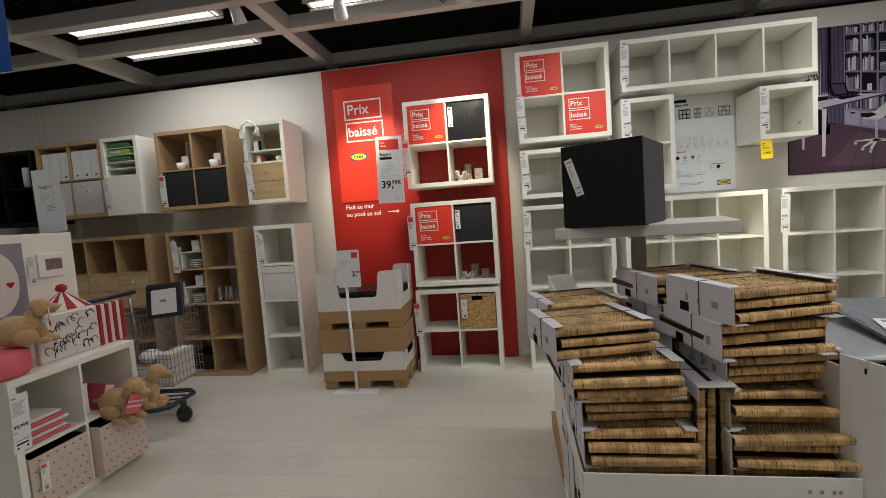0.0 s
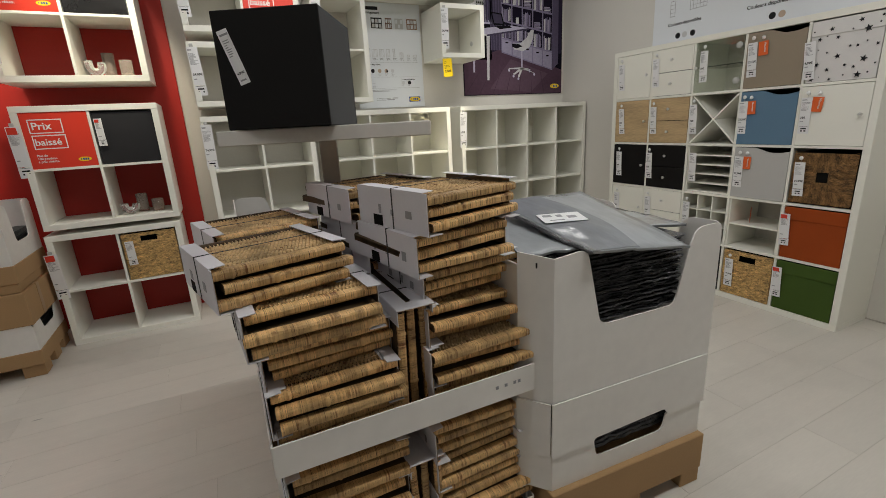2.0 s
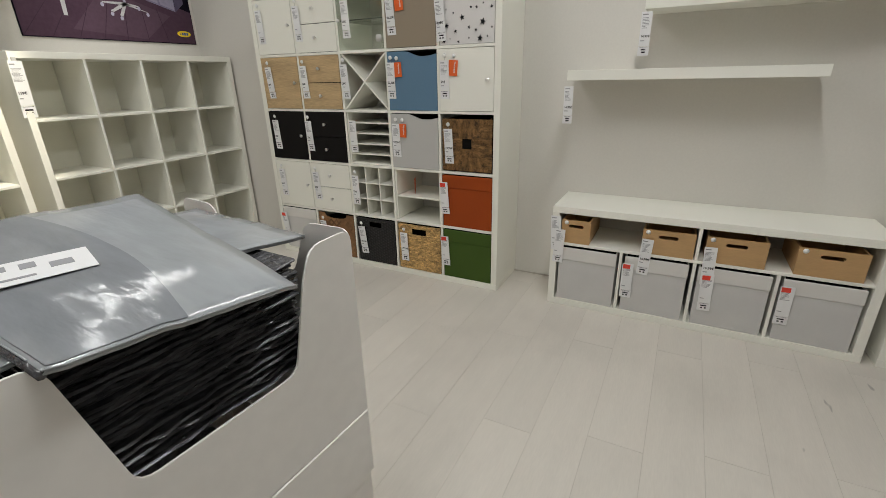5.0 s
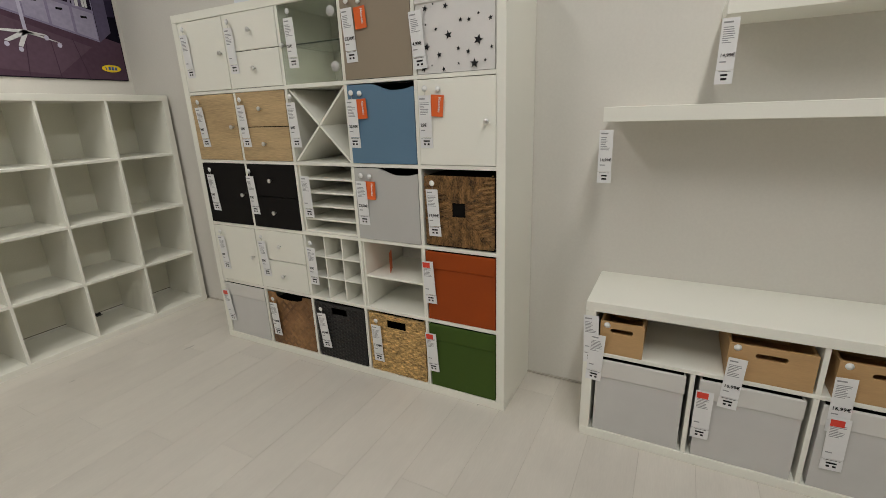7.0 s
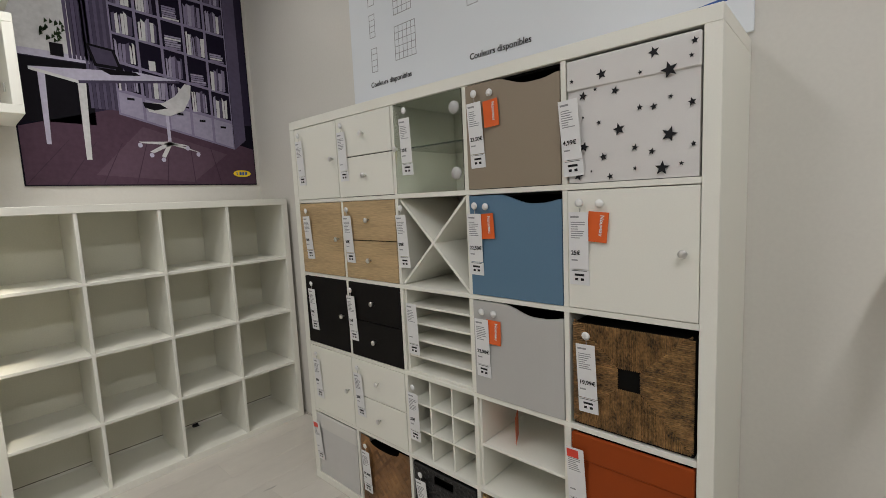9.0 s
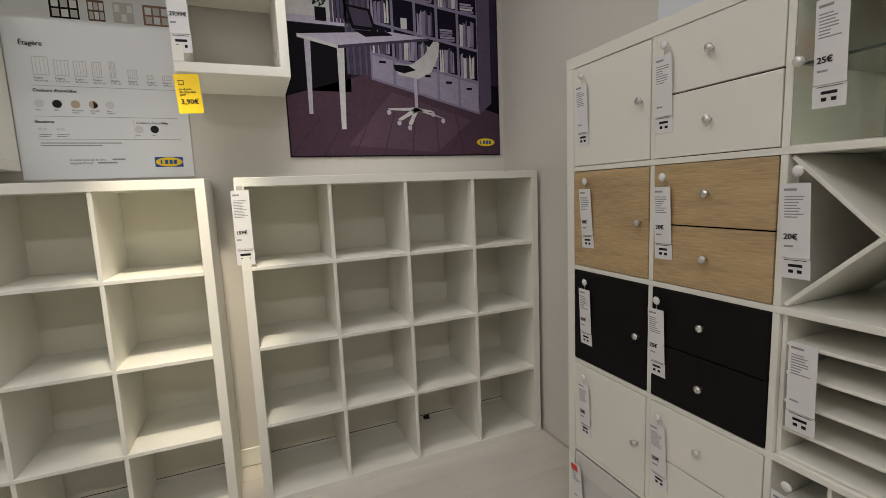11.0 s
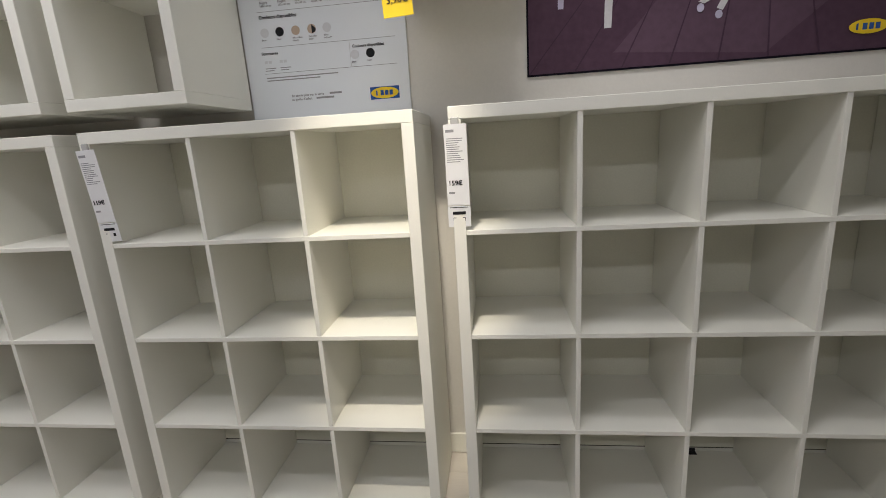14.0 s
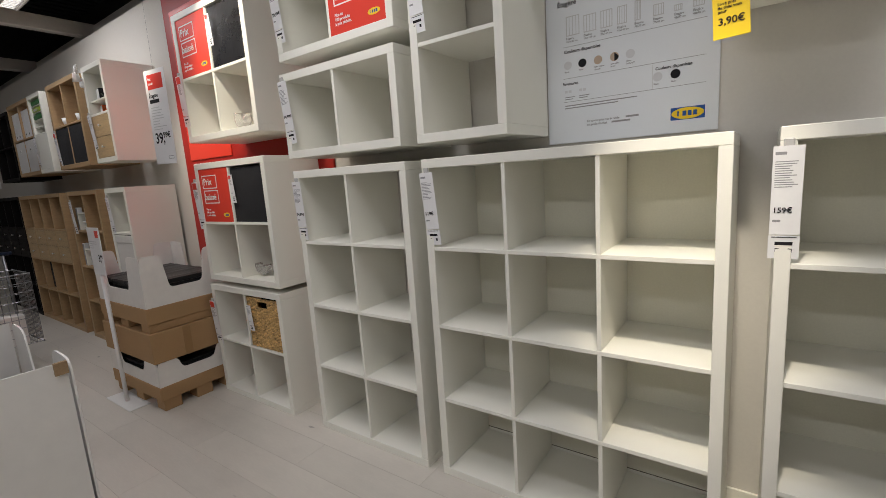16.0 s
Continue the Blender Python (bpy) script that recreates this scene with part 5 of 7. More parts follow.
def film_sheet(corners, thick, mat, label, sag=0.012, seed=0):
    """A loose, slightly bent pack in film, given by its four upper corners."""
    g = thing("film_pack", pose(0, 0, 0), label, "flat pack", "loose film packs")
    a, b, c, d = [Vector(p) for p in corners]
    n, v, f = 16, [], []
    for j in range(n + 1):
        for i in range(n + 1):
            u, w = i / n, j / n
            p = (a * (1 - u) + b * u) * (1 - w) + (d * (1 - u) + c * u) * w
            p.z += sag * (math.sin(math.pi * u) * math.sin(math.pi * w)) + 0.008 * noise.noise(Vector((u * 2.4, w * 2.4, seed))) + 0.004 * noise.noise(Vector((u * 7, w * 7, seed + 5)))
            v.append(tuple(p))
    m = len(v)
    v += [(x, y, z - thick) for x, y, z in v]
    for j in range(n):
        for i in range(n):
            k = j * (n + 1) + i
            f.append((k, k + 1, k + n + 2, k + n + 1))
            f.append((m + k, m + k + n + 1, m + k + n + 2, m + k + 1))
    ring = [i for i in range(n + 1)] + [j * (n + 1) + n for j in range(1, n + 1)] + [n * (n + 1) + i for i in range(n - 1, -1, -1)] + [j * (n + 1) for j in range(n - 1, 0, -1)]
    for q, r in zip(ring, ring[1:] + ring[:1]):
        f.append((q, m + q, m + r, r))
    part("film", Shape().add(v, f), mat, g, smooth=True)
    part("welded_seam", Shape().tube([(x, y, z + 0.001) for x, y, z in v[:n + 1]], 0.0016, 6), mat, g, smooth=True)
    part("side_seam", Shape().tube([(x, y, z + 0.001) for x, y, z in v[n + 1:m:n + 1]], 0.0014, 6), mat, g, smooth=True)
    return g


film_sheet([(0.943, 1.318, 0.972), (1.190, 1.252, 0.982), (1.402, 1.733, 1.006), (1.059, 1.828, 0.991)], 0.006, M_FOIL, "grey plastic-wrapped flat pack lying in the carton bin", 0.006, 1)
film_sheet([(1.173, 1.4, 0.977), (1.621, 1.314, 0.967), (1.659, 1.733, 0.972), (1.345, 1.79, 0.972)], 0.006, M_FOIL, "grey plastic-wrapped flat pack lying in the carton bin", 0.0, 4)
top_pack = film_sheet([(1.097, 1.212, 0.984), (1.452, 1.176, 0.948), (1.511, 1.709, 1.048), (1.107, 1.761, 1.044)], 0.006, M_FOIL, "grey plastic-wrapped flat pack lying loose on top", 0.012, 2)
def sheet_point(corners, sag, seed, u, w):
    a, b, c, d = [Vector(p) for p in corners]
    p = (a * (1 - u) + b * u) * (1 - w) + (d * (1 - u) + c * u) * w
    p.z += sag * (math.sin(math.pi * u) * math.sin(math.pi * w)) + 0.008 * noise.noise(Vector((u * 2.4, w * 2.4, seed))) + 0.004 * noise.noise(Vector((u * 7, w * 7, seed + 5)))
    return p


TOPC = [(1.097, 1.212, 0.984), (1.452, 1.176, 0.948), (1.511, 1.709, 1.048), (1.107, 1.761, 1.044)]
M_FOLD = material("doubled_plastic_film", (0.25, 0.262, 0.28), 0.14, vary=0.12, scale=6, grain=18, bump=0.8, spec=0.7, stretch=(2.2, 0.7, 1))
fold, nf = Shape(), 14
for layer in (0.0022, 0.0010):
    fold.v += [tuple(sheet_point(TOPC, 0.012, 2, 0.02 + (0.46 + 0.10 * math.sin(math.pi * q / nf)) * p / nf, 0.015 + 0.955 * q / nf) + Vector((0, 0, layer))) for q in range(nf + 1) for p in range(nf + 1)]
fm = (nf + 1) ** 2
for q in range(nf):
    for p in range(nf):
        k = q * (nf + 1) + p
        fold.f += [(k, k + 1, k + nf + 2, k + nf + 1), (fm + k, fm + k + nf + 1, fm + k + nf + 2, fm + k + 1)]
part("film_fold", fold, M_FOLD, top_pack, "doubled layer of grey film", True)
edge = [tuple(sheet_point(TOPC, 0.012, 2, -0.004, q / 14) + Vector((0, 0, -0.006))) for q in range(15)]
part("dark_edge", Shape().tube(edge, 0.006, 6), M_FOILDARK, top_pack, "dark crumpled side of the pack", True)
lp, lu, lw = [sheet_point(TOPC, 0.012, 2, *q) for q in ((0.30, 0.52), (0.42, 0.52), (0.30, 0.64))]
lx = (lu - lp).normalized()
ln = lx.cross(lw - lp).normalized()
LM = Matrix((lx, ln.cross(lx), ln)).transposed().to_4x4()
LM.translation = lp + ln * 0.0095
lab = thing("pack_label", LM @ pose(-0.01, -0.02, 0, 0, 0, -8), "white printed sticker on the grey film", "label", "pack stickers")
part("sticker", Shape().box(-0.075, -0.04, 0, 0.075, 0.04, 0.001).mesh("sticker", M_PAPER), M_PAPER, lab)
for x, y, w, h in ((-0.06, 0.01, 0.03, 0.018), (-0.015, 0.005, 0.02, 0.02), (0.02, -0.01, 0.03, 0.02), (-0.05, -0.025, 0.05, 0.006)):
    block("print", x, y, 0.0008, x + w, y + h, 0.0016, M_GREYINK, lab, 0)

# bin behind the rattan
B3 = [(0.26, 2.80), (0.872, 2.78), (0.852, 2.06), (0.245, 2.08)]
bin3 = thing("carton_bin", pose(0, 0, 0), "tall white corrugated carton bin filled with dark packs", "carton bin")
horn = lambda L: rounded([(0, 0, 0), (L, 0, 0), (L, 0.875, 1), (L - 0.15, 0.875, 1), (L - 0.20, 0.66, 1), (0.20, 0.66, 1), (0.15, 0.875, 1), (0, 0.875, 1)], 0.04)
carton_side("north_wall", bin3, B3[0], B3[1], horn(0.612), 0.155, 0.005)
carton_side("south_wall", bin3, B3[3], B3[2], horn(0.607), 0.155, 0.005)
carton_side("east_wall", bin3, B3[2], B3[1], [(0.006, 0), (0.715, 0), (0.715, 0.873), (0.006, 0.873)], 0.155, 0.005)
carton_side("west_wall", bin3, B3[3], B3[0], [(0.006, 0), (0.715, 0), (0.715, 0.873), (0.006, 0.873)], 0.155, -0.005)
for (x, y), s in zip((B3[1], B3[2]), (-1, 1)):
    block("torn_edge", x - 0.004, y + s * 0.004, 1.0, x + 0.006, y + s * 0.03, 1.03, M_CARDEDGE, bin3, 0.002)
bp = thing("carton_pallet", pose(0.235, 2.04, 0), "brown corrugated card pallet under the carton bin", "pallet", "card pallets")
block("band", 0, 0, 0.055, 0.645, 0.78, 0.155, M_CARD, bp, 0.003)
for x in (0.02, 0.28, 0.53):
    for y in (0.02, 0.34, 0.66):
        block("foot", x, y, 0, x + 0.09, y + 0.09, 0.055, M_CARD, bp, 0.003)
fs = film_stack(-0.24, 0.0, 0.27, 0.62, 0.0, 0.70, 14, 0, "stack of flat packs in dark plastic film in the carton", M_BLACKFILM)
fs.matrix_basis = pose(0.545, 2.10, 0.16)

# ---- display stand with the black box ----
SA = pose(0.230, 1.881, 1.308, 0, 0, -16.9)
st = thing("display_stand", pose(0.586, 1.992, 0, 0, 0, -16.9), "white display stand with a grey post and a flat top", "display stand")
block("post", -0.03, -0.02, 0.012, 0.03, 0.02, 1.308, material("grey_post_paint", (0.44, 0.405, 0.36), 0.45, vary=0.05), st, 0.003)
block("foot_plate", -0.10, -0.08, 0.0, 0.10, 0.045, 0.012, M_STEEL, st, 0.002)
TP = pose(0.586, 1.992, 0, 0, 0, -16.9).inverted() @ SA
top = part("top_board", Shape().box(0, 0, 0, 0.653, 0.46, 0.046, 0.003), material("stand_paint", (0.63, 0.61, 0.565), 0.45, vary=0.04, scale=3), st, m=TP)
bx = thing("black_storage_box", pose(0.268, 1.874, 1.355, 0, 0, -29.0), "matt black lidless fabric storage box on the stand", "storage box")
s = Shape()
sx, sy, sz = 0.313, 0.345, 0.328
M_BOXB = material("black_box_fabric", (0.011, 0.0105, 0.010), 0.8, spec=0.2, vary=0.15, scale=9, grain=420, bump=0.2)
M_BOXG = material("charcoal_box_fabric", (0.055, 0.056, 0.058), 0.8, vary=0.1, scale=9, grain=420, bump=0.2)
for nm, a in (("front", (0, 0, 0, sx, 0.005, sz)), ("back", (0, sy - 0.005, 0, sx, sy, sz))):
    block(nm, *a, M_BOXB, bx, 0.002)
for x in (0, sx - 0.005):
    block("side", x, 0.0055, 0, x + 0.005, sy - 0.0055, sz - 0.001, M_BOXG, bx, 0.002)
block("base", 0.005, 0.005, 0, sx - 0.005, sy - 0.005, 0.006, M_BOXB, bx, 0)
block("lid", 0.004, 0.004, sz - 0.006, sx - 0.004, sy - 0.004, sz - 0.003, M_BOXB, bx, 0)
price_tag(bx.matrix_basis @ pose(0.03, -0.008, 0.275, 0, -17, 0), "4,99€", w=0.032, h=0.215, hook=False)

# ---- printed signs ----
def disc(cx, cz, rx, rz, n=24):
    return [(cx + rx * math.cos(2 * math.pi * k / n), cz + rz * math.sin(2 * math.pi * k / n)) for k in range(n)]


def flat(name, pts, parent, mat, layer=1, label=""):
    """A printed flat shape just proud of a sign's face."""
    return part(name, Shape().prism(pts, -0.0005 * layer, -0.0005 * layer + 0.0004), mat, parent, label)


def rect(x0, z0, x1, z1):
    return [(x0, z0), (x1, z0), (x1, z1), (x0, z1)]


def logo(parent, x0, z0, w, layer=2, plain=False):
    """The maker's mark as plain shapes: yellow oval on blue."""
    h = w * 0.40
    if not plain:
        flat("mark_field", rect(x0, z0, x0 + w, z0 + h), parent, M_BLUEPRINT, layer)
    flat("mark_oval", disc(x0 + w / 2, z0 + h / 2, w * 0.475, h * 0.46), parent, M_YELLOW, layer + 1)
    for k in range(4):
        a = x0 + w * (0.20 + 0.155 * k)
        flat("mark_bar", rect(a, z0 + h * 0.30, a + w * (0.05 if k == 0 else 0.11), z0 + h * 0.70), parent, M_BLUEPRINT, layer + 2)


def outline_box(parent, x0, z0, x1, z1, t, mat, layer=1):
    s = Shape()
    for r in (rect(x0, z0, x1, z0 + t), rect(x0, z1 - t, x1, z1), rect(x0, z0 + t, x0 + t, z1 - t), rect(x1 - t, z0 + t, x1, z1 - t)):
        s.prism(r, -0.0005 * layer, -0.0005 * layer + 0.0004)
    part("outline", s, mat, parent)


def promo_words(parent, x, z_top, w, layer=1):
    """The two framed words of the price cut signs."""
    h = w * 0.50
    outline_box(parent, x, z_top - h, x + w, z_top, w * 0.035, M_PRINTW, layer)
    letters("Prix", x + w * 0.08, z_top - h * 0.72, h * 0.72, M_PRINTW, parent, -0.0014)
    z2 = z_top - h - w * 0.06
    outline_box(parent, x + w * 0.02, z2 - h, x + w * 1.02, z2, w * 0.035, M_PRINTW, layer)
    letters("baissé", x + w * 0.07, z2 - h * 0.72, h * 0.66, M_PRINTW, parent, -0.0014)


def promo_card(m, w, h):
    c = thing("price_cut_card", m, "red price cut card filling a cube of the shelf", "sign", "red price cut cards")
    block("card", 0.001, 0, 0.001, w - 0.001, 0.003, h - 0.001, M_REDSIGN, c, 0)
    promo_words(c, w * 0.10, h * 0.88, w * 0.50)
    for k, line in enumerate(("Plus de", "100 produits", "à prix réduits.")):
        letters(line, w * 0.11, h * (0.22 - 0.055 * k), h * 0.055, M_PRINTW, c)
    logo(c, w * 0.70, h * 0.09, w * 0.22, plain=True)


for S, i, j in ((S22A, 0, 0), (S22B, 0, 0), (S22D, 0, 0), (S22D, 1, 1)):
    m, w, h = cell_at(S, 0.77, 0.77, 2, 2, i, j)
    promo_card(m @ pose(0, 0.004, 0), w, h)
big = thing("price_cut_sign", pose(-1.633, WALL_N - 0.026, 1.645), "large bright red price cut sign on the red panel", "sign")
block("panel", 0, 0, 0, 0.605, 0.006, 1.135, M_REDSIGN, big, 0.001)
promo_words(big, 0.10, 1.005, 0.385)
logo(big, 0.135, 0.415, 0.165)
note = thing("wall_lettering", pose(-1.60, WALL_N - 0.0185, 1.50), "small white lettering on the red wall panel", "sign")
letters("Fixé au mur", 0, 0.075, 0.062, M_PRINTW, note)
letters("ou posé au sol", 0, 0.0, 0.062, M_PRINTW, note)
flat("arrow", [(0.44, 0.018), (0.53, 0.018), (0.53, 0.005), (0.56, 0.024), (0.53, 0.043), (0.53, 0.030), (0.44, 0.030)], note, M_PRINTW)
sg = thing("hanging_sign", pose(-1.104, 3.90, 1.592, 0, 1.2, 4), "tall white hanging price sign with a red heading", "sign")
block("card", 0, 0, 0, 0.236, 0.002, 0.588, M_PAPER, sg, 0)
flat("heading", rect(0.03, 0.47, 0.206, 0.56), sg, M_REDSIGN)
letters("Prix", 0.04, 0.525, 0.022, M_PRINTW, sg, -0.0012)
letters("baissé", 0.04, 0.498, 0.022, M_PRINTW, sg, -0.0012)
letters("Étagère", 0.03, 0.42, 0.034, M_INK, sg)
flat("name_bar", rect(0.03, 0.385, 0.14, 0.408), sg, M_INK)
part("print", print_rows(0.36, 0.22, 0.03, 0.20, 0.017, 0.005, 3), M_LIGHTINK, sg)
letters("39,", 0.03, 0.135, 0.092, M_INK, sg)
letters("99€", 0.128, 0.165, 0.050, M_INK, sg)
outline_box(sg, 0.155, 0.03, 0.215, 0.05, 0.003, M_GREYINK)
part("wire", Shape().tube([(0.118, 0.001, 0.588), (0.118, 0.001, 1.50)], 0.0005, 5), M_DARKMETAL, sg)

# information board between the hung shelves
bd = thing("information_board", pose(1.438, WALL_N - 0.012, 1.497), "pale grey-white product information board on the wall", "sign")
M_BOARD = material("board_print", (0.79, 0.82, 0.85), 0.35, vary=0.015, scale=2, grain=200, bump=0.0)
block("board", 0, 0, 0, 0.632, 0.010, 0.865, M_BOARD, bd, 0.001)
letters("rangement", 0.13, 0.775, 0.028, M_INK, bd)
flat("name_bar", rect(0.13, 0.805, 0.24, 0.832), bd, M_INK)
for k, (x, mat) in enumerate(((0.17, M_BLACK), (0.30, material("brown_ink", (0.16, 0.08, 0.05), 0.5, bump=0.0)), (0.39, M_LIGHTINK), (0.50, material("tan_ink", (0.28, 0.16, 0.10), 0.5, bump=0.0)))):
    w = (0.10, 0.06, 0.075, 0.10)[k]
    flat("shelf_picture", rect(x, 0.66, x + w, 0.745), bd, mat)
    for i in range(3):
        for j in range(2):
            flat("shelf_cell", rect(x + w * (0.08 + 0.31 * i), 0.667 + 0.038 * j, x + w * (0.32 + 0.31 * i), 0.697 + 0.038 * j), bd, M_BOARD if (i + j) % 2 else M_LIGHTINK, 2)
letters("Étagère", 0.05, 0.545, 0.026, M_INK, bd)
for k, (x, w, h) in enumerate(((0.085, 0.055, 0.075), (0.157, 0.05, 0.065), (0.224, 0.045, 0.065), (0.287, 0.035, 0.065), (0.350, 0.022, 0.07), (0.415, 0.036, 0.04), (0.485, 0.026, 0.022), (0.545, 0.036, 0.022))):
    outline_box(bd, x, 0.428, x + w, 0.428 + h, 0.003, M_LIGHTINK)
    for q in range(1, 4):
        flat("cell_line", rect(x + w * q / 4 - 0.001, 0.428, x + w * q / 4 + 0.001, 0.428 + h), bd, M_LIGHTINK, 2)
    letters("Étagère", x, 0.414, 0.0105, M_GREYINK, bd)
    letters(("147x147 cm", "112x147 cm", "77x147 cm", "42x147 cm", "77x77 cm", "77x41 cm", "42x77 cm", "42x42 cm")[k], x, 0.403, 0.0095, M_GREYINK, bd)
for z in (0.386, 0.262, 0.168):
    flat("rule", rect(0.07, z, 0.590, z + 0.0015), bd, M_GREYINK)
flat("rule", rect(0.414, 0.172, 0.4152, 0.258), bd, M_LIGHTINK)
letters("Couleurs disponibles", 0.075, 0.362, 0.0175, M_INK, bd)
letters("Couleurs disponibles", 0.424, 0.236, 0.0145, M_INK, bd)
letters("Structures", 0.067, 0.236, 0.0155, M_INK, bd)
M_TAN = material("tan_dot", (0.52, 0.40, 0.30), 0.5, bump=0.0)
M_PALEDOT = material("pale_dot_print", (0.66, 0.67, 0.69), 0.5, bump=0.0)
for x, z, mat, words in ((0.090, 0.314, M_PALEDOT, ("Blanc",)), (0.150, 0.314, M_INK, ("Noir",)), (0.213, 0.314, M_TAN, ("Effet chêne", "blanchi")), (0.276, 0.314, M_TAN, ("Gris effet", "bois*")),
                         (0.335, 0.314, M_PALEDOT, ("Blanc", "brillant**")), (0.432, 0.212, M_PALEDOT, ("Blanc",)), (0.492, 0.213, M_INK, ("Noir",))):
    flat("colour_dot", disc(x, z, 0.0165, 0.0165), bd, mat)
    for k, word in enumerate(words):
        letters(word, x - 0.014, z - 0.028 - 0.0095 * k, 0.0085, M_GREYINK, bd)
flat("dot_half", [(0.276, 0.298), (0.290, 0.304), (0.2925, 0.314), (0.276, 0.330)], bd, M_INK, 2)
for x in (0.075, 0.135):
    for k in (0, 1):
        flat("pale_picture", rect(x + 0.016 * k, 0.205, x + 0.012 + 0.016 * k, 0.215), bd, M_PALEDOT)
        flat("caption", rect(x, 0.186 - 0.008 * k, x + 0.042 - 0.008 * k, 0.189 - 0.008 * k), bd, M_GREYINK)
for k, w in enumerate((0.26, 0.34)):
    part("small_print", print_rows(0.155 - 0.010 * k, 0.150 - 0.010 * k, 0.075, 0.075 + w * 1.2, 0.01, 0.004, k), M_GREYINK, bd)
letters("En savoir plus sur la série", 0.166, 0.078, 0.0125, M_GREYINK, bd)
flat("small_print", rect(0.318, 0.079, 0.366, 0.086), bd, M_GREYINK)
letters("au guide d'achat", 0.166, 0.064, 0.0125, M_GREYINK, bd)
flat("small_print", rect(0.264, 0.065, 0.335, 0.072), bd, M_GREYINK)
logo(bd, 0.478, 0.046, 0.112)
yl = thing("yellow_tag", pose(2.082, 3.993, 1.715, 0, -3, 0), "small bright yellow delivery price tag hanging from the cube shelf", "sign")
block("card", 0, 0, 0, 0.085, 0.002, 0.145, M_YELLOW, yl, 0)
letters("3,90€", 0.012, 0.035, 0.026, M_INK, yl)
for k, line in enumerate(("Livré près", "de chez vous", "pour")):
    letters(line, 0.012, 0.086 - 0.010 * k, 0.0105, M_INK, yl)
outline_box(yl, 0.012, 0.105, 0.032, 0.122, 0.002, M_INK)

# poster of a home office
po = thing("wall_poster", pose(2.505, WALL_N - 0.010, 1.58), "dark purple-toned poster showing a home office", "poster")
PC = {k: material("poster_" + k, tuple(0.9 * v for v in c), 0.6, vary=0.16, scale=4, grain=40, bump=0.0, spec=0.06) for k, c in dict(
    night=(0.00673, 0.00561, 0.0123), wall=(0.0326, 0.0247, 0.0505), floor=(0.0952, 0.0539, 0.0808), sheen=(0.122, 0.074, 0.105), line=(0.0718, 0.0415, 0.0639), shelf=(0.269, 0.235, 0.348), side=(0.118, 0.0986, 0.162),
    hole=(0.0123, 0.00901, 0.0213), book=(0.382, 0.348, 0.471), curtain=(0.0785, 0.0651, 0.109), desk=(0.561, 0.527, 0.662), light=(0.68, 0.673, 0.68), leaf=(0.0281, 0.0449, 0.0224), black=(0.00901, 0.00785, 0.0112)).items()}
block("sheet", 0, 0, 0, 1.208, 0.008, 1.232, PC["night"], po, 0.001)
F = lambda pts, c, layer: flat("print", pts, po, PC[c], layer)
F(rect(0.006, 0.40, 1.202, 1.226), "wall", 1)
F([(0.006, 0.006), (1.202, 0.006), (1.202, 0.24), (0.46, 0.44), (0.006, 0.30)], "floor", 2)
F([(0.30, 0.06), (0.80, 0.02), (1.02, 0.20), (0.55, 0.34)], "sheen", 3)
for k in range(7):
    F([(0.006 + 0.16 * k, 0.008), (0.012 + 0.16 * k, 0.008), (0.20 + 0.12 * k, 0.24), (0.196 + 0.12 * k, 0.24)], "line", 4)
F(rect(0.006, 0.69, 0.27, 1.22), "light", 2)
F(rect(0.006, 0.655, 0.33, 0.69), "desk", 2)
F(rect(0.006, 0.33, 0.33, 0.65), "black", 2)
for k in range(6):
    F([(0.245 + k * 0.018, 0.67), (0.258 + k * 0.018, 0.67), (0.260 + k * 0.017, 1.224), (0.242 + k * 0.017, 1.224)], "curtain" if k % 2 else "side", 3)
for k in range(8):
    F([(0.315 + k * 0.016, 0.42), (0.329 + k * 0.016, 0.42), (0.327 + k * 0.016, 1.224), (0.315 + k * 0.015, 1.224)], "curtain" if k % 2 else "side", 3)
ZL, ZR = (0.40, 0.535, 0.69, 0.845, 1.0, 1.15, 1.226), (0.235, 0.41, 0.585, 0.77, 0.955, 1.13, 1.226)
F([(0.44, 0.40), (1.075, 0.235), (1.075, 1.226), (0.44, 1.226)], "shelf", 4)
F([(1.078, 0.235), (1.155, 0.30), (1.155, 1.226), (1.078, 1.226)], "side", 4)
prnd = random.Random(7)
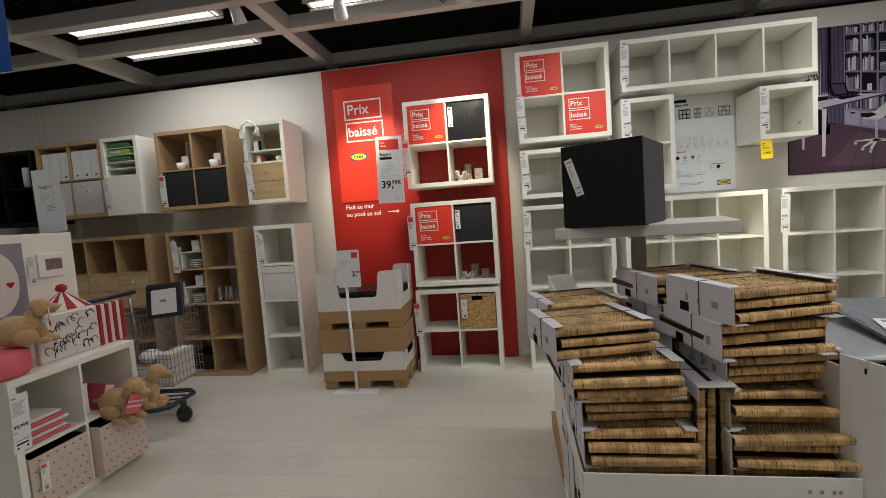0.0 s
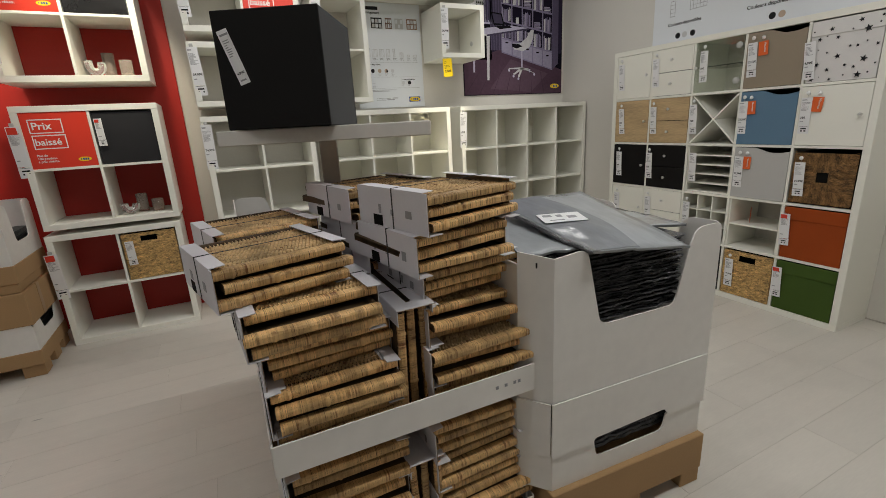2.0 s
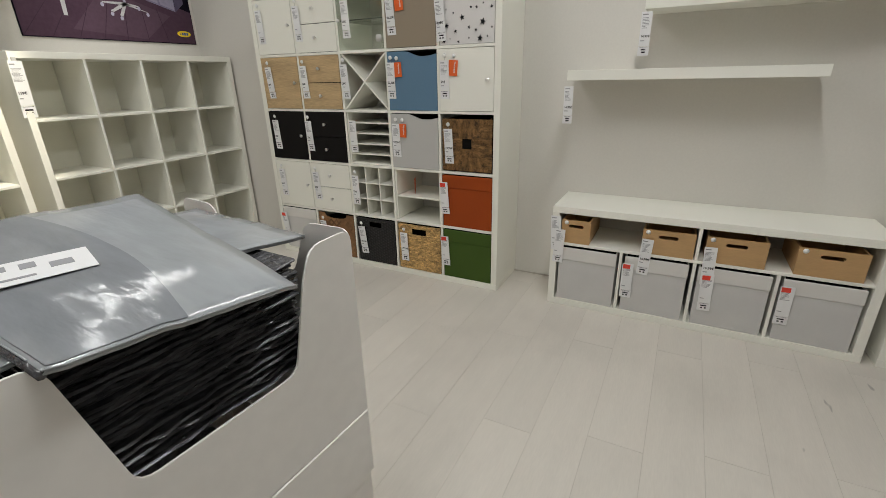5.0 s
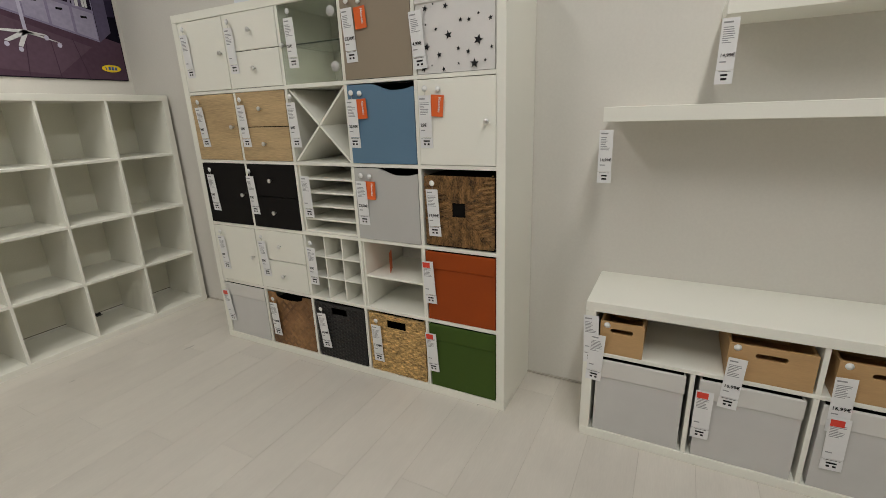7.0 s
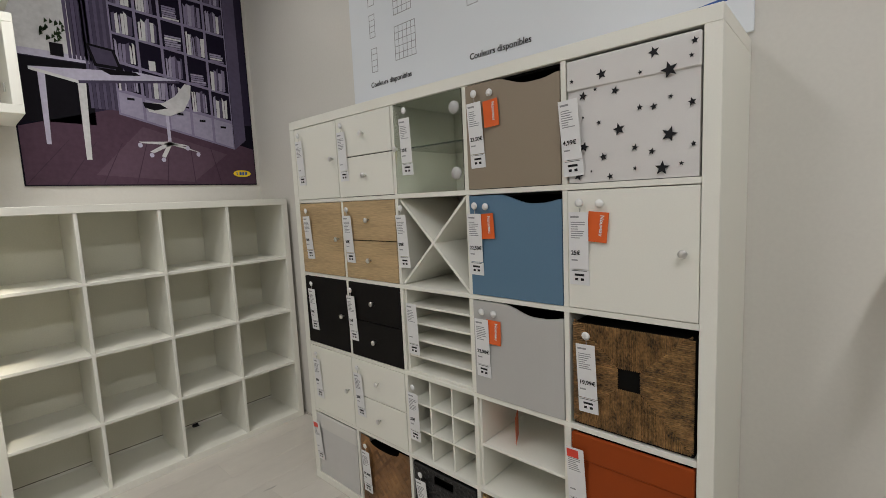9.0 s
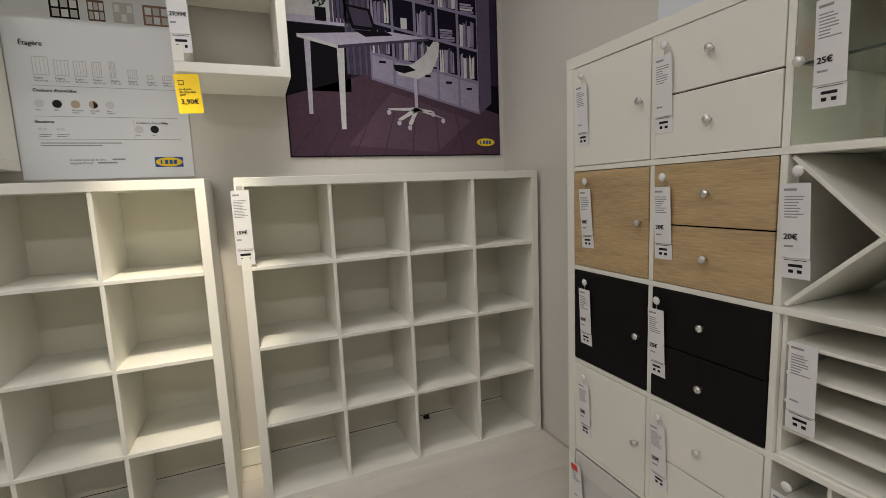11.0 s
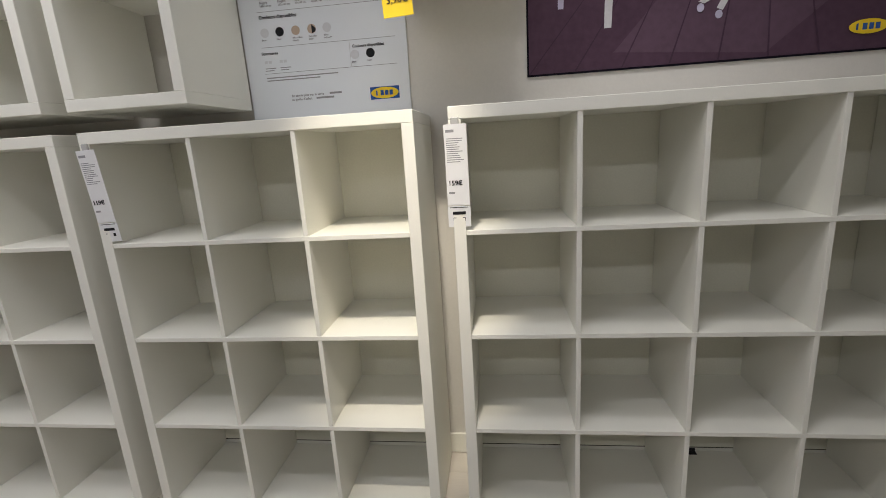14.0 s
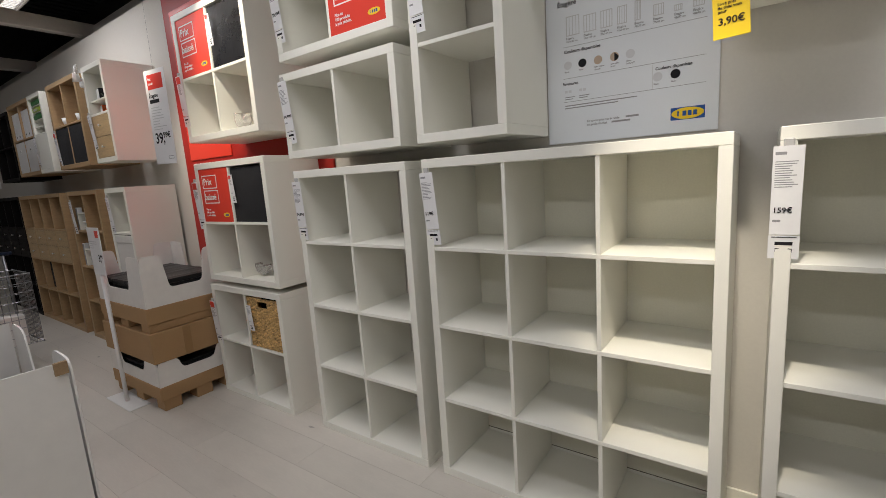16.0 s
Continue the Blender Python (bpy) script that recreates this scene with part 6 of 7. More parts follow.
for j in range(6):
    for i in range(5):
        a, b = (i + 0.07) / 5, (i + 0.95) / 5
        za = [ZL[j] + (ZR[j] - ZL[j]) * f for f in (a, b)]
        zb = [ZL[j + 1] + (ZR[j + 1] - ZL[j + 1]) * f for f in (a, b)]
        xa, xb = 0.44 + 0.635 * a, 0.44 + 0.635 * b
        if j == 0:
            F([(xa, za[0] + 0.012), (xb, za[1] + 0.012), (xb, zb[1] - 0.008), (xa, zb[0] - 0.008)], "book", 5)
            F(rect((xa + xb) / 2 - 0.018, (za[0] + zb[0]) / 2 + 0.02, (xa + xb) / 2 + 0.018, (za[0] + zb[0]) / 2 + 0.033), "black", 6)
            continue
        F([(xa, za[0] + 0.012), (xb, za[1] + 0.012), (xb, zb[1] - 0.004), (xa, zb[0] - 0.004)], "hole", 5)
        kind = prnd.random()
        zm, hh = (za[0] + za[1]) / 2 + 0.012, (zb[0] - za[0])
        if kind < 0.55 or j in (1, 5):
            x = xa + 0.006
            while x < xb - 0.02:
                bw = prnd.uniform(0.008, 0.02)
                F([(x, zm), (x + bw, zm), (x + bw + prnd.uniform(-0.003, 0.006), zm + hh * prnd.uniform(0.6, 0.82)), (x + 0.001, zm + hh * prnd.uniform(0.6, 0.82))], prnd.choice(("book", "shelf", "light", "side")), 6)
                x += bw + 0.002
        elif kind < 0.85:
            for q in range(prnd.randint(3, 6)):
                F(rect(xa + 0.012, zm + q * 0.013, xb - prnd.uniform(0.008, 0.03), zm + q * 0.013 + 0.010), prnd.choice(("book", "light", "shelf")), 6)
        else:
            F(rect(xa + 0.04, zm, xa + 0.075, zm + 0.055), "light", 6)
F([(0.075, 0.60), (0.273, 0.560), (0.772, 0.634), (0.552, 0.648)], "desk", 7)
F([(0.273, 0.544), (0.772, 0.620), (0.772, 0.634), (0.273, 0.560)], "curtain", 7)
F([(0.075, 0.584), (0.273, 0.544), (0.273, 0.560), (0.075, 0.60)], "light", 7)
F([(0.268, 0.55), (0.305, 0.55), (0.290, 0.141), (0.266, 0.141)], "light", 6)
F([(0.108, 0.59), (0.138, 0.585), (0.127, 0.215), (0.108, 0.215)], "desk", 6)
F([(0.322, 0.765), (0.45, 0.752), (0.48, 0.645), (0.352, 0.648)], "black", 8)
F([(0.338, 0.752), (0.438, 0.741), (0.460, 0.662), (0.362, 0.664)], "curtain", 9)
F([(0.36, 0.642), (0.54, 0.645), (0.57, 0.630), (0.42, 0.612)], "black", 8)
F([(0.565, 0.478), (0.67, 0.49), (0.74, 0.54), (0.80, 0.62), (0.835, 0.615), (0.825, 0.54), (0.78, 0.455), (0.70, 0.415), (0.59, 0.43)], "light", 10)
F([(0.562, 0.482), (0.65, 0.482), (0.69, 0.46), (0.62, 0.44), (0.57, 0.452)], "black", 11)
F(rect(0.675, 0.24, 0.693, 0.42), "desk", 9)
for a in ((0.525, 0.245), (0.58, 0.19), (0.64, 0.165), (0.84, 0.205), (0.78, 0.24)):
    F([(0.677, 0.262), (0.692, 0.242), (a[0] + 0.012, a[1]), (a[0] - 0.008, a[1] + 0.008)], "light", 9)
    F(disc(a[0], a[1] - 0.012, 0.012, 0.014, 10), "desk", 10)
F(rect(0.17, 0.67, 0.225, 0.735), "black", 9)
for k in range(26):
    x, z = 0.185 + prnd.uniform(-0.05, 0.05), 0.765 + prnd.uniform(-0.035, 0.065)
    F([(x, z), (x + 0.016, z + 0.012), (x + 0.004, z + 0.028)], "leaf", 10)
logo(po, 1.045, 0.05, 0.125, 12, plain=True)

# board above the five by five shelf
eb = thing("information_board", pose(WALL_E - 0.012, 3.27, 1.84, 0, 0, -90), "bluish white product information board above the shelf", "sign")
block("board", 0, 0, 0, 1.755, 0.010, 1.10, M_BOARD, eb, 0.001)
letters("Couleurs disponibles", 0.142, 0.155, 0.0345, M_INK, eb)
letters("Couleurs disponibles", 0.775, 0.146, 0.0345, M_INK, eb)
for x, mat in ((0.24, M_INK), (0.30, M_LIGHTINK), (0.37, M_INK), (0.95, M_INK), (1.01, M_TAN)):
    flat("colour_dot", disc(x, 0.075, 0.022, 0.022), eb, mat)


def shelf_drawing(x, z, w, h, nx, nz):
    outline_box(eb, x, z, x + w, z + h, 0.003, M_GREYINK)
    for i in range(1, nx):
        flat("line", rect(x + w * i / nx - 0.0012, z, x + w * i / nx + 0.0012, z + h), eb, M_GREYINK)
    for j in range(1, nz):
        flat("line", rect(x, z + h * j / nz - 0.0012, x + w, z + h * j / nz + 0.0012), eb, M_GREYINK, 2)


for x, z, w, h, nx, nz in ((0.155, 0.225, 0.045, 0.115, 1, 4), (0.152, 0.390, 0.042, 0.11, 1, 4), (0.15, 0.54, 0.045, 0.07, 1, 2), (0.330, 0.245, 0.140, 0.155, 5, 5), (0.33, 0.45, 0.12, 0.12, 4, 4),
                           (0.33, 0.62, 0.10, 0.11, 3, 4), (0.77, 0.36, 0.055, 0.05, 1, 1), (0.77, 0.47, 0.055, 0.05, 1, 1), (0.15, 0.65, 0.04, 0.04, 1, 1)):
    shelf_drawing(x, z, w, h, nx, nz)
flat("blue_strip", [(1.50, 0.075), (1.72, 0.10), (1.72, 0.112), (1.50, 0.084)], eb, M_BLUEPRINT)
flat("name_bar", rect(1.30, 0.22, 1.40, 0.25), eb, M_GREYINK)

# ---- things in the shelves of the red panel ----
for S, mat, label in ((S22A, M_BLACKGLOSS, "glossy black storage box in the mounted shelf"), (S22B, M_BLACKF, "black fabric storage box in the mounted shelf")):
    m, w, h = cell_at(S, 0.77, 0.77, 2, 2, 1, 0)
    soft_box(m @ pose(0, 0.005, 0), w, h, mat, label, "black boxes", bulge=0.006)
    price_tag(m @ pose(0.035, -0.012, h - 0.05), "", True, w=0.042, h=0.17, hook=False)


M_SMOKE = clear_glass("smoked_glass", (0.72, 0.60, 0.52), 0.06)
M_SMOKE.node_tree.nodes["Principled BSDF"].inputs["Transmission Weight"].default_value = 0.7


def glass_bend(m, r, h):
    """A thick glass tube bent to a U, open at both ends."""
    v = thing("glass_vase", m, "iridescent thick clear glass vase bent to a U", "vase", "glass vases")
    pts = [(-0.034, 0, h)] + [(-0.034 * math.cos(a), 0, 0.062 - 0.036 * math.sin(a)) for a in [math.pi * k / 10 for k in range(11)]] + [(0.034, 0, h * 0.9)]
    part("tube", Shape().tube(pts, r, 16), M_TUMBLER, v, smooth=True)
    for x, z in ((-0.034, h), (0.034, h * 0.9)):
        part("rim", Shape().lathe([(r - 0.006, 0.0), (r + 0.0005, 0.0), (r + 0.0005, 0.003), (r - 0.006, 0.003)], 16, pose(x, 0, z)), M_SMOKE, v, smooth=True)


def glass_tumbler(m, r, h):
    """A straight thick-walled glass with a hollow."""
    v = thing("glass_tumbler", m, "smoky pink thick glass tumbler on the shelf", "glass", "glass vases")
    part("wall", Shape().lathe([(r * 0.92, 0.0), (r, 0.012), (r, h), (r - 0.005, h), (r - 0.006, 0.014), (r * 0.4, 0.012)], 20), M_SMOKE, v, smooth=True)


for S, tall in ((S22A, 1.25), (S22B, 1.0)):
    m, w, h = cell_at(S, 0.77, 0.77, 2, 2, 1, 1)
    glass_bend(m @ pose(0.085, 0.10, 0.002, 0, 0, 14), 0.024, 0.075 * tall)
    glass_tumbler(m @ pose(0.145, 0.21, 0.001), 0.036, 0.125 * tall)
    glass_tumbler(m @ pose(0.245, 0.15, 0.001), 0.038, 0.085 * tall)
m, w, h = cell_at(S22C, 0.77, 0.77, 2, 2, 1, 0)
wicker_box(m @ pose(0, 0.004, 0), w, h, M_HYACINTH, "light rattan basket with a handle slot", 0.011, 0.005, (w / 2 - 0.05, w / 2 + 0.05, h - 0.072, h - 0.035))
price_tag(m @ pose(0.05, -0.012, h - 0.06), "", False, w=0.05, h=0.17, hook=False)
gr = thing("grommet", cell_at(S11, 0.42, 0.42, 1, 1, 0, 0)[0] @ pose(0.343, 0.16, 0.10, 0, 90, 0), "round grey plastic cap inside the shelf", "cap")
part("cap", Shape().lathe([(0.020, -0.006), (0.020, 0.0), (0.004, 0.0)], 18), M_PALEGREY, gr, smooth=True)

# ---- cardboard crates with a price stand ----
cr = thing("carton_stack", pose(-1.632, 3.60, 0, 0, 0, 0.6), "stack of white and brown cartons on a card pallet", "cartons")
CW, CD = 0.725, 0.53
for x in (0.0, 0.30, 0.61):
    for y in (0.01, 0.22, 0.42):
        block("foot", x, y, 0, x + 0.11, y + 0.11, 0.075, M_CARD, cr, 0.003)
block("band", -0.004, -0.006, 0.075, CW + 0.004, CD + 0.006, 0.165, M_CARD, cr, 0.003)
for z0, z1, zn in ((0.165, 0.332, 0.25), (0.690, 1.02, 0.80)):
    for y in (0.0, CD - 0.005):
        L = CW
        pts = rounded([(0, z0, 0), (L, z0, 0), (L, z1, 1), (L - 0.17, z1, 1), (L - 0.20, zn, 1), (0.20, zn, 1), (0.17, z1, 1), (0, z1, 1)], 0.03)
        part("front_wall" if y == 0 else "back_wall", Shape().prism(pts, y, y + 0.005), M_WCARD, cr)
    for x in (0.0, CW - 0.005):
        pts = rounded([(0.006, z0, 0), (CD - 0.006, z0, 0), (CD - 0.006, z1, 1), (CD - 0.13, z1, 1), (CD - 0.16, zn, 1), (0.16, zn, 1), (0.13, z1, 1), (0.006, z1, 1)], 0.03)
        part("side_wall", Shape().prism(pts, 0, 0.005, Matrix(((0, 1, 0, x), (1, 0, 0, 0), (0, 0, 1, 0), (0, 0, 0, 1)))), M_WCARD, cr)
block("brown_carton", -0.012, -0.012, 0.330, CW + 0.012, CD + 0.012, 0.530, M_CARD, cr, 0.004)
block("tape", -0.0125, CD * 0.35, 0.331, CW + 0.0135, CD * 0.35 + 0.05, 0.5305, material("brown_tape", (0.33, 0.19, 0.08), 0.35, vary=0.04), cr, 0.001)
for x in (0.0, 0.30, 0.61):
    block("block_foot", x, 0.0, 0.532, x + 0.11, CD, 0.585, M_CARD, cr, 0.003)
block("upper_band", -0.004, -0.006, 0.586, CW + 0.004, CD + 0.006, 0.692, M_CARD, cr, 0.003)
for z0, z1 in ((0.17, 0.27), (0.70, 0.85)):
    fs = film_stack(0.0, 0.0, CW - 0.06, CD - 0.06, 0.0, z1 - z0, 5, 0, "stack of flat packs in black plastic film in the carton", M_BLACKFILM)
    fs.matrix_basis = pose(-1.602, 3.63, z0, 0, 0, 0.6)
ps = thing("price_stand", pose(-1.325, 3.53, 0), "white floor stand with a price card before the cartons", "sign stand")
block("base_plate", -0.20, -0.04, 0.0, 0.19, 0.09, 0.006, M_PRINTW, ps, 0.002)
part("pole", Shape().tube([(0, 0.02, 0.006), (-0.015, 0.02, 0.93)], 0.013, 12), M_PRINTW, ps, smooth=True)
block("card", -0.075, 0.0, 0.905, 0.120, 0.006, 1.215, M_PAPER, ps, 0.001)
block("heading", 0.055, -0.0012, 1.15, 0.105, 0.0, 1.195, M_REDSIGN, ps, 0)
letters("3,", 0.045, 0.995, 0.062, M_INK, ps)
letters("99€", 0.078, 1.02, 0.026, M_INK, ps)
s = print_rows(1.125, 1.07, -0.06, 0.06, 0.014, 0.004, 2)
part("print", s, M_LIGHTINK, ps)

# ---- things in the shelves of the west part ----
def cell(S, W, H, c, r, i, j):
    return cell_at(S, W, H, c, r, i, j)


m, w, h = cell(SW12, 0.42, 0.77, 1, 2, 0, 1)
drawer_insert(m, w, h, M_OAKF, "light oak")
m, w, h = cell(SW12, 0.42, 0.77, 1, 2, 0, 0)
si = thing("shelf_insert", m, "white insert with a single middle shelf in a cube", "shelf insert", "cube inserts")
block("shelf", 0.001, 0.02, 0.10, w - 0.001, 0.33, 0.112, M_WHITE, si)
block("back_board", 0.001, 0.33, 0.001, w - 0.001, 0.338, h - 0.001, M_OAKF, si)


def small_box(m, sx, sy, sz, mat, name, label, category):
    t = thing(name, m, label, category)
    block("body", 0, 0, 0, sx, sy, sz, mat, t, 0.003)
    block("face", 0.006, -0.001, 0.006, sx - 0.006, 0.0005, sz - 0.006, M_PAPER if mat is not M_PAPER else M_GREYINK, t, 0)
    return t


small_box(m @ pose(0.03, 0.06, 0.113), 0.06, 0.05, 0.10, M_BLACKF, "picture_frame", "small dark framed picture in the shelf", "picture frame")
small_box(m @ pose(0.05, 0.06, 0.003), 0.05, 0.05, 0.075, M_ORANGE, "small_carton", "small orange carton standing in the shelf", "carton")
plant = thing("potted_plant", m @ pose(0.27, 0.08, 0.003), "small green potted plant in the shelf", "plant")
part("pot", Shape().lathe([(0.022, 0.0), (0.03, 0.05), (0.027, 0.05), (0.02, 0.045)], 16), M_WHITE, plant, smooth=True)
s = Shape()
prnd = random.Random(3)
for k in range(60):
    a, r, z = prnd.uniform(0, 6.28), prnd.uniform(0, 0.06), prnd.uniform(0.04, 0.16)
    p = Vector((r * math.cos(a), r * math.sin(a), z))
    u = Vector((math.cos(a), math.sin(a), prnd.uniform(-0.5, 0.6))) * 0.022
    q = Vector((-math.sin(a), math.cos(a), 0)) * 0.007
    s.add([tuple(p), tuple(p + u * 0.5 + q), tuple(p + u), tuple(p + u * 0.5 - q)], [(0, 1, 2, 3)])
part("leaves", s, material("leaf_green", (0.05, 0.10, 0.03), 0.5, vary=0.2), plant)
lamp = thing("clip_lamp", SW12 @ pose(0.03, 0.0, 0.72), "white clip lamp on the edge of the shelf", "lamp")
part("arm", Shape().tube([(-0.03, -0.01, -0.06), (-0.01, -0.03, 0.02), (0.08, -0.06, 0.05), (0.16, -0.10, 0.01), (0.20, -0.12, -0.05)], 0.007), M_PRINTW, lamp, smooth=True)
part("shade", Shape().lathe([(0.012, 0.0), (0.02, -0.03), (0.034, -0.06), (0.030, -0.06), (0.01, -0.01)], 16, pose(0.20, -0.12, -0.04, 20, 25, 0)), M_PRINTW, lamp, smooth=True)
part("clamp", Shape().box(-0.05, -0.02, -0.10, 0.0, 0.04, -0.03, 0.008), M_PRINTW, lamp)
m, w, h = cell(SW14, 0.42, 1.47, 1, 4, 0, 1)
soft_box(m, w, h, M_GREYBAND, "white fabric storage box with a band", "fabric boxes", M_GREYBAND, 0.06)
for i in (0, 1):
    m, w, h = cell(SO22, 0.77, 0.77, 2, 2, i, 1)
    soft_box(m, w, h, M_BLACKF, "dark navy fabric storage box in the oak shelf", "dark boxes")
    m, w, h = cell(SO22, 0.77, 0.77, 2, 2, i, 0)
    c = small_box(m @ pose(0.14, 0.12, 0), 0.085, 0.012, 0.15, M_REDSIGN, "photo_card", "red and white photo card standing in the shelf", "card")
    pot = thing("white_pot", m @ pose(0.18, 0.07, 0), "small white pot standing in the oak shelf", "pot", "white pots")
    part("bowl", Shape().lathe([(0.035, 0.0), (0.05, 0.07), (0.046, 0.07), (0.03, 0.01)], 18), M_PRINTW, pot, smooth=True)
# narrow white unit with file trays and a door
m, w, h = cell(SV12, 0.41, 0.77, 1, 2, 0, 0)
tr = thing("tray_insert", m, "white insert with four thin shelves in a cube", "shelf insert", "cube inserts")
for k in range(1, 5):
    block("tray", 0.001, 0.016, k * h / 5 - 0.004, w - 0.001, 0.33, k * h / 5 + 0.004, M_WHITE, tr)
M_FILEG = material("green_folder", (0.03, 0.17, 0.04), 0.5, vary=0.08)
M_FILEL = material("lime_folder", (0.30, 0.42, 0.04), 0.5, vary=0.08)
for k, mat in ((4, M_FILEG), (3, M_FILEL), (2, M_FILEG)):
    t = thing("file_folder", m @ pose(0.02, 0.012, k * h / 5 + 0.005), "green file folder lying in a tray", "folder", "green folders")
    block("folder", 0, 0, 0, 0.25, 0.24, 0.046, mat, t, 0.008)
    block("spine_label", 0.05, -0.001, 0.012, 0.16, 0.0, 0.03, M_LIGHTINK if k == 3 else mat, t, 0)
m, w, h = cell(SV12, 0.41, 0.77, 1, 2, 0, 1)
door_insert(m, w, h, M_WHITE, "white", 0.03)
for i in (0, 1):
    m, w, h = cell(SOB, 0.77, 0.77, 2, 2, i, 0)
    for k in range(3):
        t = thing("file_box", m @ pose(0.012 + k * 0.107, 0.02, 0), "white upright card file box in the oak shelf", "file box", "white file boxes")
        block("body", 0, 0, 0, 0.10, 0.25, 0.285, M_PAPER, t, 0.002)
        part("eyelet", Shape().lathe([(0.011, -0.002), (0.011, 0.0), (0.004, 0.001)], 14, pose(0.05, -0.0005, 0.04, 90)), M_INK, t, smooth=True)
    m, w, h = cell(SOB, 0.77, 0.77, 2, 2, i, 1)
    b = soft_box(m, w, h, M_GREYF, "grey felt storage box with a metal eyelet", "grey felt boxes")
    part("eyelet", Shape().lathe([(0.019, -0.003), (0.019, 0.0), (0.008, 0.002)], 16, pose(w * 0.52, 0.001, h * 0.68, 90)), M_PRINTW, b, smooth=True)
    part("eyelet_hole", Shape().lathe([(0.010, -0.001), (0.010, 0.0)], 14, pose(w * 0.52, -0.003, h * 0.68, 90)), M_INK, b, smooth=True)
# oak four by four: drawers in its second row
for i in (0, 1, 2, 3):
    m, w, h = cell(SO44, 1.47, 1.47, 4, 4, i, 1)
    drawer_insert(m, w, h, M_OAKF, "light oak")
m, w, h = cell(SO44, 1.47, 1.47, 4, 4, 1, 2)
soft_box(m @ pose(0, 0.06, 0), w, h * 0.92, M_BLACKF, "dark fabric storage box in the oak shelf", "dark boxes")
for i in (0, 1, 2, 3):
    m, w, h = cell(SB44, 1.47, 1.47, 4, 4, i, 1)
    drawer_insert(m, w, h, M_BLACK, "black-brown")
for i, j in ((0, 0), (0, 1)):
    m, w, h = cell(SO24, 0.77, 1.47, 2, 4, i, j)
    si = thing("shelf_insert", m, "white insert with a single middle shelf in a cube", "shelf insert", "cube inserts")
    block("shelf", 0.10, 0.02, h * 0.48, w - 0.001, 0.33, h * 0.48 + 0.010, M_WHITE, si)
    block("side", 0.09, 0.02, 0.001, 0.10, 0.33, h * 0.48 + 0.010, M_WHITE, si)
    small_box(m @ pose(0.02, 0.03, 0), 0.05, 0.04, 0.22, M_PAPER, "picture_frame", "tall white framed card in the oak shelf", "picture frame")
    small_box(m @ pose(0.20, 0.05, h * 0.48 + 0.011), 0.09, 0.02, 0.11, M_PALEGREY, "picture_frame", "small grey framed picture in the oak shelf", "picture frame")
    t = thing("dish_stack", m @ pose(0.22, 0.10, 0.002), "stack of white dishes in the oak shelf", "dishes", "dish stacks")
    for k in range(4):
        part("dish", Shape().lathe([(0.03, 0.0), (0.085, 0.018), (0.082, 0.02), (0.02, 0.006)], 20, pose(0, 0, k * 0.022)), M_PRINTW, t, smooth=True)
m, w, h = cell(SO24, 0.77, 1.47, 2, 4, 1, 1)
for k in range(4):
    t = thing("glass_jar", m @ pose(0.08 + k * 0.06, 0.08 + 0.02 * (k % 2), 0.002), "small clear glass jar standing in the oak shelf", "jar", "glass jars")
    part("jar", Shape().lathe([(0.022, 0.0), (0.026, 0.06), (0.014, 0.10), (0.014, 0.15), (0.010, 0.15), (0.02, 0.01)], 14), M_TUMBLER, t, smooth=True)
m, w, h = cell(SO24, 0.77, 1.47, 2, 4, 0, 3)
soft_box(m @ pose(0, 0.10, 0), w, h * 0.5, M_BLACKF, "low dark fabric box in the oak shelf", "dark boxes")
# hanging cards before the black unit
sg = thing("hanging_sign", pose(-4.44, 3.70, 1.55, 0, -1, 0), "white hanging price sign before the dark shelf", "sign")
block("card", 0, 0, 0, 0.30, 0.002, 0.60, M_PAPER, sg, 0)
letters("Étagère", 0.06, 0.42, 0.045, M_GREYINK, sg)
letters("12", 0.14, 0.12, 0.10, M_INK, sg)
part("print", print_rows(0.36, 0.28, 0.06, 0.22, 0.018, 0.006, 3), M_LIGHTINK, sg)
part("wire", Shape().tube([(0.15, 0.001, 0.60), (0.15, 0.001, 1.5)], 0.0005, 5), M_DARKMETAL, sg)
sg = thing("hanging_sign", pose(-4.27, 3.64, 1.56), "grey-white paper note before the shelves", "sign")
block("card", 0, 0, 0, 0.21, 0.002, 0.29, M_BOARD, sg, 0)
part("print", print_rows(0.25, 0.18, 0.02, 0.17, 0.014, 0.005, 4), M_GREYINK, sg)
part("wire", Shape().tube([(0.10, 0.001, 0.29), (0.10, 0.001, 1.49)], 0.0005, 5), M_DARKMETAL, sg)
jug = thing("white_jug", SB22 @ pose(0.72, 0.03, 0.405), "white cylindrical jug standing in the black shelf", "jug")
part("body", Shape().lathe([(0.045, 0.0), (0.048, 0.18), (0.04, 0.20), (0.036, 0.20), (0.04, 0.02)], 20, pose(-0.10, 0.05, 0)), M_PRINTW, jug, smooth=True)

# ---- toy display ----
M_BEIGEDOT = material("cream_cotton", (0.66, 0.55, 0.46), 0.85, vary=0.04, scale=8, grain=420, bump=0.2)
M_DOT = material("pink_dot_print", (0.46, 0.24, 0.16), 0.8, vary=0.05, bump=0.0)
M_PINK = material("pink_print", (0.72, 0.13, 0.16), 0.6, vary=0.05, scale=8)
M_STRIPER = material("red_stripe_cloth", (0.36, 0.018, 0.02), 0.8, vary=0.1, scale=12, grain=300, bump=0.2)
M_STRIPEW = material("white_cloth", (0.72, 0.68, 0.64), 0.85, vary=0.05, scale=12, grain=300, bump=0.2)
M_PLUSH = material("tan_plush", (0.50, 0.31, 0.145), 0.95, vary=0.22, scale=14, grain=260, bump=0.8, sheen=0.4)
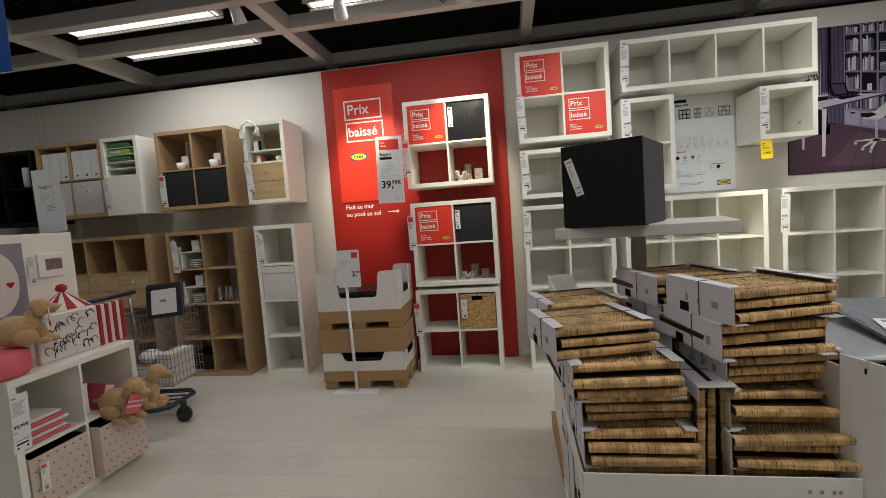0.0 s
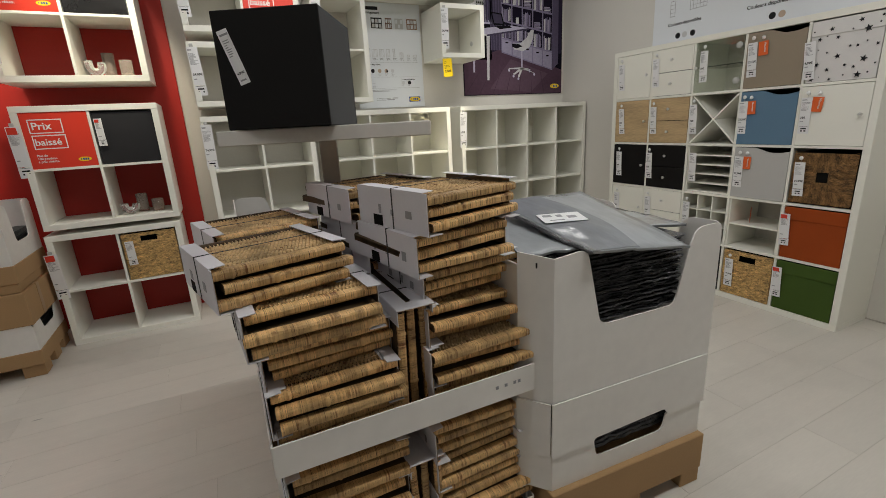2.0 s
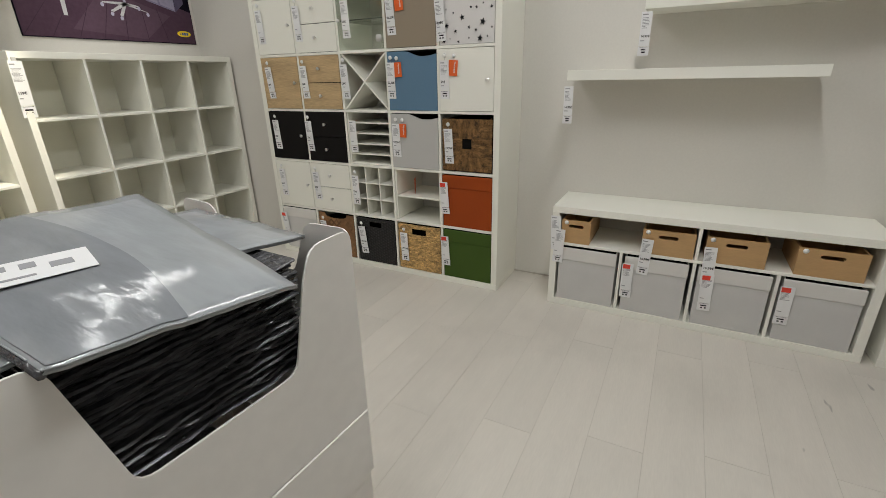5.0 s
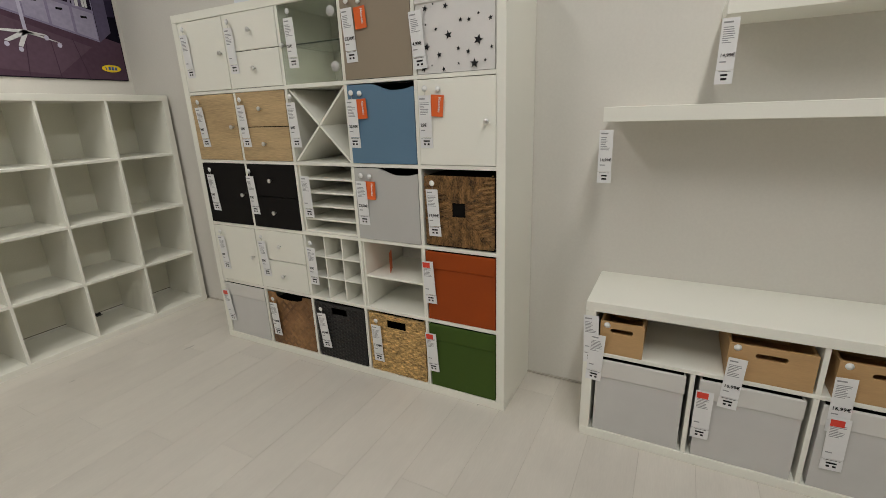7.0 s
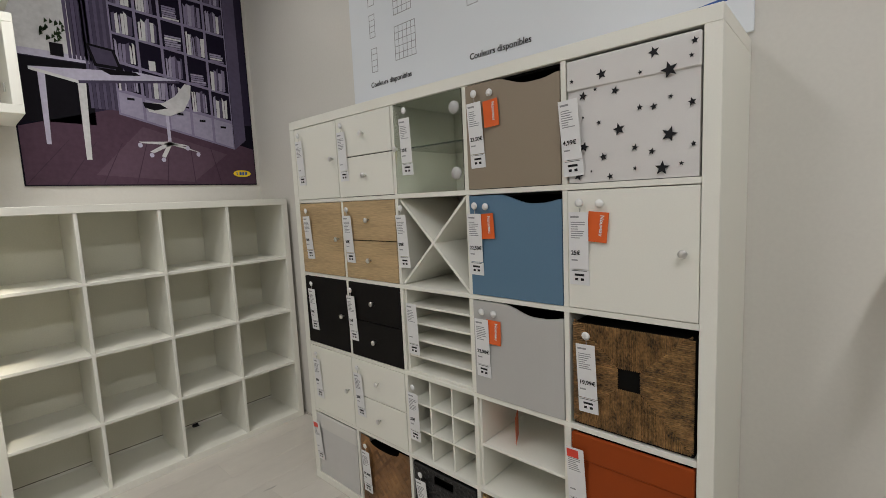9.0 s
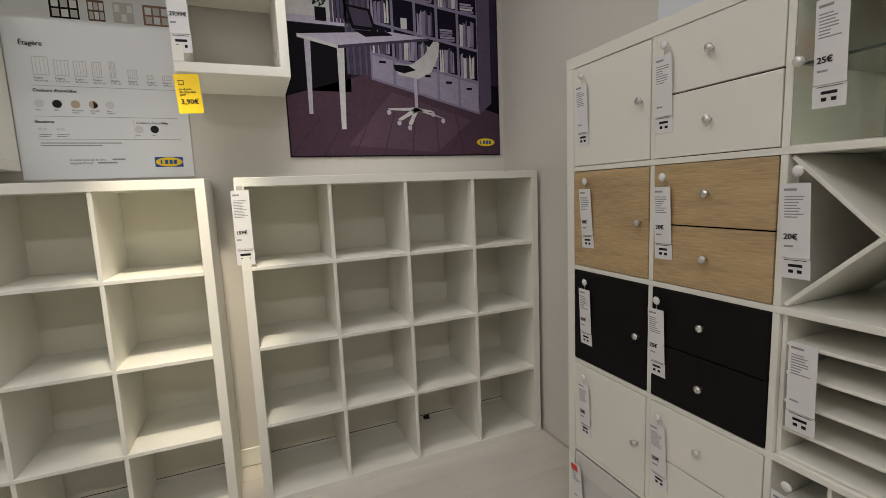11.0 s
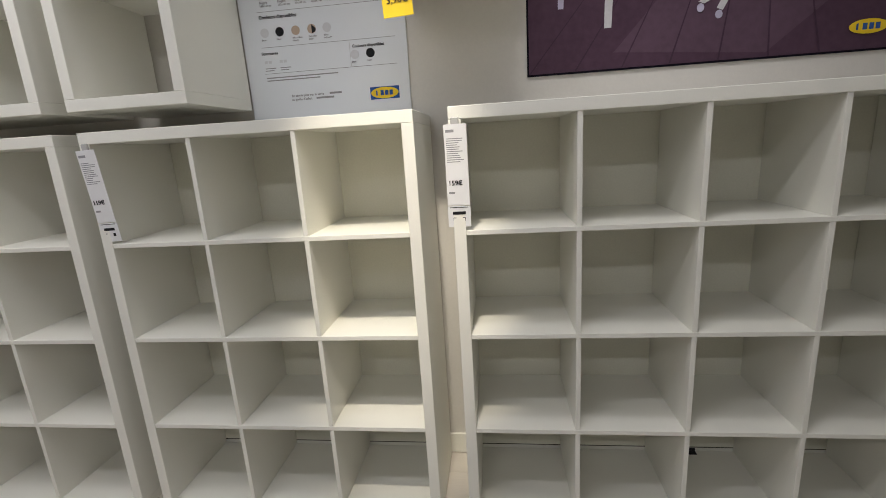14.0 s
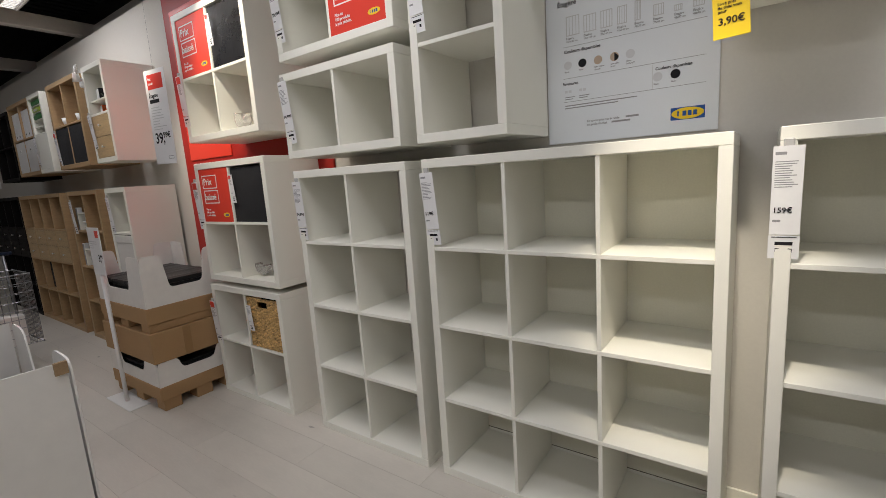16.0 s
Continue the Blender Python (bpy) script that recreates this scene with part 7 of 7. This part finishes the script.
for i in (0, 1):
    m, w, h = cell(STOY, 0.77, 0.77, 2, 2, i, 1)
    b = soft_box(m @ pose(0, -0.012 - 0.05 * i, 0.0, 0, 0, 0), w, h * 0.93, M_BEIGEDOT, "cream cotton bin printed with small pink dots", "dotted bins", bulge=0.008)
    for r in range(6):
        for q in range(7):
            x, z = 0.03 + q * 0.046 + (r % 2) * 0.023, 0.03 + r * 0.05
            if x < w - 0.02:
                part("dot", Shape().prism(disc(x, z, 0.005, 0.005, 8), -0.0032, 0.004), M_DOT, b)
price_tag(STOY @ pose(0.10, -0.03, 0.30), "", True, w=0.045, h=0.15, hook=False)
price_tag(STOY @ pose(0.035, -0.014, 0.70), "39,99€", False, w=0.085, h=0.30, hook=False)
m, w, h = cell(STOY, 0.77, 0.77, 2, 2, 0, 0)
t = thing("folded_cloth", m @ pose(0.02, 0.03, 0), "folded pink and white striped cloths in the shelf", "cloth")
for k in range(6):
    block("fold", 0.0, 0, k * 0.022, 0.26 - 0.02 * (k % 3), 0.22, k * 0.022 + 0.019, M_PINK if k % 2 == 0 else M_STRIPEW, t, 0.008)
m, w, h = cell(STOY, 0.77, 0.77, 2, 2, 1, 0)
small_box(m @ pose(0.05, 0.08, 0, 0, 0, 12), 0.05, 0.18, 0.20, M_STRIPER, "toy_carton", "dark red toy carton in the shelf", "toy box")
small_box(m @ pose(0.13, 0.06, 0, 0, 20, -10), 0.06, 0.16, 0.16, M_PINK, "toy_carton", "pink toy carton leaning in the shelf", "toy box")


def plush_dog(m, size, tag):
    """A sitting soft toy as one plain rounded shape."""
    t = Shape()
    for c, r in (((0, 0.03, 0.10), (0.075, 0.10, 0.10)), ((0, -0.045, 0.12), (0.06, 0.055, 0.085)), ((0, -0.07, 0.185), (0.042, 0.045, 0.05)), ((0, -0.105, 0.235), (0.052, 0.06, 0.05)),
                 ((0, -0.165, 0.215), (0.030, 0.045, 0.026)), ((0, -0.207, 0.222), (0.012, 0.010, 0.010)), ((0, 0.145, 0.08), (0.018, 0.05, 0.02))):
        t.blob([size * a for a in c], [size * a for a in r], rings=12, segments=18, rough=0.14)
    for k in (-1, 1):
        for c, r in (((0.055, -0.088, 0.222), (0.014, 0.034, 0.050)), ((0.042, -0.09, 0.07), (0.024, 0.03, 0.06)), ((0.046, -0.135, 0.022), (0.026, 0.045, 0.022)),
                     ((0.075, 0.0, 0.06), (0.035, 0.07, 0.05)), ((0.082, -0.075, 0.022), (0.026, 0.05, 0.022))):
            t.blob([size * c[0] * k, size * c[1], size * c[2]], [size * a for a in r], rings=10, segments=14, rough=0.14)
    ob = new("plush_dog", t.mesh("plush_dog", M_PLUSH, True))
    ob.matrix_basis = m
    return tagged(ob, "tan plush toy dog with a printed tag on the display", "plush toy", "plush dogs")


plush_dog(pose(-2.58, 1.985, 0.905, 0, 0, 155), 0.85, 0)
plush_dog(pose(-2.45, 2.36, 0.335, 14, 0, 96), 0.9, 0)
plush_dog(pose(-2.43, 2.50, 0.345, 8, 0, 122), 0.95, 0)
t = thing("toy_tag", pose(-2.295, 2.34, 0.43, 12, 16, 84), "pink striped card tag on a plush toy", "tag")
block("card", -0.05, 0, -0.06, 0.05, 0.002, 0.06, M_PINK, t, 0)
for k in (-0.02, 0.01):
    block("stripe", -0.05, -0.001, k, 0.05, -0.0002, k + 0.01, M_STRIPEW, t, 0)
t = thing("toy_scarf", pose(-2.545, 2.005, 0.955, 0, 0, 142), "white and red felt scarf round the plush dog", "scarf")
part("white_end", Shape().prism([(-0.055, 0.0), (0.045, 0.025), (0.050, 0.060), (-0.045, 0.075)], -0.085, -0.079, pose(0, 0, 0.06, 0, 12, 0)), M_STRIPEW, t)
part("red_end", Shape().prism([(-0.055, -0.030), (0.010, -0.012), (0.045, 0.022), (-0.055, -0.002)], -0.083, -0.078, pose(0, 0, 0.06, 0, 12, 0)), M_STRIPER, t)
t = thing("toy_drum", pose(-2.65, 1.86, 0.771), "rounded pink toy seat on the display shelf", "toy")
part("body", Shape().lathe([(0.15, 0.0), (0.17, 0.02), (0.165, 0.12), (0.12, 0.135), (0.02, 0.136)], 28), M_PINK, t, smooth=True)
t = thing("toy_tent", pose(-2.72, 2.44, 0.771, 0, 0, 90), "red and white striped toy circus tent", "toy")
block("front", -0.375, -0.14, 0.0, 0.0, -0.10, 0.265, M_STRIPEW, t, 0.006)
for k in range(7):
    block("stripe", 0.002 + k * 0.028, -0.14 + 0.004 * (k % 2), 0.0, 0.030 + k * 0.028, -0.10, 0.262, M_STRIPER if k % 2 == 0 else M_STRIPEW, t, 0.004)
for k in range(16):
    a, b = 2 * math.pi * k / 16, 2 * math.pi * (k + 1) / 16
    s = Shape().add([(-0.09 + 0.16 * math.cos(a), 0.0 + 0.10 * math.sin(a), 0.267), (-0.09 + 0.16 * math.cos(b), 0.0 + 0.10 * math.sin(b), 0.267), (-0.09, 0.0, 0.385), (-0.09, 0.0, 0.267)], [(0, 1, 2), (0, 3, 1), (0, 2, 3), (1, 3, 2)])
    part("roof_stripe", s, M_STRIPER if k % 2 else M_STRIPEW, t)
part("pompom", Shape().blob((-0.09, 0.0, 0.395), (0.03, 0.03, 0.025), rough=0.2), M_STRIPER, t, smooth=True)
prnd = random.Random(9)
for k in range(30):
    x, z = -0.34 + prnd.uniform(0, 0.31), 0.035 + prnd.uniform(0, 0.195)
    a = [(x + 0.025 * math.cos(q) * prnd.uniform(0.6, 1.3), -0.1415, z + 0.025 * math.sin(q)) for q in [0.6 * i + prnd.uniform(0, 1) for i in range(7)]]
    part("drawn_line", Shape().tube(a, 0.0022, 5), M_INK, t)
bp = thing("partition_board", pose(-2.872, 1.72, 0, 0, 0, 90), "white display panel standing behind the toy shelf", "panel")
block("board", 0, 0, 0, 0.875, 0.02, 1.512, M_WHITE, bp, 0.002)
fr = thing("small_picture", pose(-2.868, 2.345, 1.235, 0, 0, 90), "small white framed picture on the display panel", "picture")
block("frame", 0, -0.012, 0, 0.165, -0.001, 0.15, M_PRINTW, fr, 0.003)
block("image", 0.045, -0.0135, 0.045, 0.15, -0.0122, 0.115, material("faded_photo", (0.22, 0.16, 0.14), 0.4, vary=0.4, scale=30), fr, 0)
price_tag(pose(-2.858, 2.315, 1.375, 0, 0, 90), "", False, w=0.05, h=0.17, hook=False)
fr = thing("toy_poster", pose(-2.868, 1.98, 0.98, 0, 0, 90), "grey and pink circus poster on the display panel", "poster")
block("sheet", 0, -0.004, 0, 0.29, -0.001, 0.48, material("grey_poster", (0.26, 0.25, 0.29), 0.4, vary=0.1), fr, 0)
flat("print", disc(0.12, 0.25, 0.13, 0.19), fr, M_STRIPEW, 10)
heart = [(0.20 + 0.022 * (math.sin(a) ** 3), 0.24 + 0.022 * (0.81 * math.cos(a) - 0.31 * math.cos(2 * a) - 0.12 * math.cos(3 * a))) for a in [2 * math.pi * k / 20 for k in range(20)]]
flat("heart", heart, fr, M_STRIPER, 12)

# ---- shopping trolley ----
tr = thing("shopping_trolley", pose(-2.95, 2.90, 0, 0, 0, 2), "flat steel shopping trolley with a wire basket", "trolley")
M_WIRE = material("dull_wire", (0.30, 0.30, 0.31), 0.4, metal=0.9, vary=0.1)
M_TBLUE = material("dark_blue_frame", (0.018, 0.03, 0.06), 0.4, vary=0.1)
part("platform_rim", Shape().tube([(-0.30, -0.20, 0.17), (0.40, -0.16, 0.20), (0.47, -0.10, 0.20), (0.47, 0.16, 0.20), (0.40, 0.22, 0.20), (-0.30, 0.26, 0.17), (-0.30, -0.20, 0.17)], 0.018, 10), M_TBLUE, tr, smooth=True)
for k in range(5):
    y = -0.13 + 0.08 * k
    part("platform_bar", Shape().tube([(-0.30, y, 0.175), (0.46, y, 0.205)], 0.007, 6), M_DARKMETAL, tr, smooth=True)
for x, y in ((0.20, -0.20), (0.42, 0.10), (-0.25, -0.18), (-0.25, 0.24)):
    part("wheel", Shape().lathe([(0.02, -0.014), (0.058, -0.016), (0.06, -0.01), (0.06, 0.01), (0.058, 0.016), (0.02, 0.014)], 20, pose(x, y, 0.06, 90)), M_PLASTIC, tr, smooth=True)
    part("fork", Shape().box(x - 0.012, y - 0.024, 0.06, x + 0.012, y + 0.024, 0.17, 0.004), M_DARKMETAL, tr)
BX0, BX1, BY0, BY1, BZ0, BZ1 = -0.12, 0.29, 0.18, 0.56, 0.25, 0.83
for k in range(9):
    z = BZ0 + (BZ1 - BZ0) * k / 8
    part("basket_hoop", Shape().tube([(BX0, BY0, z), (BX1, BY0, z), (BX1, BY1, z), (BX0, BY1, z), (BX0, BY0, z)], 0.003 if k < 8 else 0.006, 5), M_WIRE, tr)
for k in range(14):
    x = BX0 + (BX1 - BX0) * k / 13
    part("basket_wire", Shape().tube([(x, BY0, BZ1), (x, BY0, BZ0), (x, BY1, BZ0), (x, BY1, BZ1)], 0.0026, 5), M_WIRE, tr)
for k in range(1, 9):
    y = BY0 + (BY1 - BY0) * k / 9
    part("basket_wire", Shape().tube([(BX1, y, BZ1), (BX1, y, BZ0), (BX0, y, BZ0), (BX0, y, BZ1)], 0.0026, 5), M_WIRE, tr)
for y in (BY0, BY1):
    part("upright", Shape().tube([(-0.29, y, 0.17), (-0.34, y, 0.95)], 0.012, 8), M_WIRE, tr, smooth=True)
    part("arm", Shape().tube([(-0.30, y, BZ0), (BX1, y, BZ0)], 0.008, 8), M_WIRE, tr, smooth=True)
part("handle", Shape().tube([(-0.34, BY0 - 0.06, 0.96), (-0.34, BY1 + 0.06, 0.96)], 0.017, 10), M_TBLUE, tr, smooth=True)
small_box(pose(-3.04, 3.13, 0.256), 0.20, 0.26, 0.15, M_CARD, "carton", "small brown carton lying in the trolley basket", "carton")
small_box(pose(-2.825, 3.13, 0.256), 0.13, 0.26, 0.24, M_STRIPEW, "white_carton", "small white carton lying in the trolley basket", "carton")
b = thing("white_bowl", pose(-2.95, 3.22, 0.405), "white round lamp shade lying in the trolley basket", "lamp shade")
part("shell", Shape().blob((0, 0, 0.05), (0.10, 0.08, 0.06)), M_PRINTW, b, smooth=True)
ts = thing("trolley_sign", pose(-2.80, 3.045, 0.80, -12, -4, 8), "black plastic board with a white printed sheet", "sign")
block("board", 0, 0, 0, 0.30, 0.03, 0.27, M_PLASTIC, ts, 0.012)
block("sheet", 0.05, -0.002, 0.03, 0.25, 0.0, 0.22, M_PAPER, ts, 0)
block("print", 0.12, -0.003, 0.12, 0.17, -0.0022, 0.14, M_GREYINK, ts, 0)

# ---- floor ----
floor = slab("floor", (WALL_W - 0.1, WALL_S - 0.1, -0.08), (WALL_E + 0.1, WALL_N + 0.1, -0.0012), M_JOINT, "pale whitewashed oak plank floor", "floor")
PLANK_W, PLANK_L = 0.1955, 1.38
near, far = [], Shape()
row = 0
y = 0.370 - PLANK_W * 24
while y < WALL_N + 0.1:
    off = ((row * 0.47) % 1.0) * PLANK_L + 0.27
    x = WALL_W - PLANK_L + off % PLANK_L
    while x < WALL_E:
        a, b = max(x, WALL_W - 0.1), min(x + PLANK_L, WALL_E + 0.02)
        c0, c1 = max(y, WALL_S - 0.1), min(y + PLANK_W, WALL_N + 0.02)
        if b - a > 0.02 and c1 - c0 > 0.02:
            if x > -3.4 and y > -0.5:
                near.append((a, c0, b - a, c1 - c0))
            else:
                far.box(a + 0.0008, c0 + 0.0008, -0.010, b - 0.0008, c1 - 0.0008, 0.0, 0.0009)
        x += PLANK_L
    y += PLANK_W
    row += 1
for a, c0, w, d in near[:300]:
    key = ("plank", round(w, 3), round(d, 3))
    if key not in CACHE:
        CACHE[key] = mesh_of("plank", *box_data(0.0006, 0.0006, -0.010, w - 0.0006, d - 0.0006, 0.0, 0.0007), M_PLANK)
    part("plank", CACHE[key], M_PLANK, floor, m=pose(a, c0, 0))
for a, c0, w, d in near[300:]:
    far.box(a + 0.0008, c0 + 0.0008, -0.010, a + w - 0.0008, c0 + d - 0.0008, 0.0, 0.0009)
rest = part("plank_field", far, M_PLANK, floor)
rest["kind"] = "stuff"
